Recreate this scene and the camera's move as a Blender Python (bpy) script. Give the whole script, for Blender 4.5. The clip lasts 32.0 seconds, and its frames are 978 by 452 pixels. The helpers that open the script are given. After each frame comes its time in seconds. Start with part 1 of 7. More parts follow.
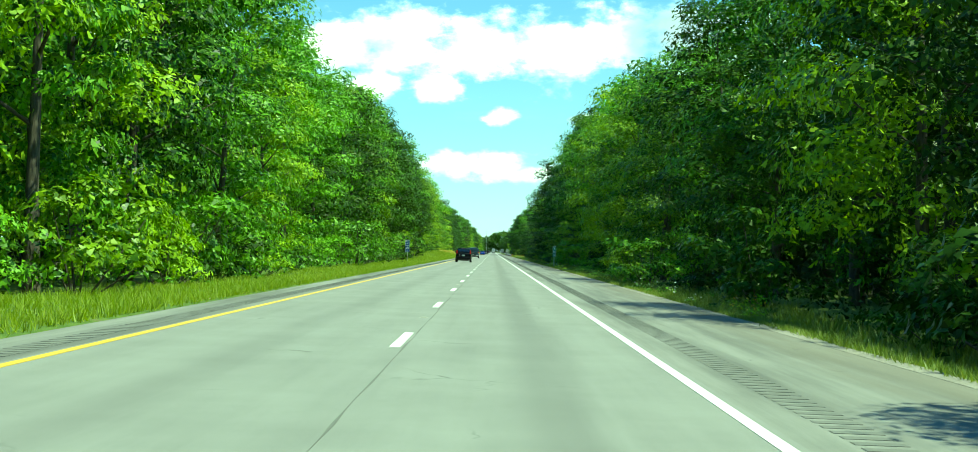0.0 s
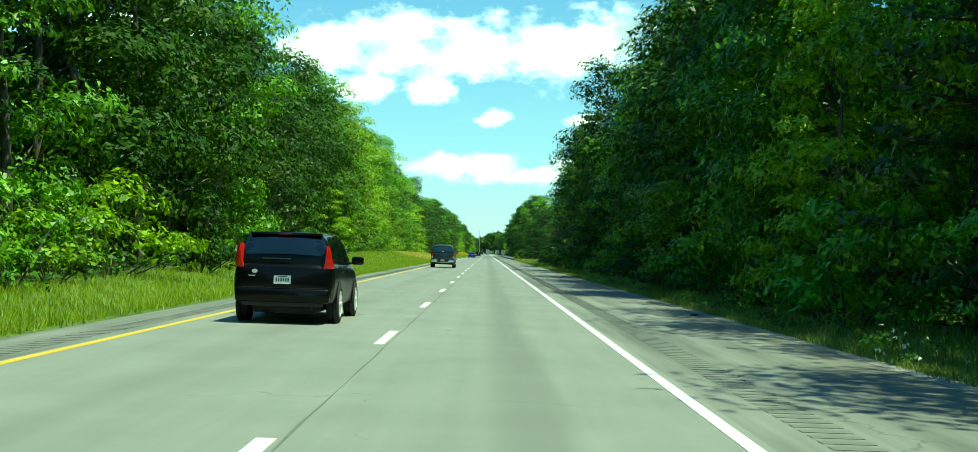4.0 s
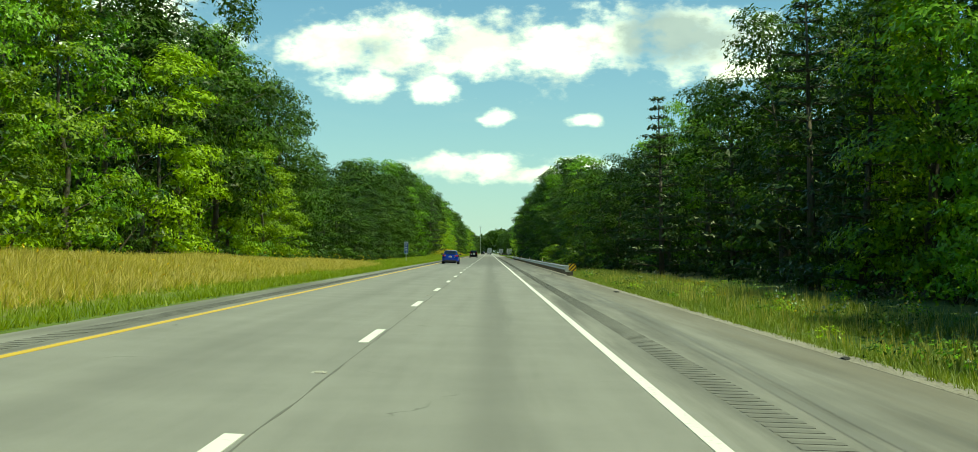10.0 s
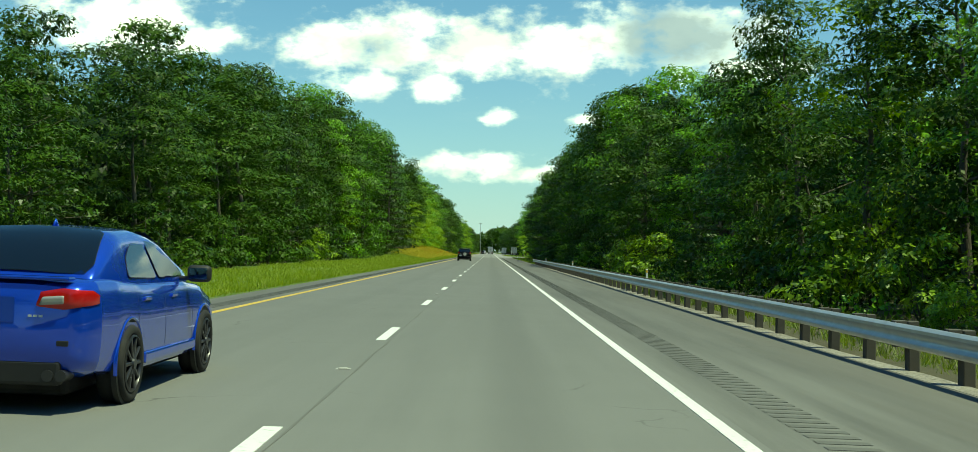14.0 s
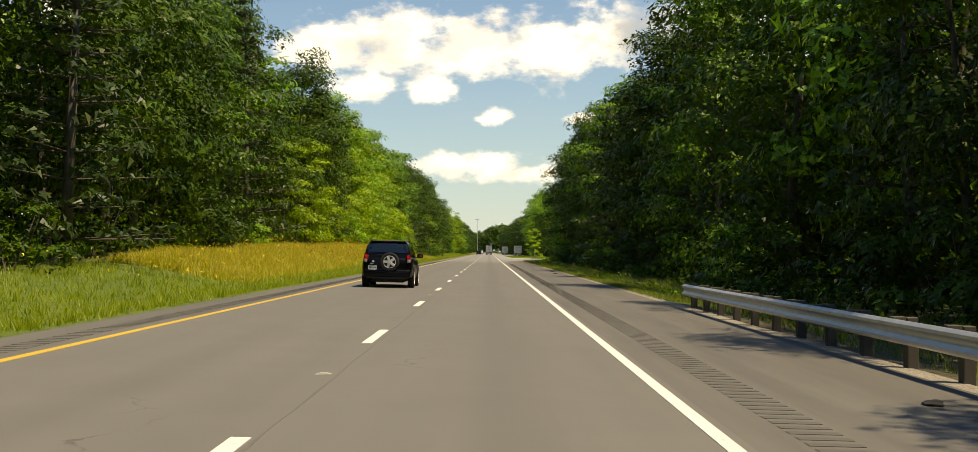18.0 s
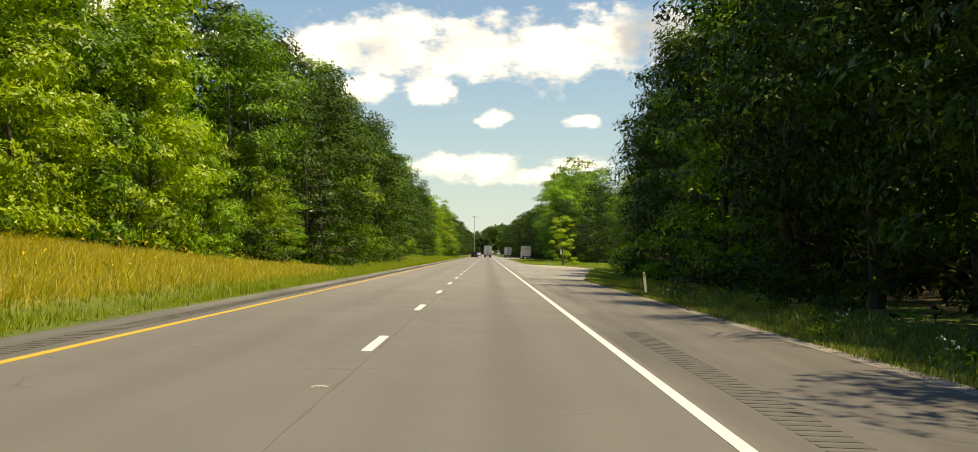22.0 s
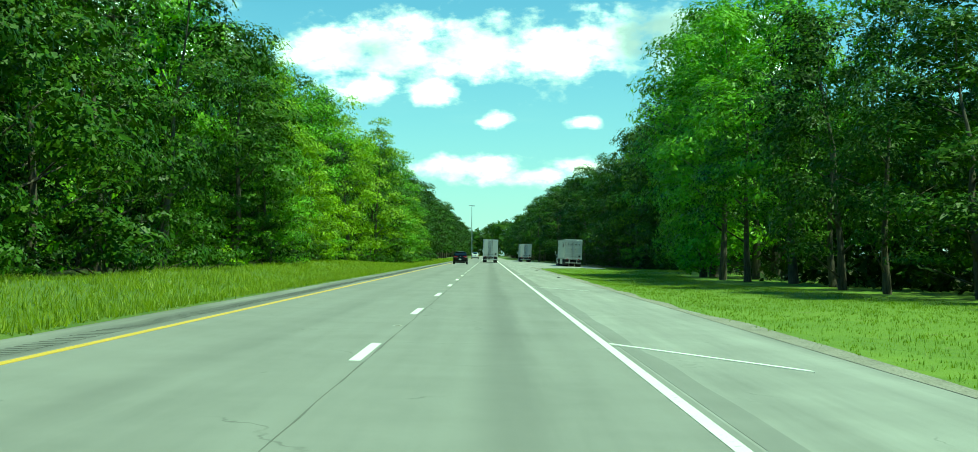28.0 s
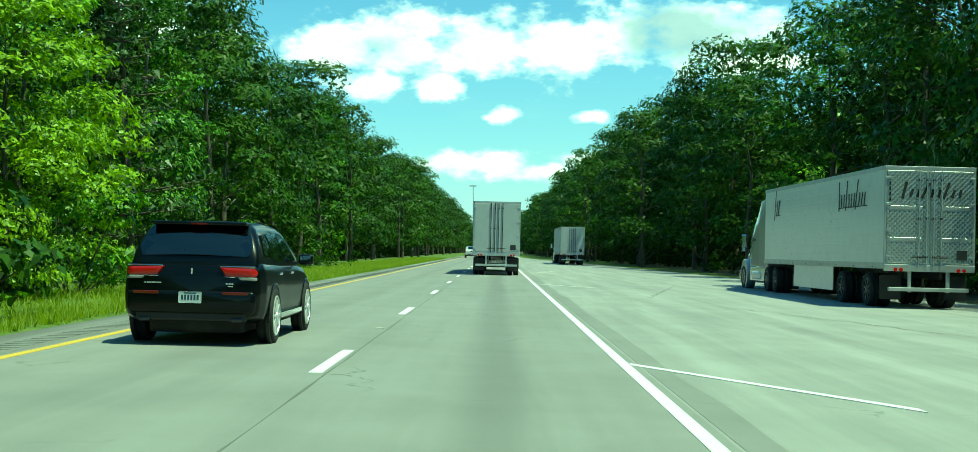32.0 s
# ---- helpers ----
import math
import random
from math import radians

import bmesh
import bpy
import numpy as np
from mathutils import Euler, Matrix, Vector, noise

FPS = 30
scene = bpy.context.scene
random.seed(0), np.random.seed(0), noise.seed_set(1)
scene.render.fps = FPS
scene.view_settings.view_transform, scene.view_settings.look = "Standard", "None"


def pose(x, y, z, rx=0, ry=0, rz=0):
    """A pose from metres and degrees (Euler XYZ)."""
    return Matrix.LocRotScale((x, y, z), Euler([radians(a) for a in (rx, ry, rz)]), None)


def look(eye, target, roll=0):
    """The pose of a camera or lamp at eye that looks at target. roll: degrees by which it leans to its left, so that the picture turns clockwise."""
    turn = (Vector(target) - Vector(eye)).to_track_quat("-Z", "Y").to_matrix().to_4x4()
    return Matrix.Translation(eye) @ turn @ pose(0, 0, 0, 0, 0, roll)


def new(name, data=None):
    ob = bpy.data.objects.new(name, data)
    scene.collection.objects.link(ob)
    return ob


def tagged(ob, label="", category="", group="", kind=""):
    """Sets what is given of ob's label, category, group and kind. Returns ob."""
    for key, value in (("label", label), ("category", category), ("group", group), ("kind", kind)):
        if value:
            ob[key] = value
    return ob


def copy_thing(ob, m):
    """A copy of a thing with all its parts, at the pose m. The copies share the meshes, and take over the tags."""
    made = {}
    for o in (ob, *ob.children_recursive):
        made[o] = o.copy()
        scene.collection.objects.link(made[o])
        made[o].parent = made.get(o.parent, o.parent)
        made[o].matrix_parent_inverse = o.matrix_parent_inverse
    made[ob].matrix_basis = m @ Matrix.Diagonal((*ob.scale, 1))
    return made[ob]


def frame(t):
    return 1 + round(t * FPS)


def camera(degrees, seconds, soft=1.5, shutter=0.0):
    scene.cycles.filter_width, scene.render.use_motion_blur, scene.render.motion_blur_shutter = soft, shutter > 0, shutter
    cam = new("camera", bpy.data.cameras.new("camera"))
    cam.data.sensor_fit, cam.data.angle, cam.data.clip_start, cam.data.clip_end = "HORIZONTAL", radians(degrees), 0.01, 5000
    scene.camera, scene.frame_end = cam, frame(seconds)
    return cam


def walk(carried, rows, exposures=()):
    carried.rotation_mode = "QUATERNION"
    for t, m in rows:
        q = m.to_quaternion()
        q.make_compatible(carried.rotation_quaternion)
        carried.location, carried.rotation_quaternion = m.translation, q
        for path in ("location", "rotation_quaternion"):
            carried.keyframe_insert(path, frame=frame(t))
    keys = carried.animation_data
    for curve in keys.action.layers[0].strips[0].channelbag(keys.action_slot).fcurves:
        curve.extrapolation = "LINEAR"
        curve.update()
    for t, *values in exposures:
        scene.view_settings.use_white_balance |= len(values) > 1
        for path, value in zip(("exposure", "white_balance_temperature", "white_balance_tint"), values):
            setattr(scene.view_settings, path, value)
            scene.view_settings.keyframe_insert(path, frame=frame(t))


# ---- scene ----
# camera, path and exposure
cam = camera(43.5, 32.0, soft=0.65)
walk(cam, [
    (0, pose(-0.329, 0.00, 1.404, 91.189, -0.522, 0.181)),
    (1, pose(-0.382, 30.36, 1.406, 91.289, -0.511, -0.190)),
    (2, pose(-0.278, 60.78, 1.403, 91.211, -0.586, -0.345)),
    (3, pose(-0.107, 90.93, 1.398, 91.264, -0.366, -0.180)),
    (6, pose(-0.108, 181.72, 1.398, 91.256, -0.145, -0.065)),
    (7, pose(-0.106, 212.18, 1.398, 91.281, -0.451, -0.251)),
    (8, pose(-0.003, 242.89, 1.395, 91.274, -0.234, -0.223)),
    (9, pose(0.062, 273.37, 1.393, 91.169, -0.231, -0.262)),
    (10, pose(0.165, 303.87, 1.390, 91.233, -0.231, 0.013)),
    (11, pose(0.098, 334.07, 1.392, 91.199, -0.463, -0.178)),
    (12, pose(0.082, 364.38, 1.392, 91.310, -0.380, 0.132)),
    (13, pose(0.035, 394.75, 1.394, 91.235, -0.274, 0.042)),
    (14, pose(-0.066, 425.47, 1.396, 91.200, -0.545, 0.043)),
    (17, pose(0.100, 517.20, 1.392, 91.066, -0.138, 0.246)),
    (18, pose(0.097, 547.82, 1.392, 91.194, 0.168, -0.023)),
    (19, pose(0.047, 577.76, 1.393, 91.231, 0.221, 0.266)),
    (20, pose(-0.020, 608.67, 1.395, 91.285, -0.153, 0.271)),
    (21, pose(-0.066, 639.79, 1.396, 91.265, -0.259, -0.001)),
    (22, pose(-0.044, 670.89, 1.396, 91.285, -0.181, -0.101)),
    (23, pose(0.073, 700.30, 1.392, 91.282, 0.247, -0.012)),
    (24, pose(0.169, 738.00, 1.390, 91.183, 0.113, -0.101)),
    (27, pose(0.025, 841.94, 1.394, 91.289, 0.166, 0.150)),
    (28, pose(-0.001, 879.52, 1.395, 91.342, -0.138, -0.013)),
    (29, pose(0.091, 917.07, 1.392, 91.281, -0.301, 0.026)),
    (30, pose(-0.006, 954.01, 1.395, 91.445, -0.239, 0.111)),
    (31, pose(0.172, 991.30, 1.390, 91.286, 0.041, -0.149)),
    (32, pose(0.299, 1027.91, 1.386, 91.127, 0.280, 0.354)),
], exposures=[
    (0, 0.78, 7300, -49), (3, 0.60, 7400, -47), (7, 0.55, 7100, -46), (9, 0.06, 8600, -31), (10, 0.14, 8900, -29), (11, 0.34, 8300, -30), (12, 0.42, 7500, -42),
    (13, 0.2, 7400, -43), (14, 0.10, 8200, -31), (14.6, 0.10, 8400, -27), (16.5, 0.14, 10600, 6), (21, 0.12, 11000, 10),
    (22.2, 0.26, 10400, 7), (23, 0.38, 7900, -25), (24, 0.28, 7500, -46), (27, 0.38, 7450, -58), (30, 0.44, 7300, -56), (32, 0.48, 7250, -58)])

# light: a high sun from the right and a little behind, blue sky with cumulus clouds
SUN_AZ, SUN_EL = radians(112), radians(66)
SUN_DIR = Vector((math.cos(SUN_EL) * math.sin(SUN_AZ), math.cos(SUN_EL) * math.cos(SUN_AZ), math.sin(SUN_EL)))
sun_data = bpy.data.lights.new("sun", "SUN")
sun_data.energy, sun_data.angle, sun_data.color = 5.0, radians(0.53), (1.0, 0.95, 0.86)
sun_lamp = new("sun", sun_data)
sun_lamp.matrix_world = look(SUN_DIR * 200, (0, 0, 0))


class Graph:
    """A short way to write node trees."""

    def __init__(self, tree):
        self.tree = tree

    def add(self, kind, settings=(), **sockets):
        node = self.tree.nodes.new(kind)
        for key, value in dict(settings).items():
            if key == "operation":
                node.operation = value
            elif key == "data_type":
                node.data_type = value
            elif key == "blend_type":
                node.blend_type = value
            elif key == "dims":
                node.noise_dimensions = value
        for key, value in sockets.items():
            self.put(node.inputs[int(key[1:])] if key[0] == "i" and key[1:].isdigit() else node.inputs[key.replace("_", " ")], value)
        return node

    def put(self, socket, value):
        if isinstance(value, bpy.types.NodeSocket):
            self.tree.links.new(value, socket)
        else:
            socket.default_value = value

    def math(self, op, a, b=0.0, c=0.0):
        return self.add("ShaderNodeMath", {"operation": op}, i0=a, i1=b, i2=c).outputs[0]

    def noise(self, vector, scale, detail=4.0, rough=0.55):
        n = self.add("ShaderNodeTexNoise", Vector=vector, Scale=scale, Detail=detail, Roughness=rough)
        return n.outputs[0]

    def ramp(self, value, stops):
        node = self.tree.nodes.new("ShaderNodeValToRGB")
        el = node.color_ramp.elements
        while len(el) < len(stops):
            el.new(0.5)
        for e, (at, col) in zip(el, stops):
            e.position = at
            e.color = (*col, 1) if len(col) == 3 else col
        self.put(node.inputs[0], value)
        return node.outputs[0]

    def mix(self, fac, a, b, blend="MIX"):
        node = self.tree.nodes.new("ShaderNodeMix")
        node.data_type, node.blend_type = "RGBA", blend
        self.put(node.inputs[0], fac)
        self.put(node.inputs[6], a if isinstance(a, bpy.types.NodeSocket) else (*a, 1))
        self.put(node.inputs[7], b if isinstance(b, bpy.types.NodeSocket) else (*b, 1))
        return node.outputs[2]

    def step(self, value, lo, hi):
        node = self.tree.nodes.new("ShaderNodeMapRange")
        node.interpolation_type = "SMOOTHSTEP"
        for i, v in enumerate((value, lo, hi, 0.0, 1.0)):
            self.put(node.inputs[i], v)
        return node.outputs[0]


def make_world():
    world = bpy.data.worlds.new("sky")
    scene.world = world
    world.use_nodes = True
    tree = world.node_tree
    tree.nodes.clear()
    g = Graph(tree)
    sky = tree.nodes.new("ShaderNodeTexSky")
    sky.sky_type, sky.sun_disc = "NISHITA", False
    sky.sun_elevation, sky.sun_rotation = SUN_EL, SUN_AZ
    sky.air_density, sky.dust_density, sky.ozone_density = 1.25, 0.3, 1.6
    where = tree.nodes.new("ShaderNodeTexCoord").outputs["Generated"]
    xyz = g.add("ShaderNodeSeparateXYZ", Vector=where)
    x, y, z = xyz.outputs
    ahead = g.math("MAXIMUM", y, 0.02)
    u, w = g.math("DIVIDE", x, ahead), g.math("DIVIDE", z, ahead)
    flat = g.add("ShaderNodeCombineXYZ", X=u, Y=g.math("MULTIPLY", w, 1.7), Z=0.3).outputs[0]
    puff = g.math("SUBTRACT", g.noise(flat, 36.0, 6.0, 0.58), 0.5)
    swell = g.math("SUBTRACT", g.noise(flat, 8.0, 3.0, 0.5), 0.5)
    # cumulus over the road: centre and half size, in tangents
    best = None
    for cu, cw, a, b in ((-0.128, 0.170, 0.052, 0.026), (-0.075, 0.170, 0.060, 0.032), (-0.012, 0.168, 0.055, 0.034),
                         (0.048, 0.168, 0.060, 0.030), (0.098, 0.176, 0.050, 0.030), (-0.104, 0.136, 0.034, 0.013),
                         (-0.048, 0.134, 0.026, 0.014), (0.003, 0.110, 0.017, 0.007), (0.080, 0.108, 0.017, 0.006),
                         (-0.010, 0.071, 0.052, 0.013), (0.045, 0.064, 0.040, 0.009), (0.075, 0.072, 0.026, 0.009),
                         (-0.300, 0.185, 0.080, 0.036), (-0.240, 0.172, 0.035, 0.018), (0.210, 0.150, 0.060, 0.014),
                         (0.170, 0.176, 0.075, 0.034)):
        du = g.math("DIVIDE", g.math("SUBTRACT", u, cu), a)
        dw = g.math("DIVIDE", g.math("SUBTRACT", w, cw), b)
        r = g.math("SQRT", g.math("ADD", g.math("MULTIPLY", du, du), g.math("MULTIPLY", dw, dw)))
        v = g.math("SUBTRACT", 1.0, r)
        best = v if best is None else g.math("MAXIMUM", best, v)
    shape = g.math("ADD", best, g.math("ADD", g.math("MULTIPLY", puff, 2.3), g.math("MULTIPLY", swell, 0.7)))
    front = g.math("GREATER_THAN", y, 0.1)
    cumulus = g.math("MULTIPLY", g.step(shape, -0.12, 0.85), front)
    # thin scattered cloud over the whole dome
    up = g.math("ADD", g.math("MAXIMUM", z, 0.0), 0.12)
    dome = g.add("ShaderNodeCombineXYZ", X=g.math("DIVIDE", x, up), Y=g.math("DIVIDE", y, up), Z=0.0).outputs[0]
    veil = g.math("MULTIPLY", g.step(g.noise(dome, 0.9, 6.0, 0.6), 0.5, 0.75), 0.06)
    shade = g.step(g.noise(flat, 15.0, 5.0, 0.55), 0.46, 0.66)
    # the heavy cloud to the right is grey beneath
    gu, gw = g.math("DIVIDE", g.math("SUBTRACT", u, 0.150), 0.068), g.math("DIVIDE", g.math("SUBTRACT", w, 0.176), 0.024)
    heavy = g.math("SUBTRACT", 1.0, g.math("SQRT", g.math("ADD", g.math("MULTIPLY", gu, gu), g.math("MULTIPLY", gw, gw))))
    dense = g.math("MULTIPLY", g.step(g.math("ADD", heavy, g.math("ADD", g.math("MULTIPLY", puff, 1.6), g.math("MULTIPLY", swell, 1.2))), -0.25, 0.6), 0.9)
    gu, gw = g.math("DIVIDE", g.math("SUBTRACT", u, -0.092), 0.036), g.math("DIVIDE", g.math("SUBTRACT", w, 0.166), 0.015)
    under = g.math("SUBTRACT", 1.0, g.math("SQRT", g.math("ADD", g.math("MULTIPLY", gu, gu), g.math("MULTIPLY", gw, gw))))
    dense = g.math("MAXIMUM", dense, g.math("MULTIPLY", g.step(g.math("ADD", under, g.math("MULTIPLY", puff, 1.6)), -0.3, 0.9), 0.6))
    white = g.mix(g.math("MULTIPLY", shade, 0.6), (1.65, 1.66, 1.68), (0.72, 0.74, 0.86))
    white = g.mix(dense, white, (0.38, 0.48, 0.66))
    tint = g.mix(1.0, sky.outputs[0], (0.58, 1.0, 1.58), "MULTIPLY")
    blue = g.mix(1.0, tint, (0.082, 0.082, 0.082), "MULTIPLY")
    thin = g.mix(veil, blue, (0.80, 0.85, 0.88))
    low = g.math("MULTIPLY", g.math("EXPONENT", g.math("MULTIPLY", g.math("MAXIMUM", z, 0.0), -8.0)), 0.38)
    thin = g.mix(low, thin, (0.94, 1.05, 1.34))
    full = g.mix(cumulus, thin, white)
    back = g.add("ShaderNodeBackground", Color=full, Strength=1.0)
    out = tree.nodes.new("ShaderNodeOutputWorld")
    tree.links.new(back.outputs[0], out.inputs[0])


make_world()


# ---- materials ----
def material(name):
    m = bpy.data.materials.new(name)
    m.use_nodes = True
    g = Graph(m.node_tree)
    b = m.node_tree.nodes["Principled BSDF"]
    return m, g, b


def place(g):
    """Position in the world, in metres."""
    return g.tree.nodes.new("ShaderNodeNewGeometry").outputs["Position"]


def local(g):
    return g.tree.nodes.new("ShaderNodeTexCoord").outputs["Object"]


def bump(g, b, height, strength, distance=0.01):
    node = g.add("ShaderNodeBump", Height=height, Strength=strength, Distance=distance)
    g.put(b.inputs["Normal"], node.outputs[0])


def plain(name, color, rough=0.5, metal=0.0, vary=0.15, scale=6.0, coat=0.0, dust=0.0):
    """A solid surface with slight unevenness in tone and gloss."""
    m, g, b = material(name)
    at = local(g)
    n = g.noise(at, scale, 5.0)
    low = tuple(c * (1 - vary) for c in color)
    high = tuple(min(1.0, c * (1 + vary)) for c in color)
    col = g.mix(n, low, high)
    if dust:
        col = g.mix(g.math("MULTIPLY", g.step(g.noise(at, 2.3, 6.0), 0.45, 0.75), dust), col, (0.3, 0.28, 0.24))
    g.put(b.inputs["Base Color"], col)
    g.put(b.inputs["Roughness"], g.math("ADD", rough - 0.06, g.math("MULTIPLY", g.noise(at, scale * 5, 3.0), 0.12)))
    b.inputs["Metallic"].default_value = metal
    b.inputs["Coat Weight"].default_value = coat
    b.inputs["Coat Roughness"].default_value = 0.05
    return m


def asphalt(name, color, wheel=True, streaky=0.35, dirt=False):
    """Worn asphalt with pale aggregate, wheel tracks, an oil streak along each lane and fine cracks."""
    m, g, b = material(name)
    at = place(g)
    stretch = g.add("ShaderNodeMapping", Vector=at, Scale=(1.0, 0.05, 1.0)).outputs[0]
    grain = g.noise(at, 90.0, 3.0, 0.7)
    blot = g.noise(at, 0.5, 6.0, 0.6)
    streak = g.noise(stretch, 1.6, 5.0, 0.6)
    tone = g.math("ADD", g.math("MULTIPLY", grain, 0.30), g.math("ADD", g.math("MULTIPLY", blot, 0.35), g.math("ADD", g.math("MULTIPLY", streak, streaky), 0.175 - 0.5 * streaky)))
    lo, hi = tuple(c * 0.66 for c in color), tuple(c * 1.34 for c in color)
    col = g.ramp(tone, ((0.25, lo), (0.75, hi)))
    if wheel:
        x = g.add("ShaderNodeSeparateXYZ", Vector=at).outputs[0]
        # oil and rubber down the middle of both lanes
        for centre, width, depth in ((0.28, 0.55, 0.42), (-3.5, 0.5, 0.22)):
            d = g.math("ABSOLUTE", g.math("SUBTRACT", g.math("ADD", x, g.math("MULTIPLY", g.math("SUBTRACT", streak, 0.5), 0.5)), centre))
            band = g.math("MULTIPLY", g.math("SUBTRACT", 1.0, g.step(d, 0.08, width)), depth)
            col = g.mix(band, col, tuple(c * 0.5 for c in color))
    if dirt:
        # sand and soil washed on to the outer edge
        across = g.add("ShaderNodeSeparateXYZ", Vector=at).outputs[0]
        wash = g.math("MULTIPLY", g.step(g.math("ADD", across, g.math("MULTIPLY", g.math("SUBTRACT", g.noise(stretch, 3.4, 6.0, 0.65), 0.5), 3.2)), 3.6, 5.4), 0.7)
        col = g.mix(wash, col, g.mix(grain, (0.10, 0.088, 0.066), (0.20, 0.18, 0.145)))
    # the surfacing of the middle stretch is darker
    run = g.add("ShaderNodeSeparateXYZ", Vector=at).outputs[1]
    dark_run = g.math("MULTIPLY", g.step(g.math("ADD", run, g.math("MULTIPLY", blot, 16.0)), 412.0, 462.0), g.math("SUBTRACT", 1.0, g.step(g.math("ADD", run, g.math("MULTIPLY", blot, 16.0)), 690.0, 745.0)))
    col = g.mix(g.math("MULTIPLY", dark_run, 0.66), col, tuple(c * 0.5 for c in color))
    crack = g.tree.nodes.new("ShaderNodeTexVoronoi")
    crack.feature = "DISTANCE_TO_EDGE"
    warp = g.add("ShaderNodeVectorMath", {"operation": "ADD"}, i0=at, i1=g.add("ShaderNodeTexNoise", Vector=at, Scale=1.3, Detail=5.0).outputs[1]).outputs[0]
    g.put(crack.inputs["Vector"], warp)
    crack.inputs["Scale"].default_value = 0.22
    line = g.math("MULTIPLY", g.math("SUBTRACT", 1.0, g.step(crack.outputs["Distance"], 0.0, 0.006)), g.step(blot, 0.5, 0.66))
    col = g.mix(g.math("MULTIPLY", line, 0.6), col, (0.03, 0.03, 0.028))
    g.put(b.inputs["Base Color"], col)
    b.inputs["Roughness"].default_value = 0.85
    bump(g, b, grain, 0.35, 0.006)
    return m


def paint(name, color, wear=0.6):
    """Road paint with worn-off flecks that let the asphalt through."""
    m, g, b = material(name)
    at = place(g)
    fleck = g.step(g.noise(at, 14.0, 7.0, 0.72), 0.56, 0.68)
    soil = g.noise(at, 1.2, 5.0)
    col = g.mix(soil, tuple(c * 0.82 for c in color), color)
    col = g.mix(g.math("MULTIPLY", fleck, wear), col, (0.20, 0.20, 0.19))
    g.put(b.inputs["Base Color"], col)
    b.inputs["Roughness"].default_value = 0.6
    bump(g, b, g.noise(at, 70.0, 2.0), 0.3, 0.004)
    return m


def leafage(name, dark, light, warm=0.0, through_light=0.35, spray=0.0, shine=0.22):
    """Leaves: a tone of their own each and for each plant, and light that comes through them. spray: leaflets to the metre in each spray."""
    m = bpy.data.materials.new(name)
    m.use_nodes = True
    tree = m.node_tree
    g = Graph(tree)
    b = tree.nodes["Principled BSDF"]
    leaf = tree.nodes.new("ShaderNodeNewGeometry").outputs["Random Per Island"]
    plant = tree.nodes.new("ShaderNodeObjectInfo").outputs["Random"]
    patch = g.noise(place(g), 0.35, 3.0)
    tone = g.math("ADD", g.math("MULTIPLY", leaf, 0.34), g.math("ADD", g.math("MULTIPLY", patch, 0.36), g.math("MULTIPLY", plant, 0.46)))
    if spray:
        cell = tree.nodes.new("ShaderNodeTexVoronoi")
        g.put(cell.inputs["Vector"], local(g))
        cell.inputs["Scale"].default_value = spray
        lit = g.add("ShaderNodeSeparateColor", Color=cell.outputs["Color"]).outputs[0]
        tone = g.math("ADD", tone, g.math("MULTIPLY", g.math("SUBTRACT", lit, 0.5), 0.5))
    col = g.ramp(tone, ((0.15, dark), (0.85, light)))
    if warm:
        old = g.math("MULTIPLY", g.step(g.math("ADD", leaf, g.math("MULTIPLY", patch, 0.6)), 1.05, 1.3), warm)
        col = g.mix(old, col, (0.26, 0.13, 0.03))
    g.put(b.inputs["Base Color"], col)
    b.inputs["Roughness"].default_value = 0.42
    b.inputs["Specular IOR Level"].default_value = shine
    trans = g.add("ShaderNodeBsdfTranslucent", Color=g.mix(1.0, col, (1.25, 1.35, 0.5), "MULTIPLY"))
    both = g.add("ShaderNodeMixShader", Fac=through_light, i1=b.outputs[0], i2=trans.outputs[0])
    if spray:
        # gaps between the leaflets of a spray
        gap = g.math("GREATER_THAN", cell.outputs["Distance"], 0.61)
        both = g.add("ShaderNodeMixShader", Fac=gap, i1=both.outputs[0], i2=tree.nodes.new("ShaderNodeBsdfTransparent").outputs[0])
    g.put(tree.nodes["Material Output"].inputs[0], both.outputs[0])
    return m


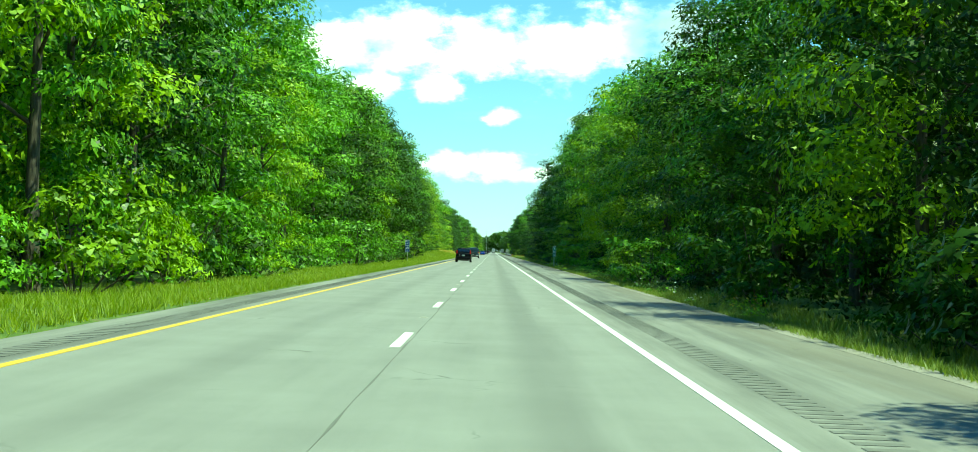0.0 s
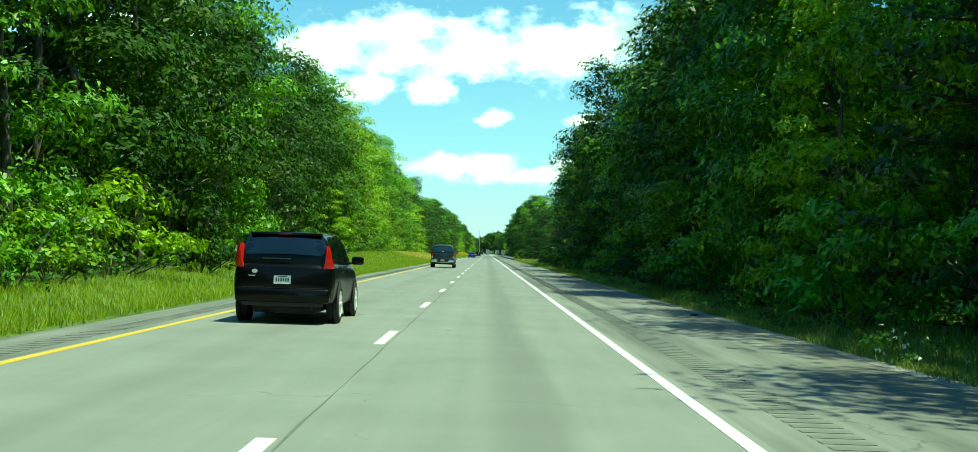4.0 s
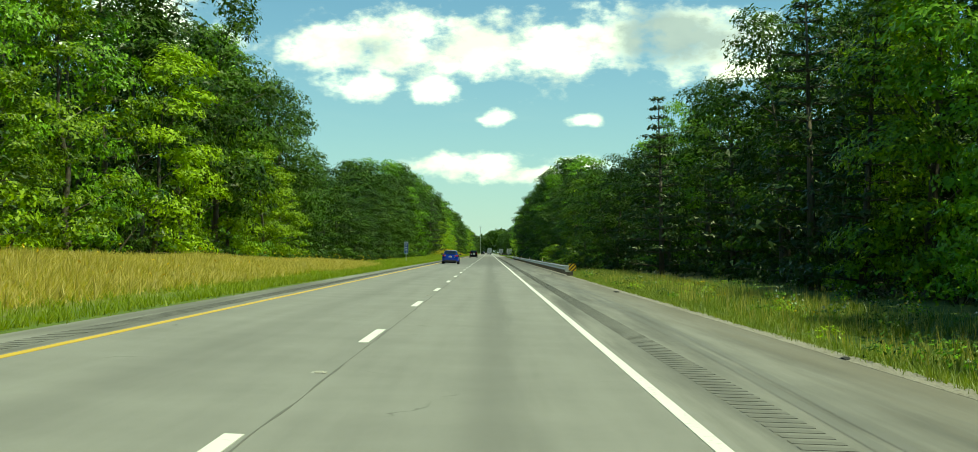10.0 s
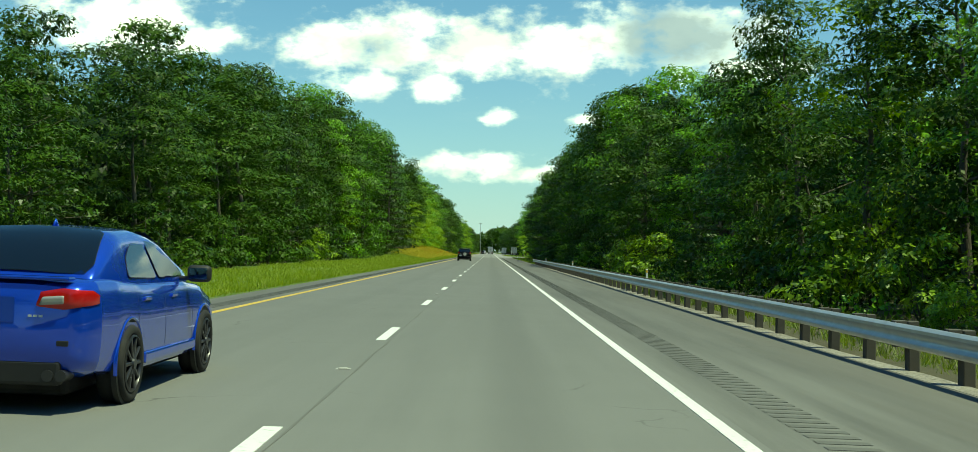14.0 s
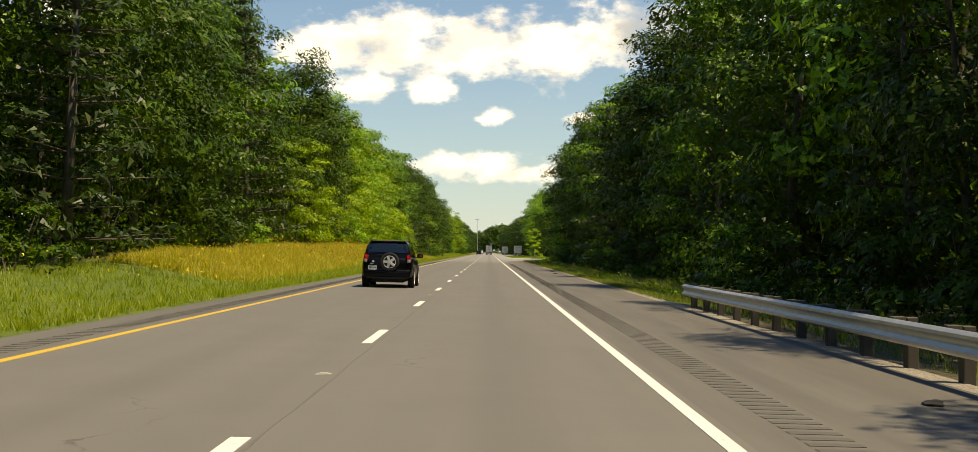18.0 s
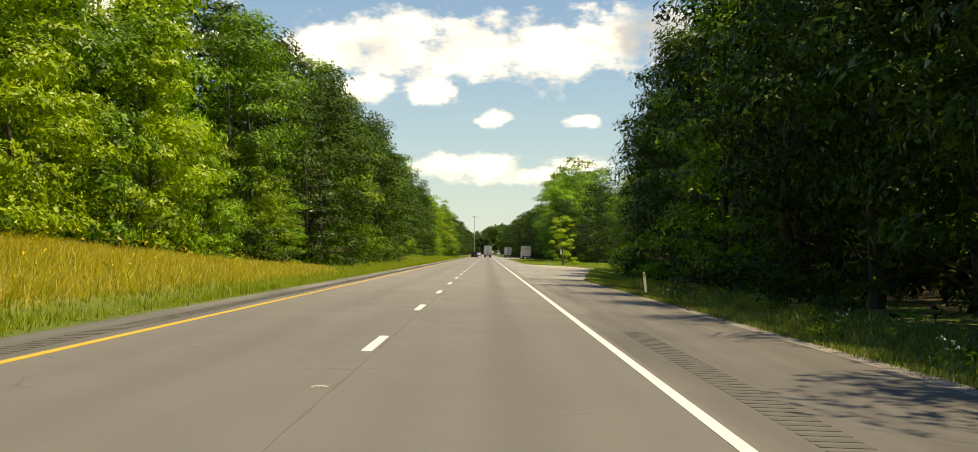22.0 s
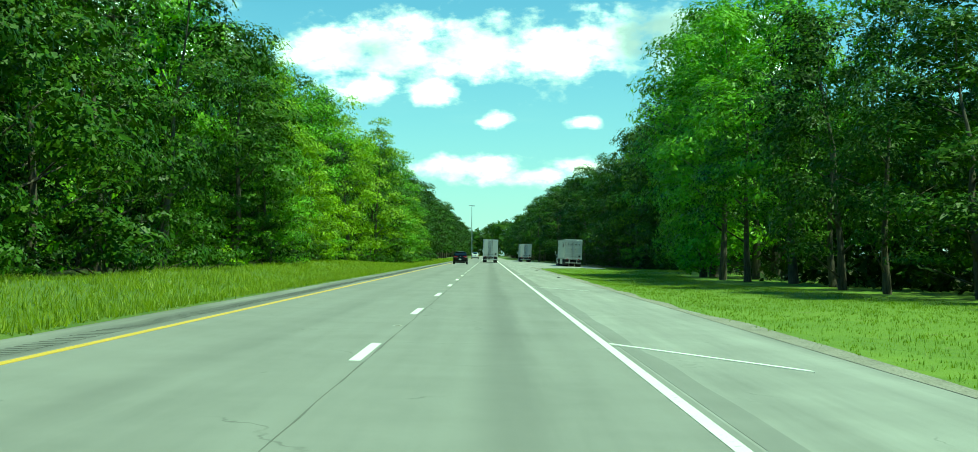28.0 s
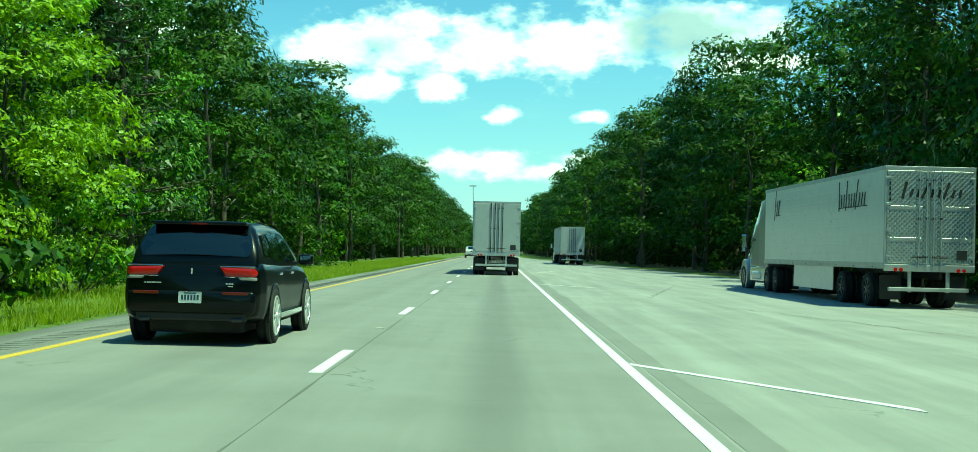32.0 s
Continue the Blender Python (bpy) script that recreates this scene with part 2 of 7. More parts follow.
def soil_and_grass(name):
    """The ground sheet: mown and rough grass, bare earth and litter under the woods, gravel along the shoulders."""
    m, g, b = material(name)
    at = place(g)
    x = g.add("ShaderNodeSeparateXYZ", Vector=at).outputs[0]
    fine, mid, big = g.noise(at, 22.0, 4.0, 0.7), g.noise(at, 1.6, 5.0, 0.6), g.noise(at, 0.12, 3.0)
    tone = g.math("ADD", g.math("MULTIPLY", fine, 0.4), g.math("ADD", g.math("MULTIPLY", mid, 0.35), g.math("MULTIPLY", big, 0.25)))
    grass = g.ramp(tone, ((0.3, (0.040, 0.070, 0.009)), (0.5, (0.085, 0.135, 0.015)), (0.7, (0.18, 0.21, 0.035))))
    y = g.add("ShaderNodeSeparateXYZ", Vector=at).outputs[1]
    # two stretches of the left bank stand in dry grass
    dry = None
    for ya, yb in ((288.0, 405.0), (586.0, 742.0)):
        run = g.math("MULTIPLY", g.step(y, ya, ya + 14), g.math("SUBTRACT", 1.0, g.step(y, yb - 14, yb)))
        dry = run if dry is None else g.math("ADD", dry, run)
    dry = g.math("MULTIPLY", dry, g.math("SUBTRACT", 1.0, g.step(g.math("ADD", x, g.math("MULTIPLY", mid, 1.5)), -8.2, -6.8)))
    dry = g.math("MULTIPLY", dry, g.step(x, -19.0, -15.0))
    grass = g.mix(g.math("MULTIPLY", dry, 0.8), grass, g.ramp(tone, ((0.35, (0.13, 0.125, 0.025)), (0.65, (0.38, 0.31, 0.085)))))
    # the lawn by the pull-off is mown and lush
    lawn = g.math("MULTIPLY", g.math("MULTIPLY", g.step(y, 838.0, 850.0), g.math("SUBTRACT", 1.0, g.step(y, 1030.0, 1040.0))), g.math("MULTIPLY", g.step(x, 5.4, 6.0), g.math("SUBTRACT", 1.0, g.step(x, 22.0, 26.0))))
    grass = g.mix(g.math("MULTIPLY", lawn, 0.85), grass, g.ramp(tone, ((0.3, (0.070, 0.130, 0.010)), (0.7, (0.21, 0.30, 0.03)))))
    earth = g.ramp(g.math("ADD", g.math("MULTIPLY", fine, 0.6), g.math("MULTIPLY", mid, 0.4)), ((0.3, (0.05, 0.038, 0.025)), (0.7, (0.16, 0.12, 0.08))))
    # leaf litter under the woods
    litter = g.math("MULTIPLY", g.step(g.math("ADD", g.math("ABSOLUTE", x), g.math("MULTIPLY", mid, 3.0)), 16.5, 20.0), g.math("SUBTRACT", 1.0, lawn))
    grass = g.mix(g.math("MULTIPLY", litter, 0.85), grass, g.ramp(fine, ((0.3, (0.03, 0.026, 0.014)), (0.7, (0.11, 0.085, 0.045)))))
    # bare dirt behind the guardrail
    behind_rail = g.math("MULTIPLY", g.math("MULTIPLY", g.step(y, 380.0, 390.0), g.math("SUBTRACT", 1.0, g.step(y, 580.0, 590.0))), g.math("MULTIPLY", g.step(x, 4.0, 5.0), g.math("SUBTRACT", 1.0, g.step(x, 13.0, 18.0))))
    grass = g.mix(g.math("MULTIPLY", behind_rail, 0.9), grass, g.ramp(fine, ((0.3, (0.028, 0.023, 0.015)), (0.7, (0.10, 0.082, 0.056)))))
    bare = g.step(g.math("ADD", mid, g.math("MULTIPLY", fine, 0.3)), 0.78, 0.9)
    g.put(b.inputs["Base Color"], g.mix(g.math("MULTIPLY", bare, 0.8), grass, earth))
    b.inputs["Roughness"].default_value = 0.95
    bump(g, b, fine, 0.6, 0.05)
    return m


def gravel_mat(name, pale=1.0):
    m, g, b = material(name)
    at = place(g)
    v = g.tree.nodes.new("ShaderNodeTexVoronoi")
    g.put(v.inputs["Vector"], at)
    v.inputs["Scale"].default_value = 30.0
    tone = g.math("ADD", g.math("MULTIPLY", v.outputs["Distance"], 0.8), g.math("MULTIPLY", g.noise(at, 0.8, 5.0), 0.5))
    g.put(b.inputs["Base Color"], g.ramp(tone, [(at_, tuple(pale * c for c in col)) for at_, col in ((0.2, (0.36, 0.34, 0.30)), (0.6, (0.26, 0.24, 0.21)), (0.95, (0.12, 0.11, 0.09)))]))
    b.inputs["Roughness"].default_value = 0.95
    bump(g, b, v.outputs["Distance"], 0.6, 0.02)
    return m


M = {
    "lane": asphalt("worn_pale_asphalt", (0.206, 0.206, 0.194)),
    "shoulder": asphalt("shoulder_asphalt", (0.166, 0.164, 0.152), wheel=False, streaky=1.7, dirt=True),
    "pulloff": asphalt("pull_off_asphalt", (0.255, 0.255, 0.24), wheel=False, streaky=0.7),
    "seam": asphalt("seam_asphalt", (0.195, 0.195, 0.184), wheel=False),
    "tyre_film": asphalt("tyre_marked_asphalt", (0.15, 0.15, 0.143), wheel=False),
    "groove": asphalt("groove_asphalt", (0.136, 0.135, 0.125), wheel=False),
    "tar": plain("joint_tar", (0.12, 0.12, 0.11), 0.85),
    "white_paint": paint("white_road_paint", (0.78, 0.78, 0.75)),
    "yellow_paint": paint("yellow_road_paint", (0.64, 0.43, 0.06), 0.55),
    "ground": soil_and_grass("grass_and_soil"),
    "gravel": gravel_mat("edge_gravel"),
    "sand": gravel_mat("pale_sandy_gravel", 1.5),
    "bark": None,
    "leaf_a": leafage("maple_leaves", (0.014, 0.046, 0.004), (0.210, 0.410, 0.024), 0.0, 0.20, 7.0),
    # dark species green, with the shade of backlit woods put into it
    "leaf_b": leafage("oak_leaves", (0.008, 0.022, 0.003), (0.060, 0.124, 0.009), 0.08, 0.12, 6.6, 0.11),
    "leaf_c": leafage("poplar_leaves", (0.030, 0.078, 0.005), (0.320, 0.475, 0.024), 0.1, 0.24, 7.4),
    "needle": leafage("pine_needles", (0.020, 0.044, 0.013), (0.062, 0.105, 0.025), 0.1, 0.15),
    # near-black: the shade inside the wood is put into the leaf colour
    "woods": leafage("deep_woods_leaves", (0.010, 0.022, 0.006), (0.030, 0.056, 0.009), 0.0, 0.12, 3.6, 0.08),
    "blade": leafage("grass_blades", (0.125, 0.190, 0.016), (0.360, 0.420, 0.050), 0.12, 0.42),
    "weed": leafage("roadside_weeds", (0.055, 0.095, 0.012), (0.210, 0.260, 0.050), 0.15, 0.35),
    "lawn": leafage("mown_grass_blades", (0.070, 0.125, 0.010), (0.230, 0.310, 0.034), 0.0, 0.42),
    "hay": leafage("pale_dry_grass", (0.340, 0.290, 0.085), (0.720, 0.590, 0.230), 0.0, 0.42),
    "straw": leafage("tall_dry_grass", (0.260, 0.250, 0.034), (0.600, 0.500, 0.105), 0.0, 0.42),
}


def bark_mat():
    m, g, b = material("bark")
    at = local(g)
    tall = g.add("ShaderNodeMapping", Vector=at, Scale=(6.0, 6.0, 0.9)).outputs[0]
    n = g.noise(tall, 2.0, 6.0, 0.7)
    g.put(b.inputs["Base Color"], g.ramp(n, ((0.3, (0.035, 0.03, 0.022)), (0.7, (0.14, 0.12, 0.09)))))
    b.inputs["Roughness"].default_value = 0.95
    bump(g, b, n, 0.8, 0.04)
    return m


M["bark"] = bark_mat()


# ---- builders ----
def link_mesh(name, verts, faces, mat, parent=None, label="", smooth=False):
    me = bpy.data.meshes.new(name)
    me.from_pydata(verts, [], faces)
    me.update()
    for m in (mat if isinstance(mat, (list, tuple)) else (mat,)):
        me.materials.append(m)
    if smooth:
        me.polygons.foreach_set("use_smooth", [True] * len(me.polygons))
    ob = new(name, me)
    if parent is not None:
        ob.parent = parent
    if label:
        ob["label"] = label
    return ob


def part(name, bm, mat, parent=None, label="", smooth=False, angle=None):
    """Links a bmesh as one mesh object under a thing or a part."""
    bmesh.ops.recalc_face_normals(bm, faces=bm.faces)
    me = bpy.data.meshes.new(name)
    bm.to_mesh(me)
    bm.free()
    me.materials.append(mat)
    if smooth:
        me.polygons.foreach_set("use_smooth", [True] * len(me.polygons))
        if angle:
            me.set_sharp_from_angle(angle=radians(angle))
    ob = new(name, me)
    if parent is not None:
        ob.parent = parent
    if label:
        ob["label"] = label
    return ob


def empty(name, m=None):
    ob = new(name)
    ob.empty_display_size = 0.2
    if m is not None:
        ob.matrix_world = m
    return ob


def box_bm(sx, sy, sz, at=(0, 0, 0), bevel=0.0, segments=2, bm=None):
    own = bm is None
    piece = bmesh.new()
    bmesh.ops.create_cube(piece, size=1.0, matrix=Matrix.Translation(at) @ Matrix.Diagonal((sx, sy, sz, 1)))
    if bevel:
        bmesh.ops.bevel(piece, geom=piece.edges[:], offset=bevel, segments=segments, affect="EDGES", profile=0.5)
    if own:
        return piece
    tmp = bpy.data.meshes.new("tmp")
    piece.to_mesh(tmp)
    piece.free()
    bm.from_mesh(tmp)
    bpy.data.meshes.remove(tmp)
    return bm


def tube_bm(r0, r1, depth, m=None, sides=20, bevel=0.0, bm=None):
    """A closed cylinder or cone along z about its middle."""
    piece = bmesh.new()
    bmesh.ops.create_cone(piece, cap_ends=True, segments=sides, radius1=r0, radius2=r1, depth=depth)
    if bevel:
        rims = [e for e in piece.edges if abs(e.verts[0].co.z - e.verts[1].co.z) < 1e-6]
        bmesh.ops.bevel(piece, geom=rims, offset=bevel, segments=2, affect="EDGES", profile=0.5)
    if m is not None:
        bmesh.ops.transform(piece, matrix=m, verts=piece.verts)
    if bm is None:
        return piece
    tmp = bpy.data.meshes.new("tmp")
    piece.to_mesh(tmp)
    piece.free()
    bm.from_mesh(tmp)
    bpy.data.meshes.remove(tmp)
    return bm


def along(table, y):
    return float(np.interp(y, [a for a, _ in table], [b for _, b in table]))


# ---- the lie of the land, along the road (y) ----
FALL = 0.0293                      # crossfall of the carriageway to the right
EDGE_R, DASH_X, EDGE_L = 1.884, -1.697, -5.467
SHOULDER_R, SHOULDER_L = 5.35, -6.85
Y0, Y1 = -160.0, 1900.0            # the stretch that is built in detail
BANK_L = ((-160, 0.2), (120, 0.2), (208, 1.1), (250, 1.4), (305, 1.3), (366, 0.8), (397, 0.5), (430, 0.3), (560, 0.4),
          (612, 1.5), (672, 1.9), (703, 1.5), (732, 0.7), (770, 0.35), (840, 0.7), (874, 1.1), (916, 0.6), (986, 0.8), (1015, 0.3), (1900, 0.3))
WOOD_L = ((-160, 11.0), (60, 10.4), (150, 10.8), (200, 12.5), (380, 14.0), (430, 14.5), (560, 13.5), (735, 13.5), (760, 10.5), (810, 10.5), (850, 13.0), (990, 13.0), (1012, 10.2),
          (1100, 10.5), (1900, 12.0))
WOOD_R = ((-160, 8.8), (60, 9.0), (200, 9.5), (320, 10.0), (345, 14.5), (395, 14.5), (420, 10.5), (560, 10.0), (640, 11.0), (740, 11.5),
          (790, 13.0), (850, 19.0), (880, 22.0), (900, 18.5), (915, 16.5), (935, 14.5), (960, 12.6), (985, 15.5), (1005, 20.5), (1035, 23.0), (1075, 20.0), (1110, 15.5), (1200, 11.0), (1900, 11.0))
TALL_L = ((-160, 17), (100, 17), (130, 16.5), (165, 18), (195, 16.5), (282, 17), (313, 16), (345, 15.5), (375, 15.5), (416, 14.5), (424, 8.8), (462, 8.8), (494, 10.8), (525, 14.2),
          (560, 15.5), (617, 16.8), (650, 17), (675, 15.6), (707, 15.8), (740, 16), (772, 15.4), (800, 17), (838, 15.4), (942, 18), (980, 16), (1017, 15), (1054, 13.2), (1092, 15.5), (1128, 14), (1300, 16), (1900, 17))
TALL_R = ((-160, 15), (100, 15), (140, 16), (168, 18), (200, 18.5), (265, 16.5), (294, 15), (325, 14.5), (353, 14.5), (384, 14.0), (405, 12.0), (430, 11.2), (447, 11.2), (470, 11.8), (488, 9.6), (509, 11.4), (540, 13.6),
          (560, 16), (600, 17), (635, 16.8), (661, 17.3), (697, 17), (728, 18.5), (754, 18.5), (790, 17.0), (800, 13), (812, 10.5), (825, 7.6), (850, 7.0), (880, 7.6), (905, 8.5), (925, 10.5), (950, 13.5), (965, 18.0), (992, 19.5), (1033, 20), (1070, 19), (1102, 15.5), (1148, 15), (1300, 16), (1900, 17))
# right edge of the paved pull-off
PAVED_R = ((700, 5.35), (742, 5.6), (765, 7.5), (785, 9.5), (810, 11.5), (832, 11.0), (846, 6.5), (856, 5.6), (1010, 5.6), (1022, 6.0), (1029, 9.0), (1036, 16.0), (1090, 16.0), (1160, 12.5), (1230, 8.0), (1260, 5.35))


def road_z(x):
    return -FALL * x


def land_z(x, y):
    """Height of the ground outside the pavement."""
    n = noise.noise(Vector((x * 0.15, y * 0.09, 1.7))) * 0.14 + noise.noise(Vector((x * 0.6, y * 0.5, 4.1))) * 0.035
    if x < SHOULDER_L:
        d = SHOULDER_L - x
        top = along(BANK_L, y)
        top += (0.3 - top) * min(1.0, max(0.0, (d - 22.0) / 45.0))
        k = min(1.0, d / 6.2)
        return road_z(SHOULDER_L) + 0.015 + (top - road_z(SHOULDER_L)) * (k * k * (3 - 2 * k)) + n * min(1.0, d / 2.0) 
    edge = max(SHOULDER_R, along(PAVED_R, y))
    if x > edge:
        d = x - edge
        open_ground = 1.0 if 330 < y < 410 or 800 < y < 1250 else 0.0
        drop = 0.35 if not open_ground else 0.12
        k = min(1.0, d / 3.0)
        return road_z(min(edge, 16.0)) - 0.02 - drop * (k * k * (3 - 2 * k)) + n * min(1.0, d / 2.0)
    return road_z(max(min(x, 16.0), SHOULDER_L)) - 0.09


def build_ground():
    xs = sorted({-1800.0, -900.0, -400.0, -200.0, -110.0, -70.0, -45.0, -30.0, -24.0, -20.0, -17.0, *np.arange(-15.0, -6.9, 0.75).tolist(), SHOULDER_L - 0.02, -6.4, -3.0, 0.0, 3.0,
                 5.0, SHOULDER_R + 0.02, 5.7, *np.arange(6.2, 15.0, 0.7).tolist(), 16.0, 18.0, 20.0, 22.5, 25.0, 28.0, 32.0, 45.0, 70.0, 110.0, 200.0, 400.0, 900.0, 1800.0})
    ys = sorted({-600.0, -300.0, *np.arange(Y0, 1300.0, 4.0).tolist(), *np.arange(1300.0, Y1 + 1, 25.0).tolist(), 2400.0, 3200.0, 4500.0})
    verts = [(x, y, land_z(x, y)) for y in ys for x in xs]
    nx = len(xs)
    faces = [(j * nx + i, j * nx + i + 1, (j + 1) * nx + i + 1, (j + 1) * nx + i) for j in range(len(ys) - 1) for i in range(nx - 1)]
    ob = link_mesh("ground", verts, faces, M["ground"], smooth=True)
    tagged(ob, "uneven grassy ground with bare earth beside the road", "ground", kind="structure")


def ribbon(name, xa, xb, lift, mat, ya=Y0, yb=4000.0, step=40.0, thick=0.12, parent=None):
    """A slab along the road between two distances across it."""
    ys = list(np.arange(ya, yb, step)) + [yb]
    verts, faces = [], []
    for y in ys:
        a = xa(y) if callable(xa) else xa
        b = xb(y) if callable(xb) else xb
        za, zb = road_z(min(a, 16.0)) + lift, road_z(min(b, 16.0)) + lift
        verts += [(a, y, za), (b, y, zb), (b, y, zb - thick), (a, y, za - thick)]
    for j in range(len(ys) - 1):
        for i in range(4):
            k = (i + 1) % 4
            faces.append((4 * j + i, 4 * j + k, 4 * j + 4 + k, 4 * j + 4 + i))
    faces += [(3, 2, 1, 0), tuple(4 * (len(ys) - 1) + i for i in range(4))]
    return link_mesh(name, verts, faces, mat, parent)


def build_road():
    tagged(ribbon("road_right_lane", DASH_X + 0.13, EDGE_R + 0.16, 0.0, M["lane"]), "pale worn asphalt lane with a dark oil streak", "road", kind="structure")
    tagged(ribbon("road_left_lane", EDGE_L - 0.14, DASH_X + 0.13, 0.0, M["lane"]), "pale worn asphalt overtaking lane", "road", kind="structure")
    def joint(y, side):
        n = noise.noise(Vector((1.1, y * 0.8, 0.4)))
        return DASH_X + 0.13 + 0.02 * noise.noise(Vector((6.1, y * 0.5, 0))) + side * max(0.003, 0.009 + 0.016 * n)

    tagged(ribbon("road_joint", lambda y: joint(y, -1), lambda y: joint(y, 1), 0.003, M["tar"], 0.0, 1250.0, 0.4, 0.02), "dark uneven lengthwise joint between the lanes", "road", kind="structure")
    tagged(ribbon("shoulder_right", EDGE_R + 0.16, SHOULDER_R, -0.004, M["shoulder"], yb=745.0), "grey asphalt hard shoulder", "shoulder", kind="structure")
    tagged(ribbon("shoulder_right_pale", EDGE_R + 0.16, SHOULDER_R, -0.004, M["pulloff"], 745.0, 4000.0), "pale old asphalt shoulder beside the pull-off", "shoulder", kind="structure")
    tagged(ribbon("shoulder_left", SHOULDER_L, EDGE_L - 0.14, -0.004, M["shoulder"]), "narrow dark asphalt shoulder along the median", "shoulder", kind="structure")
    tagged(ribbon("gravel_right", SHOULDER_R, lambda y: SHOULDER_R + 0.38 + 0.2 * noise.noise(Vector((0.3, y * 0.21, 0))), 0.0, M["gravel"], yb=745.0, step=1.6, thick=0.1), "strip of loose grey gravel along the shoulder", "gravel", kind="structure")
    tagged(ribbon("gravel_left", lambda y: SHOULDER_L - 0.3 + 0.15 * noise.noise(Vector((2.3, y * 0.23, 0))), SHOULDER_L, 0.004, M["gravel"], yb=1300.0, step=1.6, thick=0.1), "pale gravel strip along the left shoulder", "gravel", kind="structure")
    tagged(ribbon("gravel_lawn_edge", lambda y: SHOULDER_R - 0.05, lambda y: 5.75 + 0.35 * noise.noise(Vector((7.3, y * 0.19, 0))), 0.003, M["gravel"], 850.0, 1036.0, 1.6, 0.1), "stony gravel edge between the pavement and the lawn", "gravel", kind="structure")
    tagged(ribbon("dark_seam", EDGE_R + 0.20, lambda y: EDGE_R + 0.52 + 0.10 * noise.noise(Vector((9.3, y * 0.3, 0))), -0.001, M["seam"], 700.0, 1258.0, 1.2, 0.03), "dark patched seam beside the white line", "road", kind="structure")
    tagged(ribbon("pull_off_pavement", SHOULDER_R, lambda y: along(PAVED_R, y) + 0.25 * noise.noise(Vector((5.1, y * 0.12, 0))), -0.004, M["pulloff"], 745.0, 1258.0, 1.5), "cracked old asphalt pull-off beside the shoulder", "pavement", kind="structure")
    tagged(ribbon("gravel_apron", lambda y: 5.2 + 0.5 * noise.noise(Vector((3.3, y * 0.15, 0))) + max(0.0, 822.0 - y) * 0.12, lambda y: along(PAVED_R, y) + 1.6 + 0.5 * noise.noise(Vector((8.8, y * 0.2, 0))), 0.002, M["sand"], 806.0, 846.0, 1.5, 0.1), "pale sandy gravel apron at the end of the pull-off", "gravel", kind="structure")
    tagged(ribbon("line_white", EDGE_R - 0.07, EDGE_R + 0.07, 0.006, M["white_paint"], thick=0.008), "solid white edge line", "road marking", kind="structure")
    tagged(ribbon("line_yellow", EDGE_L - 0.07, EDGE_L + 0.07, 0.006, M["yellow_paint"], thick=0.008), "solid yellow line along the median side", "road marking", kind="structure")


DASH0, PERIOD = 17.22, 12.192


def build_dashes():
    w, l, t = 0.075, 3.05, 0.008
    first = None
    k = -6
    while DASH0 + k * PERIOD < 1900:
        y = DASH0 + k * PERIOD
        k += 1
        if first is None:
            verts = [(sx * w, yy, -FALL * sx * w + z) for z in (0.006 - t, 0.006) for yy in (0, l) for sx in (-1, 1)]
            faces = [(0, 2, 3, 1), (4, 5, 7, 6), (0, 1, 5, 4), (2, 6, 7, 3), (0, 4, 6, 2), (1, 3, 7, 5)]
            first = link_mesh("lane_dash", verts, faces, M["white_paint"])
            first.location = (DASH_X, y, road_z(DASH_X))
            tagged(first, "worn white lane dash painted on the asphalt", "road marking", "dashes of the lane line", "structure")
        else:
            ob = new("lane_dash", first.data)
            ob.location = (DASH_X, y, road_z(DASH_X))
            tagged(ob, "worn white lane dash painted on the asphalt", "road marking", "dashes of the lane line", "structure")


def build_rumble():
    """Milled rumble strips: one short dark bar after another."""
    for name, xa, xb, ya, yb, label in (("rumble_strip_right", EDGE_R + 0.62, EDGE_R + 1.05, 5.0, 694.0, "milled rumble strip in the right shoulder"),
                                        ("rumble_strip_left", EDGE_L - 0.75, EDGE_L - 0.36, 5.0, 1250.0, "milled rumble strip in the left shoulder")):
        verts, faces = [], []
        y = ya
        while y < yb:
            n = len(verts)
            for z in (-0.006, 0.001):
                verts += [(xa, y, road_z(xa) + z), (xb, y, road_z(xb) + z), (xb, y + 0.15, road_z(xb) + z), (xa, y + 0.15, road_z(xa) + z)]
            faces += [(n + 4, n + 5, n + 6, n + 7), (n, n + 1, n + 5, n + 4), (n + 2, n + 3, n + 7, n + 6)]
            y += 0.305
        tagged(link_mesh(name, verts, faces, M["groove"]), label, "rumble strip", kind="stuff")


build_ground()
build_road()
build_dashes()
build_rumble()


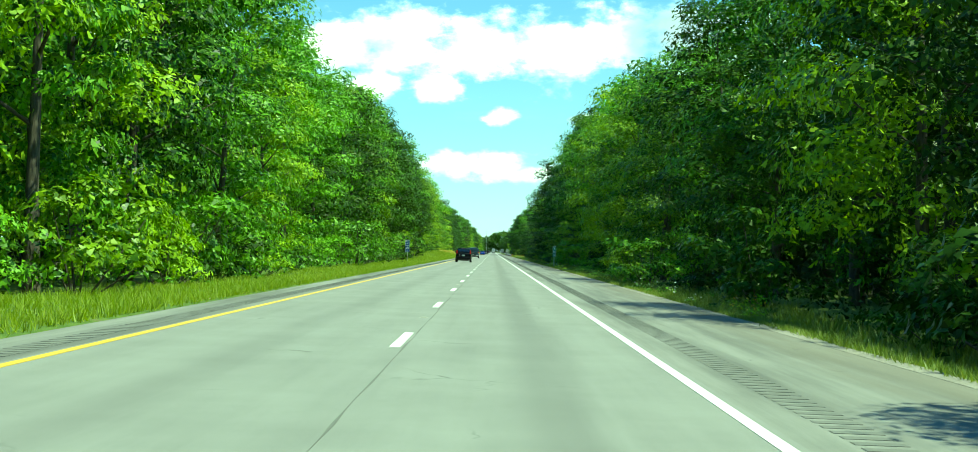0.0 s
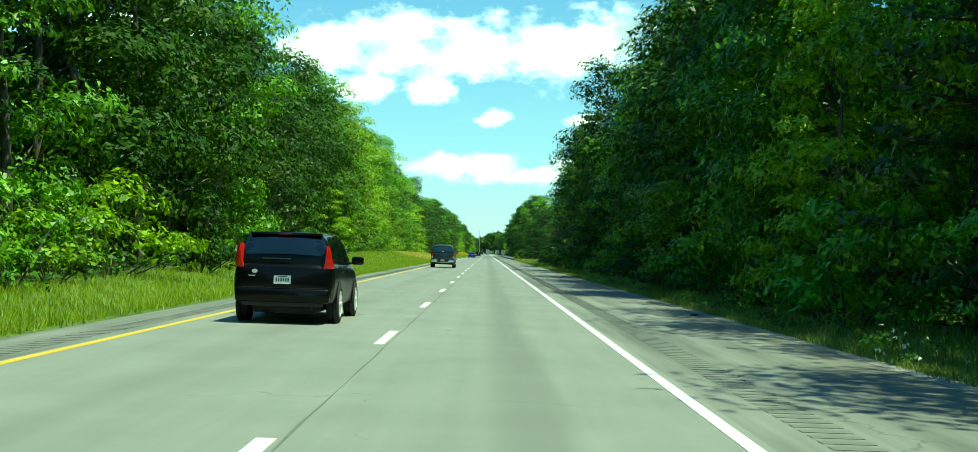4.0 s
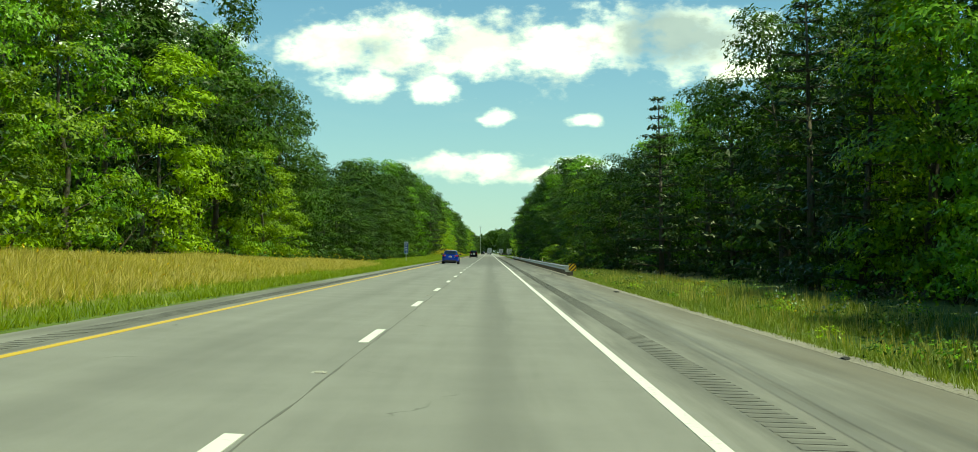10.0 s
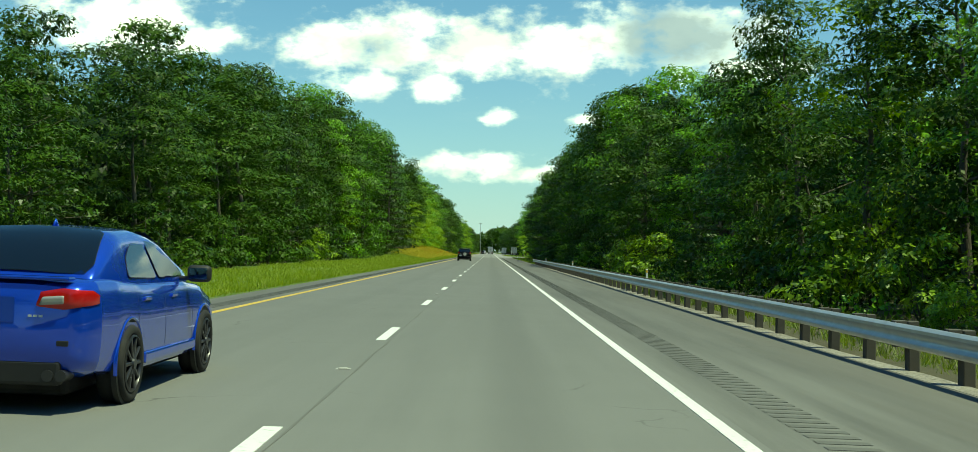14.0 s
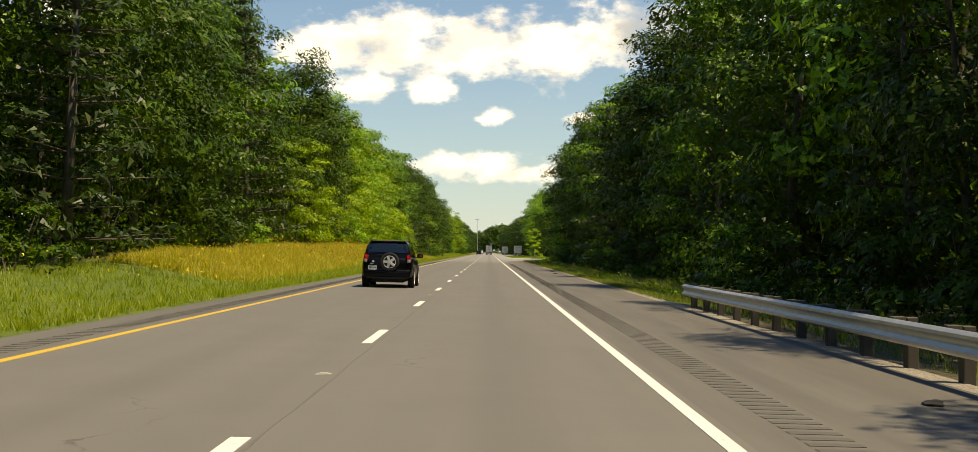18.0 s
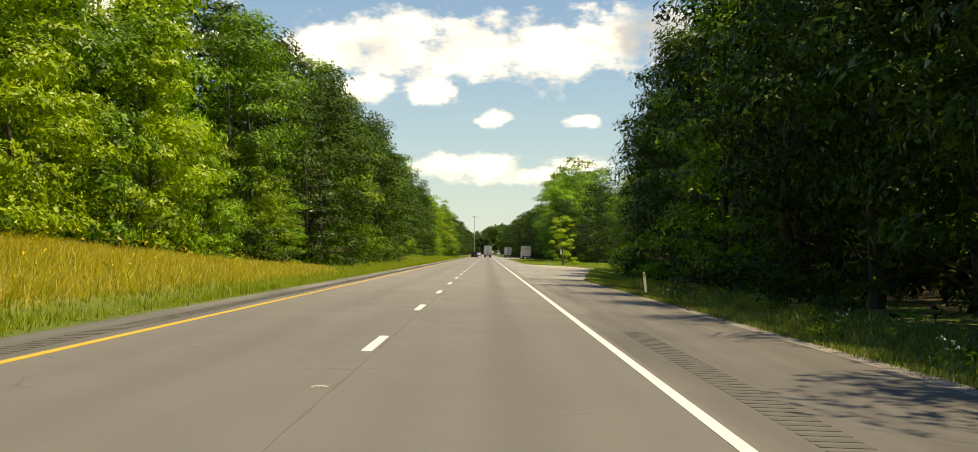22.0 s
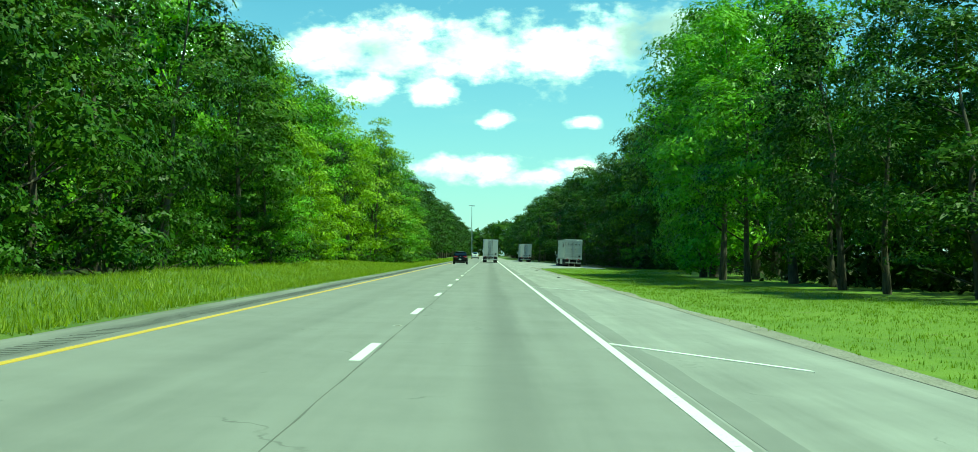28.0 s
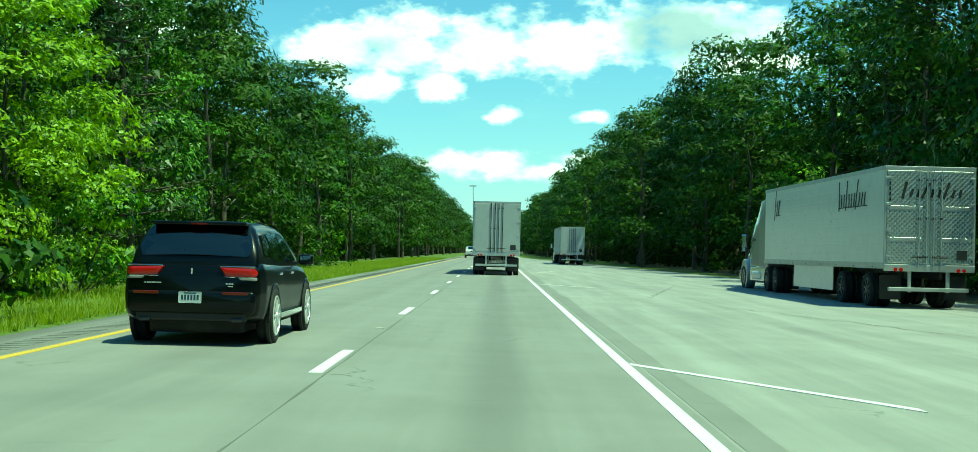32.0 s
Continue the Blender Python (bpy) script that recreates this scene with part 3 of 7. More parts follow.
# ---- woods ----
def leaf_cloud(rng, centres, radii, counts, size, out_from, droop=0.15):
    """Sprays of leaves, scattered round the clump centres, leaning outwards and up."""
    c = np.repeat(centres, counts, axis=0)
    r = np.repeat(radii, counts)[:, None]
    n = len(c)
    d = rng.normal(size=(n, 3))
    d /= np.linalg.norm(d, axis=1)[:, None]
    # most leaves sit on the upper side of a clump
    d[:, 2] = np.where(rng.random(n) < 0.8, np.abs(d[:, 2]), d[:, 2])
    p = c + d * r * (0.68 + 0.40 * rng.random((n, 1))) * np.array([1.0, 1.0, 0.62])
    out = p - out_from
    out[:, 2] *= 0.5
    out /= np.linalg.norm(out, axis=1)[:, None] + 1e-6
    nor = out * 0.5 + d * 0.9 + np.array([0, 0, 0.3]) + rng.normal(size=(n, 3)) * 0.42
    nor /= np.linalg.norm(nor, axis=1)[:, None]
    a = np.cross(nor, rng.normal(size=(n, 3)))
    a /= np.linalg.norm(a, axis=1)[:, None] + 1e-6
    b = np.cross(nor, a)
    s = size * (0.55 + 0.9 * rng.random((n, 1)))
    drop = np.array([0, 0, -1.0]) * droop * s
    skew = rng.uniform(-0.25, 0.25, (n, 1))
    return np.stack([p - a * s * 0.5 + b * s * 0.30, p - a * s * (0.5 + skew) - b * s * 0.34, p + a * s * 0.62 + b * s * skew + drop], axis=1).reshape(-1, 3)


def tri_mesh(name, v, mat, sides=3):
    """Loose leaves or blades, three or four corners each."""
    me = bpy.data.meshes.new(name)
    n = len(v) // sides
    me.vertices.add(len(v))
    me.vertices.foreach_set("co", v.astype(np.float32).ravel())
    me.loops.add(sides * n)
    me.loops.foreach_set("vertex_index", np.arange(sides * n, dtype=np.int32))
    me.polygons.add(n)
    me.polygons.foreach_set("loop_start", np.arange(0, sides * n, sides, dtype=np.int32))
    me.materials.append(mat)
    me.update()
    me.validate()
    return me


def limb(bm, a, b, r0, r1, sides=7):
    d = Vector(b) - Vector(a)
    q = d.to_track_quat("Z", "Y").to_matrix().to_4x4()
    bmesh.ops.create_cone(bm, cap_ends=True, segments=sides, radius1=r0, radius2=r1, depth=d.length, matrix=Matrix.Translation((Vector(a) + Vector(b)) / 2) @ q)


def make_tree(kind, seed, mat, height=16.0, radius=3.6, low=0.1, leaves=1100, size=0.5, label="", sunny=True):
    """A broadleaf tree of the wood's edge: a tapered trunk with limbs, and a crown of leaf clumps."""
    rng = np.random.default_rng(seed)
    tree = empty(kind)
    bm = bmesh.new()
    lean = rng.normal(size=2) * 0.35
    knots = [Vector((lean[0] * k * k + rng.normal() * 0.12, lean[1] * k * k + rng.normal() * 0.12, height * 0.86 * k)) for k in np.linspace(0, 1, 6)]
    knots[0] = Vector((0, 0, -0.4))
    r = 0.011 * height + 0.05
    stem = bmesh.new()
    rings = [[stem.verts.new(q + Vector((math.cos(a), math.sin(a), 0)) * r * (1.25 if i == 0 else 1 - i * 0.18)) for a in [k * math.tau / 8 for k in range(8)]] for i, q in enumerate(knots)]
    for lo, hi in zip(rings, rings[1:]):
        for k in range(8):
            stem.faces.new((lo[k], lo[(k + 1) % 8], hi[(k + 1) % 8], hi[k]))
    nclump = 27
    centres = []
    for i in range(nclump):
        u = low + (1 - low) * (i + rng.random()) / nclump
        prof = (math.sin(math.pi * min(1.0, 0.26 + 0.70 * (u - low) / (1 - low))) ** 0.75) if u < 0.97 else 0.25
        ang = i * 2.39996 + rng.normal() * 0.5
        if sunny and math.cos(ang) < -0.2 and rng.random() < 0.72:
            # the shaded side, towards the wood, carries fewer leaves
            ang += math.pi * rng.uniform(0.6, 1.4)
        rad = radius * prof * (0.38 + 0.62 * rng.random())
        centres.append((math.cos(ang) * rad + lean[0] * u * u, math.sin(ang) * rad + lean[1] * u * u, u * height))
    centres = np.array(centres)
    radii = 0.95 + 1.35 * rng.random(nclump) ** 1.3
    for i in range(0, nclump, 3 if leaves > 4000 else 5):
        c = centres[i]
        k = max(0.06, c[2] / height - 0.10)
        f = min(4.7, k / 0.86 * 5)
        at = knots[int(f)].lerp(knots[int(f) + 1], f - int(f))
        limb(bm, at, c, 0.05 + 0.05 * (1 - k), 0.015, 3)
    part("trunk", stem, M["bark"], tree, smooth=True)
    tagged(part("branchwork", bm, M["bark"], tree, smooth=True), kind="stuff")
    counts = np.maximum(4, (leaves * radii ** 2 / (radii ** 2).sum()).astype(int))
    v = leaf_cloud(rng, centres, radii, counts, size, np.array([0, 0, height * 0.45]))
    # older leaves in tight sprays close to the twigs
    if leaves > 2500:
        core = leaf_cloud(rng, centres, radii * 0.62, np.full(nclump, 30), max(0.36, size), np.array([0, 0, height * 0.45]))
        v = np.concatenate([v, core])
    crown = new("crown", tri_mesh("crown", v, mat))
    crown.parent = tree
    tagged(tree, label, "tree")
    return tree


def make_conifer(kind, seed, height=15.0, radius=2.8, leaves=1100, label="", low=0.06):
    """A pine or hemlock: whorls of level boughs with needle sprays."""
    rng = np.random.default_rng(seed)
    tree = empty(kind)
    bm = bmesh.new()
    limb(bm, (0, 0, -0.4), (0.1, 0.05, height * 0.6), 0.2, 0.1, 9)
    limb(bm, (0.1, 0.05, height * 0.6), (0, 0, height), 0.1, 0.015, 7)
    centres, radii = [], []
    levels = 17
    for i in range(levels):
        u = low + (0.98 - low) * (i / (levels - 1)) ** 0.9
        reach = radius * (1.02 - u) ** 0.8 * (0.75 + 0.5 * rng.random()) + 0.15
        arms = 5 if u < 0.8 else 3
        for k in range(arms):
            ang = i * 1.1 + k * math.tau / arms + rng.normal() * 0.25
            tip = np.array([math.cos(ang) * reach, math.sin(ang) * reach, u * height + reach * (0.05 + 0.1 * rng.random())])
            limb(bm, (0, 0, u * height), tip, 0.045, 0.012, 4)
            for f in (0.4, 0.72, 1.0):
                centres.append(tip * f + np.array([0, 0, (1 - f) * u * height]))
                radii.append(0.28 + 0.22 * reach / radius + 0.12 * rng.random())
    part("trunk", bm, M["bark"], tree, smooth=True)
    centres, radii = np.array(centres), np.array(radii)
    counts = np.maximum(2, (leaves * radii ** 2 / (radii ** 2).sum()).astype(int))
    v = leaf_cloud(rng, centres, radii, counts, 0.24, np.array([0, 0, height * 0.3]), 0.3)
    crown = new("crown", tri_mesh("crown", v, M["needle"]))
    crown.parent = tree
    tagged(tree, label, "tree")
    return tree


def make_bush(seed, mat, label, height=2.4, leaves=1500):
    rng = np.random.default_rng(seed)
    bush = empty("bush")
    bm = bmesh.new()
    n = 12
    centres = np.stack([rng.normal(size=n) * 0.85, rng.normal(size=n) * 0.85, height * (0.12 + 0.8 * rng.random(n))], axis=1)
    for c in centres[:7]:
        limb(bm, (c[0] * 0.1, c[1] * 0.1, -0.15), c, 0.035, 0.01, 5)
    part("stem", bm, M["bark"], bush)
    radii = 0.45 + 0.4 * rng.random(n)
    v = leaf_cloud(rng, centres, radii, np.full(n, leaves // n), 0.19, np.array([0, 0, 0.6]))
    crown = new("crown", tri_mesh("crown", v, mat))
    crown.parent = bush
    tagged(bush, label, "bush")
    return bush


EDGE_TREES = [
    make_tree("maple_tree", 11, M["leaf_a"], radius=3.7, low=0.05, leaves=6400, size=0.27, label="bright green maple at the edge of the roadside wood"),
    make_tree("poplar_tree", 12, M["leaf_c"], radius=3.0, low=0.06, leaves=6400, size=0.26, label="light green tulip poplar at the wood's edge"),
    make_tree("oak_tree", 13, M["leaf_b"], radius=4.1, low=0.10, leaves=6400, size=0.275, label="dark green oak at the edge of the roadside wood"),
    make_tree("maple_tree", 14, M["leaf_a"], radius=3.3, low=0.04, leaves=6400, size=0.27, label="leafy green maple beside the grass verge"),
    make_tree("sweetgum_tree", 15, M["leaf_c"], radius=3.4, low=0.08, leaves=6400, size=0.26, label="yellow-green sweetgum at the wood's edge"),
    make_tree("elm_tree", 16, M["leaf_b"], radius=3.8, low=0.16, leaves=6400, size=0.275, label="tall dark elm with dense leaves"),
    make_conifer("pine_tree", 17, leaves=3000, label="dark green pine with level boughs"),
    make_conifer("hemlock_tree", 18, height=13.0, radius=3.2, leaves=3000, label="dark hemlock with drooping boughs"),
    make_tree("maple_tree", 19, M["leaf_a"], radius=4.2, low=0.26, leaves=6400, size=0.27, label="tall maple with a bare lower trunk behind the lawn"),
]
NOMINAL = (16, 16, 16, 16, 16, 16, 15, 13, 16)
BACK_TREES = [
    make_tree("hickory_tree", 31, M["leaf_b"], radius=4.4, low=0.12, leaves=2600, size=0.43, sunny=False, label="tall leafy tree behind the wood's edge"),
    make_tree("ash_tree", 32, M["leaf_a"], radius=4.2, low=0.12, leaves=2600, size=0.43, sunny=False, label="tall green tree behind the wood's edge"),
    make_tree("beech_tree", 33, M["leaf_b"], radius=3.9, low=0.15, leaves=2600, size=0.43, sunny=False, label="tall leafy tree behind the wood's edge"),
]
SAPLINGS = [
    make_tree("poplar_sapling", 51, M["leaf_c"], radius=4.4, low=0.05, leaves=5200, size=0.33, label="young light green poplar in front of the wood"),
    make_tree("sweetgum_sapling", 52, M["leaf_c"], radius=4.0, low=0.03, leaves=5200, size=0.33, label="young yellow-green sweetgum in front of the wood"),
    make_tree("maple_sapling", 53, M["leaf_a"], radius=4.6, low=0.04, leaves=5200, size=0.33, label="young green maple in front of the wood"),
    make_tree("poplar_tree", 54, M["leaf_c"], radius=5.0, low=0.02, leaves=5000, size=0.36, sunny=False, label="light green tree standing alone on the lawn"),
]
BUSHES = [make_bush(41, M["leaf_a"], "low green bush at the foot of the wood"), make_bush(42, M["leaf_c"], "yellow-green sapling bush in the grass"),
          make_bush(43, M["leaf_b"], "bush under the trees, shade put into its dark green")]


def stand(proto, x, y, height, nominal, rng, wide=1.0, sunny=False):
    """A copy of a plant on the ground at x, y."""
    s = height / nominal
    w = s * wide * rng.uniform(0.9, 1.15)
    z = land_z(x, y) - 0.05
    turn = rng.uniform(0, 360) if not sunny else (180 if x > 0 else 0) + rng.uniform(-75, 55) * (1 if x < 0 else -1)
    m = pose(x, y, z, rng.normal() * 1.5, rng.normal() * 1.5, turn) @ Matrix.Diagonal((w, w * rng.uniform(0.92, 1.08), s, 1))
    return copy_thing(proto, m)


# share of dark oaks, elms and conifers by side; the colour carries shade too
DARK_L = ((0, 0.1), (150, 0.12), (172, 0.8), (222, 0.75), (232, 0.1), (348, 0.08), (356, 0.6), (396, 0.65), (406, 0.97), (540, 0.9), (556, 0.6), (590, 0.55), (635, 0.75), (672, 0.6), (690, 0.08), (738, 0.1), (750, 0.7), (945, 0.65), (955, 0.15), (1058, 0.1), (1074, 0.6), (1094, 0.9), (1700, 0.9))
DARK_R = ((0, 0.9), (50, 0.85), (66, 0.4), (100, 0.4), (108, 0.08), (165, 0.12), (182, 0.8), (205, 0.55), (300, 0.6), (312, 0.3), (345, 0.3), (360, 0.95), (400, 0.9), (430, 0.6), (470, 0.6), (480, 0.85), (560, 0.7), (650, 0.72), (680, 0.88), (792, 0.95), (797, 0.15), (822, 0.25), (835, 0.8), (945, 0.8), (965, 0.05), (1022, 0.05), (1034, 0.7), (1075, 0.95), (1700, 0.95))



def plant_woods():
    rng = np.random.default_rng(5)
    for side, line, tall in ((-1, WOOD_L, TALL_L), (1, WOOD_R, TALL_R)):
        y = -20.0 if side > 0 else 5.0
        group = "trees along the left wood's edge" if side < 0 else "trees along the right wood's edge"
        while y < 1640:
            far = y > 1090
            edge = along(line, y)
            h = along(tall, y)
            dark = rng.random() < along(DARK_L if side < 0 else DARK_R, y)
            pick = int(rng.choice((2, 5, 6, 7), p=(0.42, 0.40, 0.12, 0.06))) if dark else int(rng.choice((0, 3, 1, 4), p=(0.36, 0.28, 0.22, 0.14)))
            by_lawn = side > 0 and 915 < y < 1012
            if by_lawn and y > 950 and rng.random() < 0.6:
                pick = 8
            hh = h * (rng.uniform(0.80, 1.06) if side < 0 else rng.uniform(0.86, 1.20))
            wide = 1.0 if hh > 12 else 1.25
            kind, nominal = (EDGE_TREES[pick], NOMINAL[pick]) if not far else (BACK_TREES[int(rng.choice((0, 0, 2, 2)))], 16)
            tagged(stand(kind, side * (edge + 2.2 + 3.6 * rng.random() ** 1.3), y + rng.uniform(-1, 1), hh, nominal, rng, wide, not far), group=group)
            if not far and rng.random() < (0.15 if by_lawn else 0.80):
                # bushes in dark stretches mostly take the shade-coloured leaves
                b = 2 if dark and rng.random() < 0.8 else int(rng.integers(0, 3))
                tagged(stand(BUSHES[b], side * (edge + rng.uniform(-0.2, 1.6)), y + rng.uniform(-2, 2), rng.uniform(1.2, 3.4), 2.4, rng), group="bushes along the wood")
            y += rng.uniform(4.9, 6.7) * (1.0 if not far else 2.2)
        y = -20.0 if side > 0 else 5.0
        while y < 1640:
            edge = along(line, y)
            h = along(tall, y) * (rng.uniform(1.08, 1.3) if side < 0 else rng.uniform(1.15, 1.4))
            if side > 0 and 955 < y < 1024 and rng.random() < 0.55:
                y += 7.0
                continue
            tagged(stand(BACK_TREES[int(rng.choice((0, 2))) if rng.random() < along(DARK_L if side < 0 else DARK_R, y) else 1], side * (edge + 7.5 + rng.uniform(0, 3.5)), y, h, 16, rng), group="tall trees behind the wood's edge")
            y += rng.uniform(6.0, 9.0) * (1.0 if y < 1180 else 1.6)
    # young light trees in front of the wood, and single pines that stand out
    for side, ya, yb, gap in ((-1, 228, 350, 5.5), (-1, 360, 400, 14.0), (-1, 640, 752, 4.8), (-1, 955, 985, 6.0), (-1, 1038, 1060, 5.0), (1, 150, 196, 8.0), (1, 300, 340, 9.0), (1, 797, 815, 7.0)):
        line = WOOD_L if side < 0 else WOOD_R
        y = float(ya)
        while y < yb:
            pick = int(rng.choice((0, 1, 1, 2)))
            tagged(stand(SAPLINGS[pick], side * (along(line, y) + rng.uniform(0.6, 2.2)), y, rng.uniform(5.0, 10.5), 16, rng, 1.1, True), group="young trees before the wood")
            y += gap * rng.uniform(0.7, 1.3)
    for x, y, h in ((11.5, 292.0, 17.5), (12.6, 300.0, 16.0), (11.8, 262.0, 18.0), (15.5, 362.0, 14.5), (14.8, 352.0, 12.0), (13.0, 395.0, 13.5), (-15.0, 300.0, 11.0), (-14.2, 318.0, 9.0), (-14.6, 336.0, 10.0), (-13.8, 588.0, 14.0), (11.8, 150.0, 17.0)):
        tagged(stand(EDGE_TREES[6], x, y, h, 15, rng, 1.15), group="pines at the wood's edge")
    stand(EDGE_TREES[8], 21.5, 446.0, 19.6, 16, rng, 0.62)
    stand(SAPLINGS[3], 11.6, 858.0, 7.5, 16, rng, 1.25)
    for proto in (*EDGE_TREES, *BACK_TREES, *SAPLINGS, *BUSHES):
        for ob in (*proto.children_recursive, proto):
            bpy.data.objects.remove(ob)


def undergrowth():
    """Brambles, ferns and seedlings in drifts along the foot of the woods."""
    for side, line, name in ((-1, WOOD_L, "undergrowth_left"), (1, WOOD_R, "undergrowth_right")):
        rng = np.random.default_rng(140 + side)
        n = 5200
        y = rng.uniform(-10, 1120, n)
        if side > 0:
            y = y[(y < 915) | (y > 1012)]
            n = len(y)
        edge = np.interp(y, [a for a, _ in line], [b for _, b in line])
        drift = np.array([noise.noise(Vector((float(v) * 0.11, side * 3.0, 0.5))) for v in y])
        keep = rng.random(n) < 0.62 + 0.7 * drift
        y, edge, drift = y[keep], edge[keep], drift[keep]
        n = len(y)
        x = side * (edge + rng.uniform(-0.5, 2.6, n))
        up = np.abs(rng.normal(size=n)) * (0.65 + 0.9 * np.maximum(0, drift))
        z = np.array([land_z(float(a), float(b)) for a, b in zip(x, y)]) + 0.1 + up
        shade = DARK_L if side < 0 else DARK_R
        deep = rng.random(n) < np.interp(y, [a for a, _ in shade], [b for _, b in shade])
        # the second leaf colour paints the woods' shade on to the undergrowth
        for pick, mat, words in ((~deep, M["leaf_a"], "tangled green brambles and seedlings along the foot of the woods"), (deep, M["leaf_b"], "brambles and ferns along the foot of the woods, shade in their colour")):
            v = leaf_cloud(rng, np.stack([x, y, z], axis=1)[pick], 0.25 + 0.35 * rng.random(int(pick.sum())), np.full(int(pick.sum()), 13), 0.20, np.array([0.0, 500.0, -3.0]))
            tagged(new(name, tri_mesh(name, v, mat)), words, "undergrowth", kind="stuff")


def deep_woods():
    """The mass of leaves behind the first rows, coloured dark for the shade there."""
    for side, line, tall, name in ((-1, WOOD_L, TALL_L, "woods_left"), (1, WOOD_R, TALL_R, "woods_right")):
        rng = np.random.default_rng(77 + side)
        n = 230000
        y = rng.uniform(-30, 1750, n)
        edge = np.interp(y, [a for a, _ in line], [b for _, b in line])
        h = np.interp(y, [a for a, _ in tall], [b for _, b in tall])
        x = side * (edge + 5.2 + 11.0 * rng.random(n))
        if side > 0:
            h = np.where((y > 920) & (y < 1015), h * 0.72, h)      # a thinner belt of trees by the lawn
        z = h * 0.84 * rng.random(n) ** 1.45 - 0.3
        c = np.stack([x, y, z], axis=1)
        if side > 0:
            # the belt by the lawn is open below
            c = c[~((y > 955) & (y < 1024) & (rng.random(n) < 0.72))]
            n = len(c)
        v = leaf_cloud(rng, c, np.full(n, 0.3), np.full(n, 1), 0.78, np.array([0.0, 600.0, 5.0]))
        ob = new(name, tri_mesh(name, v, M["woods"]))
        tagged(ob, "dense woods behind the roadside trees, shade put into the leaf colour", "woods", kind="stuff")
        # deeper in the wood, so that no sky shows between the trunks
        n = 42000
        y = rng.uniform(-40, 1750, n)
        edge = np.interp(y, [a for a, _ in line], [b for _, b in line])
        h = np.interp(y, [a for a, _ in tall], [b for _, b in tall])
        x = side * (edge + 19.0 + 12.0 * rng.random(n))
        z = np.maximum(h, 9.0) * 0.85 * rng.random(n) ** 1.3 - 0.3
        c = np.stack([x, y, z], axis=1)
        if side > 0:
            c = c[~((y > 955) & (y < 1024) & (rng.random(n) < 0.6))]
            n = len(c)
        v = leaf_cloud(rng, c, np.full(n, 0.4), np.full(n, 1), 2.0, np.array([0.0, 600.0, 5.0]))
        tagged(new(name + "_deep", tri_mesh(name + "_deep", v, M["woods"])), "depth of the woods behind the first trees, shade put into its colour", "woods", kind="stuff")
        # the canopy goes on away from the road
        n = 34000
        y = rng.uniform(-60, 1900, n)
        edge = np.interp(y, [a for a, _ in line], [b for _, b in line])
        h = np.interp(y, [a for a, _ in tall], [b for _, b in tall])
        x = side * (edge + np.where((side > 0) & (y > 925) & (y < 1012), 34.0, 15.0) + 70.0 * rng.random(n))
        z = h * (0.72 + 0.26 * rng.random(n))
        v = leaf_cloud(rng, np.stack([x, y, z], axis=1), np.full(n, 0.8), np.full(n, 1), 3.4, np.array([0.0, 600.0, -40.0]))
        ob = new("wood_canopy", tri_mesh("wood_canopy", v, M["leaf_b"]))
        tagged(ob, "closed green canopy of the woods beside the road", "woods", kind="stuff")


plant_woods()
undergrowth()
deep_woods()


# ---- roadside things ----
M.update({
    "galv": plain("galvanised_steel", (0.52, 0.54, 0.54), 0.42, 0.75, 0.18, 4.0, dust=0.25),
    "post_wood": plain("weathered_post", (0.085, 0.078, 0.066), 0.9, 0.0, 0.35, 5.0),
    "sign_green": plain("sign_green", (0.0, 0.17, 0.09), 0.35, 0.0, 0.08),
    "sign_blue": plain("sign_blue", (0.008, 0.055, 0.24), 0.35, 0.0, 0.08),
    "sign_white": plain("sign_white", (0.8, 0.8, 0.78), 0.4, 0.0, 0.05),
    "sign_yellow": plain("sign_yellow", (0.75, 0.45, 0.02), 0.4, 0.0, 0.1),
    "sign_black": plain("sign_black", (0.012, 0.012, 0.012), 0.45, 0.0, 0.1),
    "sign_red": plain("sign_red", (0.5, 0.02, 0.02), 0.4, 0.0, 0.08),
    "concrete": plain("concrete", (0.36, 0.35, 0.32), 0.9, 0.0, 0.2, 3.0),
    "flower_w": plain("white_petals", (0.74, 0.74, 0.66), 0.6),
    "flower_y": plain("yellow_petals", (0.70, 0.48, 0.02), 0.6),
    "flower_o": plain("orange_petals", (0.62, 0.24, 0.02), 0.6),
})


def text_mesh(name, words, size, mat, parent, at, depth=0.004):
    """Raised lettering facing -y."""
    cu = bpy.data.curves.new(name, "FONT")
    cu.body, cu.size, cu.extrude, cu.align_x, cu.align_y = words, size, depth, "CENTER", "CENTER"
    tmp = bpy.data.objects.new(name, cu)
    me = bpy.data.meshes.new_from_object(tmp)
    bpy.data.objects.remove(tmp)
    me.transform(Matrix.Translation(at) @ Matrix.Rotation(radians(90), 4, "X"))
    me.materials.append(mat)
    ob = new(name, me)
    ob.parent = parent
    return ob


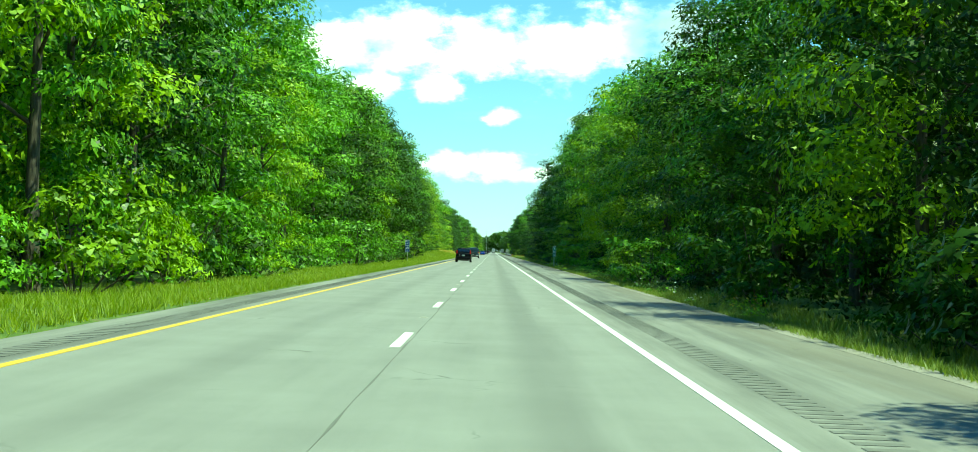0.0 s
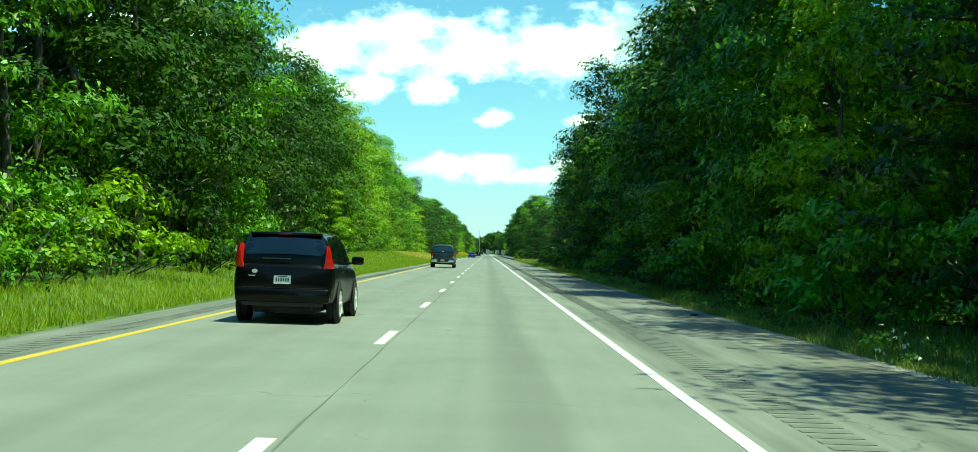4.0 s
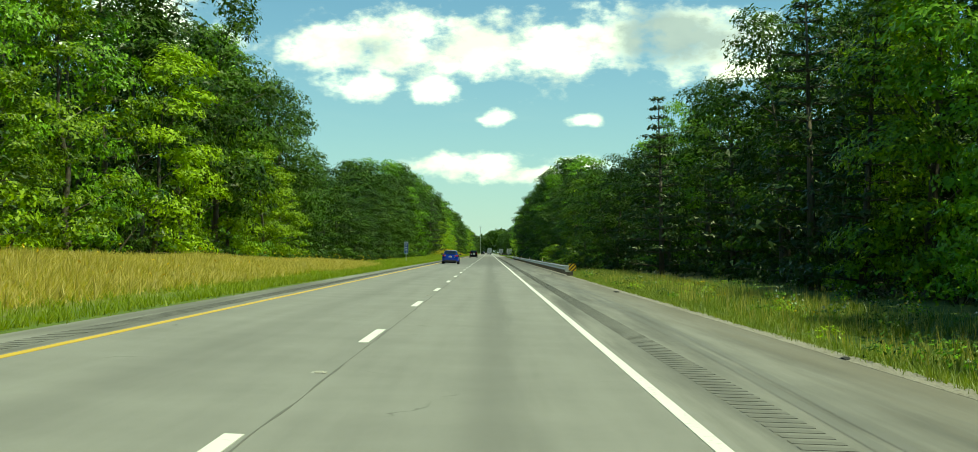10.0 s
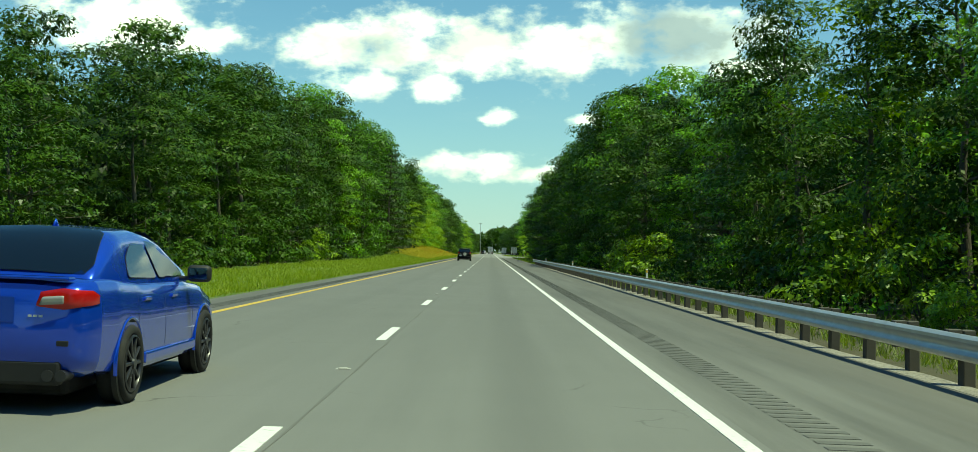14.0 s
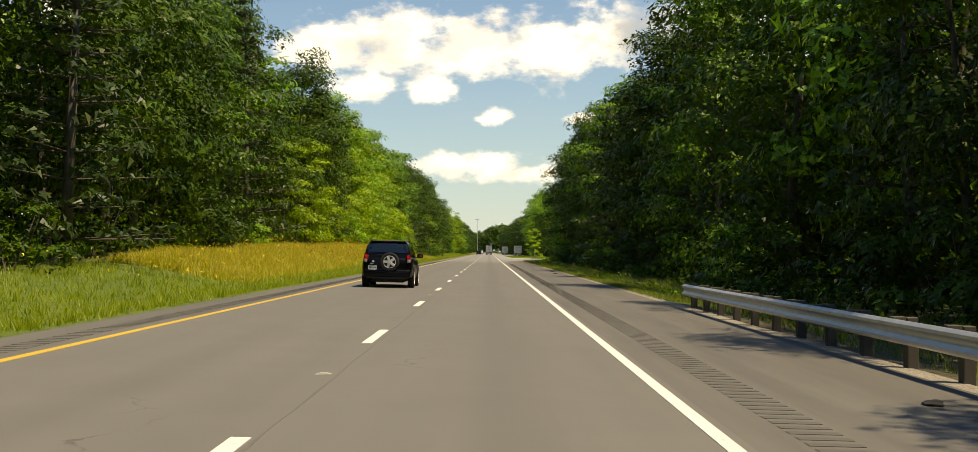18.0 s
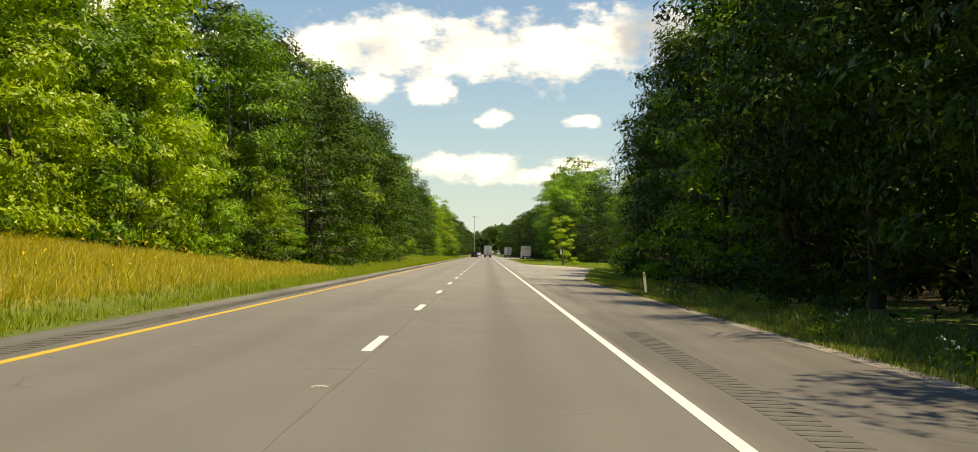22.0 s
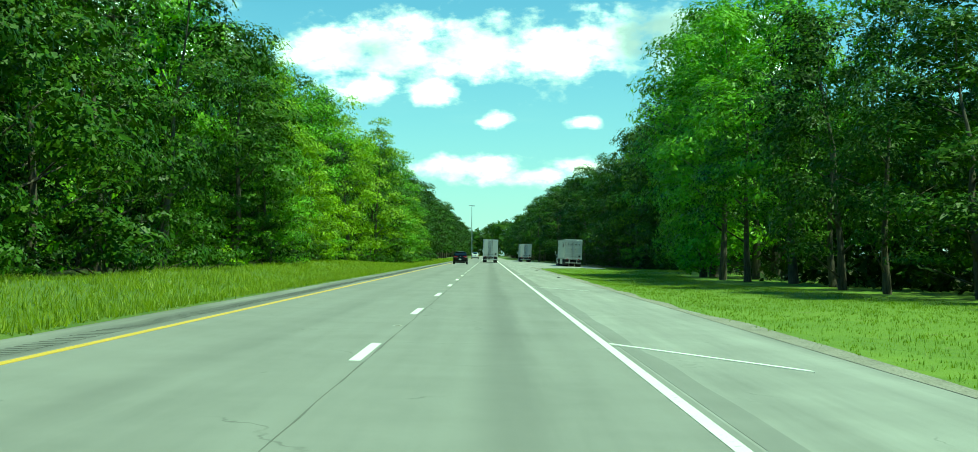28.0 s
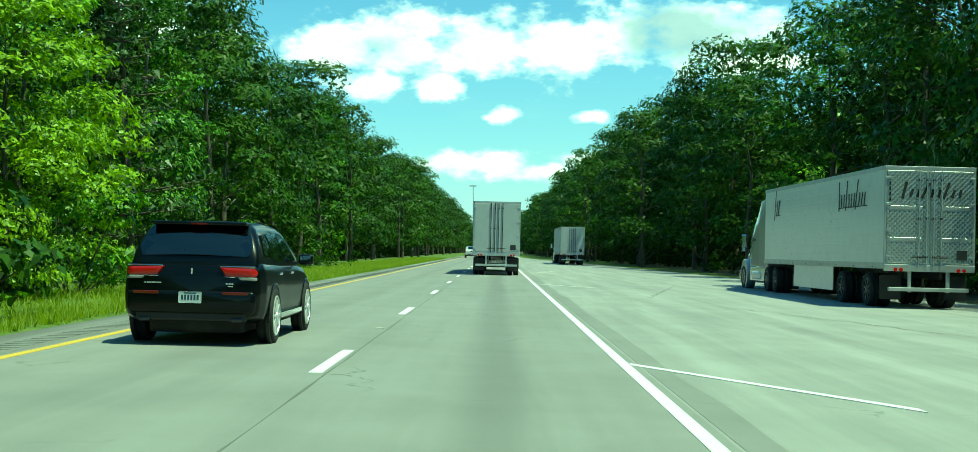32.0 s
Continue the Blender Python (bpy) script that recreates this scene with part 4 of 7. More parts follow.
def build_mile_sign(x, y, kind, lines, w, h, bottom, mat, label):
    """A narrow plate on a steel channel post; lines: words, size, height over the plate's foot."""
    z = land_z(x, y)
    sign = empty(kind, pose(x, y, z, 0, 0.6, 0))
    post = part("post", box_bm(0.06, 0.035, bottom + h - 0.1 + 0.3, (0, 0.03, (bottom + h - 0.1 - 0.3) / 2), 0.006), M["galv"], sign)
    for k in range(int(bottom / 0.3)):
        part("post_hole", box_bm(0.012, 0.004, 0.02, (0, 0.012, 0.35 + 0.3 * k)), M["sign_black"], post)
    plate = part("plate", box_bm(w, 0.006, h, (0, 0, bottom + h / 2), 0.002, 1), mat, sign)
    rim = bmesh.new()
    for sx in (-1, 1):
        box_bm(0.012, 0.004, h - 0.03, (sx * (w / 2 - 0.014), -0.005, bottom + h / 2), bm=rim)
    for sz in (0, 1):
        box_bm(w - 0.03, 0.004, 0.012, (0, -0.005, bottom + 0.014 + sz * (h - 0.028)), bm=rim)
    part("border", rim, M["sign_white"], plate)
    for words, size, up in lines:
        text_mesh("lettering", words, size, M["sign_white"], plate, (0, -0.006, bottom + up))
    for up in (0.12, h - 0.12):
        part("bolt", tube_bm(0.012, 0.012, 0.012, pose(0, -0.006, bottom + up, 90, 0, 0), 8), M["galv"], plate)
    tagged(sign, label, "road sign")


build_mile_sign(5.95, 126.0, "mile_marker", (("MILE", 0.105, 1.02), ("3", 0.36, 0.80), ("0", 0.36, 0.49), ("6", 0.36, 0.18)), 0.32, 1.12, 1.15, M["sign_green"], "green mile marker with white numbers on a steel post")
for sx, sy, last in ((-9.0, 124.0, "0"), (-8.6, 433.0, "2")):
    build_mile_sign(sx, sy, "reference_marker", (("EAST", 0.15, 1.13), ("40", 0.21, 0.90), ("MILE", 0.15, 0.64), ("306", 0.22, 0.40), (last, 0.22, 0.14)), 0.42, 1.26, 0.98, M["sign_blue"], "narrow blue route and mile sign on a post in the grass")


def build_stop_sign(x, y):
    z = land_z(x, y)
    sign = empty("road_sign", pose(x, y, z))
    part("post", box_bm(0.06, 0.04, 2.6, (0, 0.03, 1.0), 0.006), M["galv"], sign)
    plate = part("plate", box_bm(0.6, 0.006, 0.75, (0, 0, 2.0), 0.02, 2), M["sign_white"], sign)
    for k in range(3):
        part("lettering", box_bm(0.42, 0.004, 0.08, (0, -0.006, 2.2 - 0.2 * k)), M["sign_black"] if k else M["sign_red"], plate)
    tagged(sign, "small white sign on a post at the side road", "road sign")


build_stop_sign(12.2, 870.0)


def w_beam(length):
    """The W-shaped rail section, pressed from sheet, along y."""
    prof = [(0.0, -0.155), (-0.03, -0.15), (-0.08, -0.115), (-0.083, -0.075), (-0.03, -0.035), (-0.02, 0.0), (-0.03, 0.035), (-0.083, 0.075), (-0.08, 0.115), (-0.03, 0.15), (0.0, 0.155)]
    t = 0.004
    bm = bmesh.new()
    rings = []
    for y in (0.0, length):
        rings.append([bm.verts.new((x, y, z)) for x, z in prof] + [bm.verts.new((x + t, y, z)) for x, z in reversed(prof)])
    n = len(rings[0])
    for i in range(n):
        bm.faces.new((rings[0][i], rings[0][(i + 1) % n], rings[1][(i + 1) % n], rings[1][i]))
    bm.faces.new(rings[0])
    bm.faces.new(list(reversed(rings[1])))
    return bm


def build_guardrail():
    """W-beam on timber posts, with a boxed end and a striped marker at its start."""
    x, ya, yb = 5.44, 386.5, 583.0
    rail = empty("guardrail", pose(x, ya, road_z(5.3) - 0.13))
    panel = bolt = post = block = None
    n = int((yb - ya) / 3.81)
    for k in range(n):
        at = Vector((0, 0.4 + 3.81 * k, 0.62))
        if panel is None:
            panel = part("rail", w_beam(3.84), M["galv"], rail, "ribbed galvanised rail", True, 50)
            panel.location = at
        else:
            ob = new("rail", panel.data)
            ob.parent, ob.location = rail, at + Vector((-0.004 * (k % 2), 0, 0))
    for k in range(2 * n + 1):
        at = Vector((0.16, 0.45 + 1.905 * k, 0))
        if post is None:
            post = part("post", box_bm(0.15, 0.18, 1.5, (0.1, 0, 0.04), 0.012), M["post_wood"], rail, "weathered timber post")
            block = part("spacer_block", box_bm(0.17, 0.15, 0.36, (-0.07, 0, 0.62), 0.01), M["post_wood"], post)
            bolt = part("bolt", tube_bm(0.022, 0.016, 0.02, pose(-0.15, 0, 0.62, 0, 90, 0), 8), M["galv"], post)
            post.location = at
        else:
            ob = new("post", post.data)
            ob.parent, ob.location, ob.rotation_euler = rail, at, (0, random.uniform(-0.02, 0.02), random.uniform(-0.05, 0.05))
            for kid in (block, bolt):
                o = new(kid.name.split(".")[0], kid.data)
                o.parent = ob
    part("end_head", box_bm(0.14, 0.62, 0.36, (-0.01, 0.08, 0.62), 0.015), M["galv"], rail, "boxed steel end piece")
    part("impact_plate", box_bm(0.42, 0.05, 0.44, (0.03, -0.28, 0.60), 0.02), M["galv"], rail)
    part("strut", box_bm(0.06, 1.7, 0.06, (0.02, 0.75, 0.10), 0.008), M["galv"], rail)
    part("anchor_cable", tube_bm(0.012, 0.012, 1.25, pose(0.0, 0.45, 0.33, 62, 0, 0), 8), M["galv"], rail)
    part("end_post", box_bm(0.18, 0.2, 0.9, (0.05, -0.05, 0.0), 0.012), M["post_wood"], rail)
    tagged(rail, "galvanised W-beam guardrail on weathered timber posts", "guardrail")
    # marker
    mark = empty("hazard_marker", pose(x + 0.30, ya - 0.42, road_z(5.6) - 0.05))
    part("post", box_bm(0.09, 0.09, 1.0, (0, 0.06, 0.15), 0.01), M["post_wood"], mark)
    plate = part("plate", box_bm(0.5, 0.008, 0.5, (0, 0, 0.62), 0.01, 2), M["sign_yellow"], mark)
    for k in range(-2, 3):
        bm = bmesh.new()
        c = k * 0.25
        pts = [(-0.245, c - 0.245 - 0.06), (-0.245, c - 0.245 + 0.06), (0.245, c + 0.245 + 0.06), (0.245, c + 0.245 - 0.06)]
        poly = bm.faces.new([bm.verts.new((px, -0.007, 0.62 + pz)) for px, pz in pts])
        for nor, pt in (((0, 0, 1), (0, 0, 0.865)), ((0, 0, -1), (0, 0, 0.375))):
            bmesh.ops.bisect_plane(bm, geom=bm.verts[:] + bm.edges[:] + bm.faces[:], plane_co=pt, plane_no=nor, clear_outer=True)
        if bm.faces:
            part("stripe", bm, M["sign_black"], plate)
    tagged(mark, "yellow marker board with black diagonal stripes at the rail end", "road sign")
    # small reflector posts on the rail
    for yy in (430.0, 470.0, 510.0, 550.0):
        d = empty("delineator", pose(x + 0.2, yy, road_z(5.6) + 0.66))
        part("blade", box_bm(0.08, 0.012, 0.36, (0, 0, 0.14), 0.006), M["sign_white"], d)
        part("reflector", box_bm(0.06, 0.006, 0.10, (0, -0.010, 0.24)), M["sign_yellow"], d)
        tagged(d, "small white reflector blade on the guardrail post", "delineator", "delineators")


build_guardrail()


def build_edge_post(x, y):
    """A flexible roadside post that leans a little, with a reflector near its top."""
    z = land_z(x, y)
    post = empty("delineator", pose(x, y, z, 0, -6, 0))
    part("blade", box_bm(0.10, 0.02, 1.05, (0, 0, 0.42), 0.008), M["sign_white"], post)
    part("reflector", box_bm(0.07, 0.006, 0.16, (0, -0.013, 0.80)), M["sign_yellow"], post)
    tagged(post, "leaning white edge post with a yellow reflector in the verge", "delineator")


build_edge_post(6.6, 722.0)


def build_flat_marks():
    """Slanting white bars across the shoulder of the pull-off, and raised pavement markers between the lane dashes."""
    k = 0
    for y in (732.0, 767.0, 798.5, 830.0, 863.0, 899.5, 935.0, 971.2, 1007.2, 1043.2, 1079.8, 1116.4):
        x0, x1 = EDGE_R + 0.09, 4.95 if y < 840 else 4.25
        verts = []
        for z in (-0.004, 0.004):
            for x, yy in ((x0, y), (x1, y - 4.0), (x1, y - 3.72), (x0, y + 0.28)):
                verts.append((x, yy, road_z(x) + z))
        ob = link_mesh("shoulder_bar", verts, [(3, 2, 1, 0), (4, 5, 6, 7), (0, 1, 5, 4), (1, 2, 6, 5), (2, 3, 7, 6), (3, 0, 4, 7)], M["white_paint"])
        tagged(ob, "slanting white bar painted across the shoulder", "road marking", "bars across the shoulder", "structure")
    first = None
    for j in range(-2, 50):
        y = DASH0 + j * 2 * PERIOD + 3.05 + 4.6
        if first is None:
            bm = box_bm(0.17, 0.15, 0.006, (0, 0, 0.004), 0.002, 1)
            box_bm(0.10, 0.10, 0.02, (0, 0, 0.008), 0.006, 1, bm=bm)
            first = part("pavement_marker", bm, M["concrete"])
        else:
            first = new("pavement_marker", first.data)
        first.location = (DASH_X - 0.02, y, road_z(DASH_X))
        tagged(first, "small worn raised pavement marker on the lane line", "road marking", "raised pavement markers", "structure")


build_flat_marks()


def build_cracks():
    """Open cracks and tar-filled seams in the old pavement."""
    rng = np.random.default_rng(23)
    runs = [(2.9, 1033.0, 6.6, 1041.0, 0.02), (4.6, 1039.0, 9.0, 1032.0, 0.03), (6.3, 1062.0, 9.2, 1050.0, 0.03), (4.4, 1012.0, 5.3, 1030.0, 0.018), (5.6, 752.0, 9.6, 786.0, 0.07), (4.9, 744.0, 6.1, 762.0, 0.05),
            (3.4, 760.0, 5.2, 790.0, 0.02), (2.9, 958.0, 4.6, 966.0, 0.018), (3.2, 925.0, 4.9, 931.0, 0.016), (5.0, 1066.0, 8.5, 1084.0, 0.025), (6.0, 1090.0, 9.5, 1102.0, 0.03), (3.0, 1050.0, 6.5, 1054.0, 0.016), (7.0, 1046.0, 12.0, 1049.0, 0.025)]
    for k in range(26):
        y = float(rng.uniform(20, 1060))
        x = float(rng.choice((3.1, 3.6, 4.2, 4.8)))
        runs.append((x, y, x + float(rng.normal() * 0.8), y + float(rng.uniform(1.5, 6.0)), 0.008))
    for xa, ya, xb, yb, w in runs:
        n = max(8, int(abs(yb - ya) + abs(xb - xa)) * 3)
        verts = []
        for i in range(n + 1):
            f = i / n
            j = noise.noise(Vector((f * n * 0.35, xa, ya))) * 0.16 + noise.noise(Vector((f * n * 1.3, xa, ya + 5))) * 0.05
            x, y = xa + (xb - xa) * f + j, ya + (yb - ya) * f + j * 0.6
            ww = w * (0.35 + 0.9 * abs(noise.noise(Vector((f * n * 0.5, xb, yb))))) * min(1.0, 6 * f + 0.2, 6 * (1 - f) + 0.2)
            verts += [(x - ww, y, road_z(x - ww) + 0.003), (x + ww, y + ww * 0.4, road_z(x + ww) + 0.003)]
        ob = link_mesh("crack", verts, [(2 * i, 2 * i + 1, 2 * i + 3, 2 * i + 2) for i in range(n)], M["tar"])
        tagged(ob, "dark crack in the worn asphalt", "crack", "cracks in the pavement", "structure")


build_cracks()


def build_tyre_marks():
    """Faint dark tracks of tyres that have run on to the shoulder."""
    for ya, yb, x0, x1, x2 in ((588, 668, 2.5, 4.3, 3.0), (590, 672, 2.8, 4.6, 3.3), (296, 372, 2.4, 4.4, 3.2), (299, 374, 2.75, 4.7, 3.5), (60, 118, 3.0, 4.2, 3.4),):
        verts, n = [], 60
        for i in range(n + 1):
            f = i / n
            x = (1 - f) ** 2 * x0 + 2 * f * (1 - f) * x1 + f * f * x2
            w = 0.09 * min(1.0, 8 * f + 0.1, 8 * (1 - f) + 0.1) * (0.8 + 0.4 * noise.noise(Vector((f * 20, ya, 0))))
            y = ya + (yb - ya) * f
            verts += [(x - w, y, road_z(x - w) - 0.001), (x + w, y, road_z(x + w) - 0.001)]
        ob = link_mesh("tyre_mark", verts, [(2 * i, 2 * i + 1, 2 * i + 3, 2 * i + 2) for i in range(n)], M["tyre_film"])
        tagged(ob, "faint dark tyre mark curving over the shoulder", "tyre mark", "tyre marks on the shoulder", "structure")


build_tyre_marks()


def build_debris():
    rng = np.random.default_rng(31)
    for y in (103.5, 118.0, 152.0, 198.0, 226.0, 305.0, 322.0, 352.0, 391.0, 560.0, 632.0, 641.0, 655.0, 668.0, 705.0, 962.0, 1001.0):
        x = float(rng.uniform(4.4, 5.6))
        bm = bmesh.new()
        bmesh.ops.create_icosphere(bm, subdivisions=2, radius=1.0)
        for v in bm.verts:
            v.co *= 1 + 0.5 * noise.noise(v.co * 1.7 + Vector((y, 0, 0)))
        bmesh.ops.scale(bm, vec=(float(rng.uniform(0.08, 0.26)), float(rng.uniform(0.05, 0.12)), float(rng.uniform(0.015, 0.045))), verts=bm.verts)
        ob = part("tyre_scrap", bm, M["scrap"])
        ob.matrix_world = pose(x, y, road_z(x) + 0.012, 0, 0, float(rng.uniform(0, 180)))
        tagged(ob, "torn black tyre scrap lying on the shoulder", "debris", "scraps on the shoulder")


M["scrap"] = plain("scrap_rubber", (0.02, 0.02, 0.02), 0.9, 0.0, 0.3, 9.0)
build_debris()


# ---- grass ----
def blades(name, n, spots, tall, mat, label, seed, lean=1.0, width=0.02):
    """Tufts of pointed blades; spots gives x, y, z and a size for n tufts."""
    rng = np.random.default_rng(seed)
    x, y, z, s = spots(rng, n)
    per = 4
    x, y, z, s = (np.repeat(a, per) for a in (x, y, z, s))
    m = len(x)
    ang = rng.uniform(0, math.tau, m)
    px, py = x + rng.normal(size=m) * 0.06, y + rng.normal(size=m) * 0.06
    h = tall * s * rng.uniform(0.5, 1.2, m)
    w = width * (0.7 + rng.random(m)) * (1 + h)
    dx, dy = np.cos(ang), np.sin(ang)
    # each blade bends across its width, so that its face turns up
    tilt = lean * rng.uniform(-1.7, 1.7, m) * h
    tx, ty = -dy * tilt, dx * tilt
    v = np.stack([np.stack([px - dx * w, py - dy * w, z - 0.03], 1), np.stack([px + dx * w, py + dy * w, z - 0.03], 1), np.stack([px + tx, py + ty, z + h], 1)], 1).reshape(-1, 3)
    me = tri_mesh(name, v, mat)
    return tagged(new(name, me), label, "grass", kind="stuff")


def verge(side, inner, depth, ya=4.0, yb=1200.0, skip=None, power=1.6):
    def spots(rng, n):
        y = rng.uniform(ya, yb, n)
        if side > 0:
            base = np.maximum(SHOULDER_R + 0.3, np.interp(y, [a for a, _ in PAVED_R], [b for _, b in PAVED_R]) + 0.1) + inner
            far = np.interp(y, [a for a, _ in WOOD_R], [b for _, b in WOOD_R]) + 1.0
        else:
            base = np.full(n, -SHOULDER_L + 0.15) + inner
            far = np.interp(y, [a for a, _ in WOOD_L], [b for _, b in WOOD_L]) + 1.0
        x = side * (base + np.maximum(0.3, np.minimum(depth, far - base)) * rng.random(n) ** power)
        z = np.array([land_z(float(a), float(b)) for a, b in zip(x, y)])
        s = 0.55 + 0.75 * np.array([0.5 + 0.5 * noise.noise(Vector((float(a) * 0.5, float(b) * 0.35, 2.2))) for a, b in zip(x, y)])
        return x, y, z, s
    return spots


blades("grass_right", 46000, verge(1, 0.0, 4.0, yb=384.0), 0.16, M["weed"], "rough green roadside grass", 3, width=0.0075)
blades("grass_right", 20000, verge(1, 0.0, 4.0, 586.0, 745.0), 0.16, M["weed"], "rough green roadside grass", 13, width=0.0075)
blades("grass_behind_rail", 7000, verge(1, 0.5, 4.0, 384.0, 586.0, power=0.8), 0.13, M["weed"], "thin weeds in the dirt behind the guardrail", 14, width=0.0075)
blades("shaded_weeds_right", 26000, verge(1, 1.1, 4.5, 4.0, 745.0, power=0.9), 0.34, M["weed"], "tall green weeds in the shade before the woods", 15, width=0.010)
blades("lawn_right", 60000, verge(1, 0.0, 16.0, 745.0, 1060.0, power=0.8), 0.085, M["lawn"], "short mown green grass beside the pull-off", 9, width=0.009)
blades("grass_left", 135000, verge(-1, -0.1, 6.5, power=1.5), 0.22, M["blade"], "rough green grass on the median bank", 4, width=0.009)
blades("dry_grass_left", 30000, verge(-1, 1.3, 5.0, 286.0, 400.0, power=0.8), 0.40, M["hay"], "tall straw-coloured grass on the bank", 6, width=0.011)
blades("dry_grass_bank", 30000, verge(-1, 1.2, 5.0, 590.0, 740.0, power=0.8), 0.40, M["straw"], "tall dry yellow grass on the bank", 7, width=0.011)
blades("weeds_right", 9000, verge(1, 0.8, 6.0, 330.0, 410.0), 0.27, M["weed"], "tall green weeds in the verge", 8, width=0.007)


def build_flowers():
    rng = np.random.default_rng(12)
    for name, mat, n, ya, yb, label in (("yellow_flowers", M["flower_y"], 900, 580.0, 730.0, "yellow wild flowers in the tall grass"), ("orange_flowers", M["flower_o"], 380, 612.0, 690.0, "orange wild flowers in the tall grass"),
                                        ("verge_flowers", M["flower_y"], 260, 240.0, 430.0, "scattered yellow wild flowers in the verge")):
        y = rng.uniform(ya, yb, n)
        x = -(8.4 + 4.6 * rng.random(n))
        z = np.array([land_z(float(a), float(b)) for a, b in zip(x, y)]) + rng.uniform(0.25, 0.75, n)
        c = np.stack([x, y, z], 1)
        v = leaf_cloud(rng, c, np.full(n, 0.05), np.full(n, 2), 0.085, np.array([0, 0, -50.0]))
        tagged(new(name, tri_mesh(name, v, mat)), label, "flowers", kind="stuff")


build_flowers()


def weed_patches():
    """Clumps of broad-leaved weeds in the right-hand verge, some in yellow or white flower, with dry stalks between them."""
    rng = np.random.default_rng(33)
    spots = []
    for ya, yb, n in ((300.0, 384.0, 150), (586.0, 745.0, 130), (30.0, 300.0, 150)):
        y = rng.uniform(ya, yb, n)
        wood = np.interp(y, [a for a, _ in WOOD_R], [b for _, b in WOOD_R])
        x = SHOULDER_R + 0.55 + (wood - SHOULDER_R - 0.6) * rng.random(n)
        spots.append(np.stack([x, y], 1))
    spots = np.concatenate(spots)
    tall = rng.uniform(0.16, 0.5, len(spots))
    foot = np.array([land_z(float(a), float(b)) for a, b in spots])
    kind = rng.random(len(spots))
    for pick, mat, words in ((kind < 0.45, M["leaf_a"], "leafy green weeds in clumps in the verge"), (kind > 0.72, M["leaf_c"], "light green weeds in clumps in the verge"),
                             ((kind >= 0.45) & (kind <= 0.72), M["leaf_b"], "dark leafy weeds in clumps in the verge")):
        m = int(pick.sum())
        c = np.stack([spots[pick, 0], spots[pick, 1], foot[pick] + tall[pick] * 0.45], 1)
        v = leaf_cloud(rng, c, tall[pick] * 1.1, np.full(m, 90), 0.075, np.array([0.0, 500.0, -300.0]))
        tagged(new("weed_clumps", tri_mesh("weed_clumps", v, mat)), words, "weeds", kind="stuff")
    for pick, name, mat, words in ((kind > 0.86, "goldenrod", M["flower_y"], "yellow flower heads on the weeds in the verge"), (kind < 0.14, "white_flowers", M["flower_w"], "white umbels on the weeds in the verge")):
        c = np.repeat(np.stack([spots[pick, 0], spots[pick, 1], foot[pick] + tall[pick] * 1.1], 1), 7, axis=0)
        c += rng.normal(size=c.shape) * np.array([0.22, 0.22, 0.10])
        v = leaf_cloud(rng, c, np.full(len(c), 0.035), np.full(len(c), 4), 0.05, np.array([0.0, 0.0, -50.0]))
        tagged(new(name, tri_mesh(name, v, mat)), words, "flowers", kind="stuff")


weed_patches()
blades("dry_stalks", 1500, verge(1, 0.5, 5.0, 300.0, 384.0, power=0.9), 0.62, M["hay"], "dry stalks standing among the weeds", 21, lean=0.25, width=0.0035)


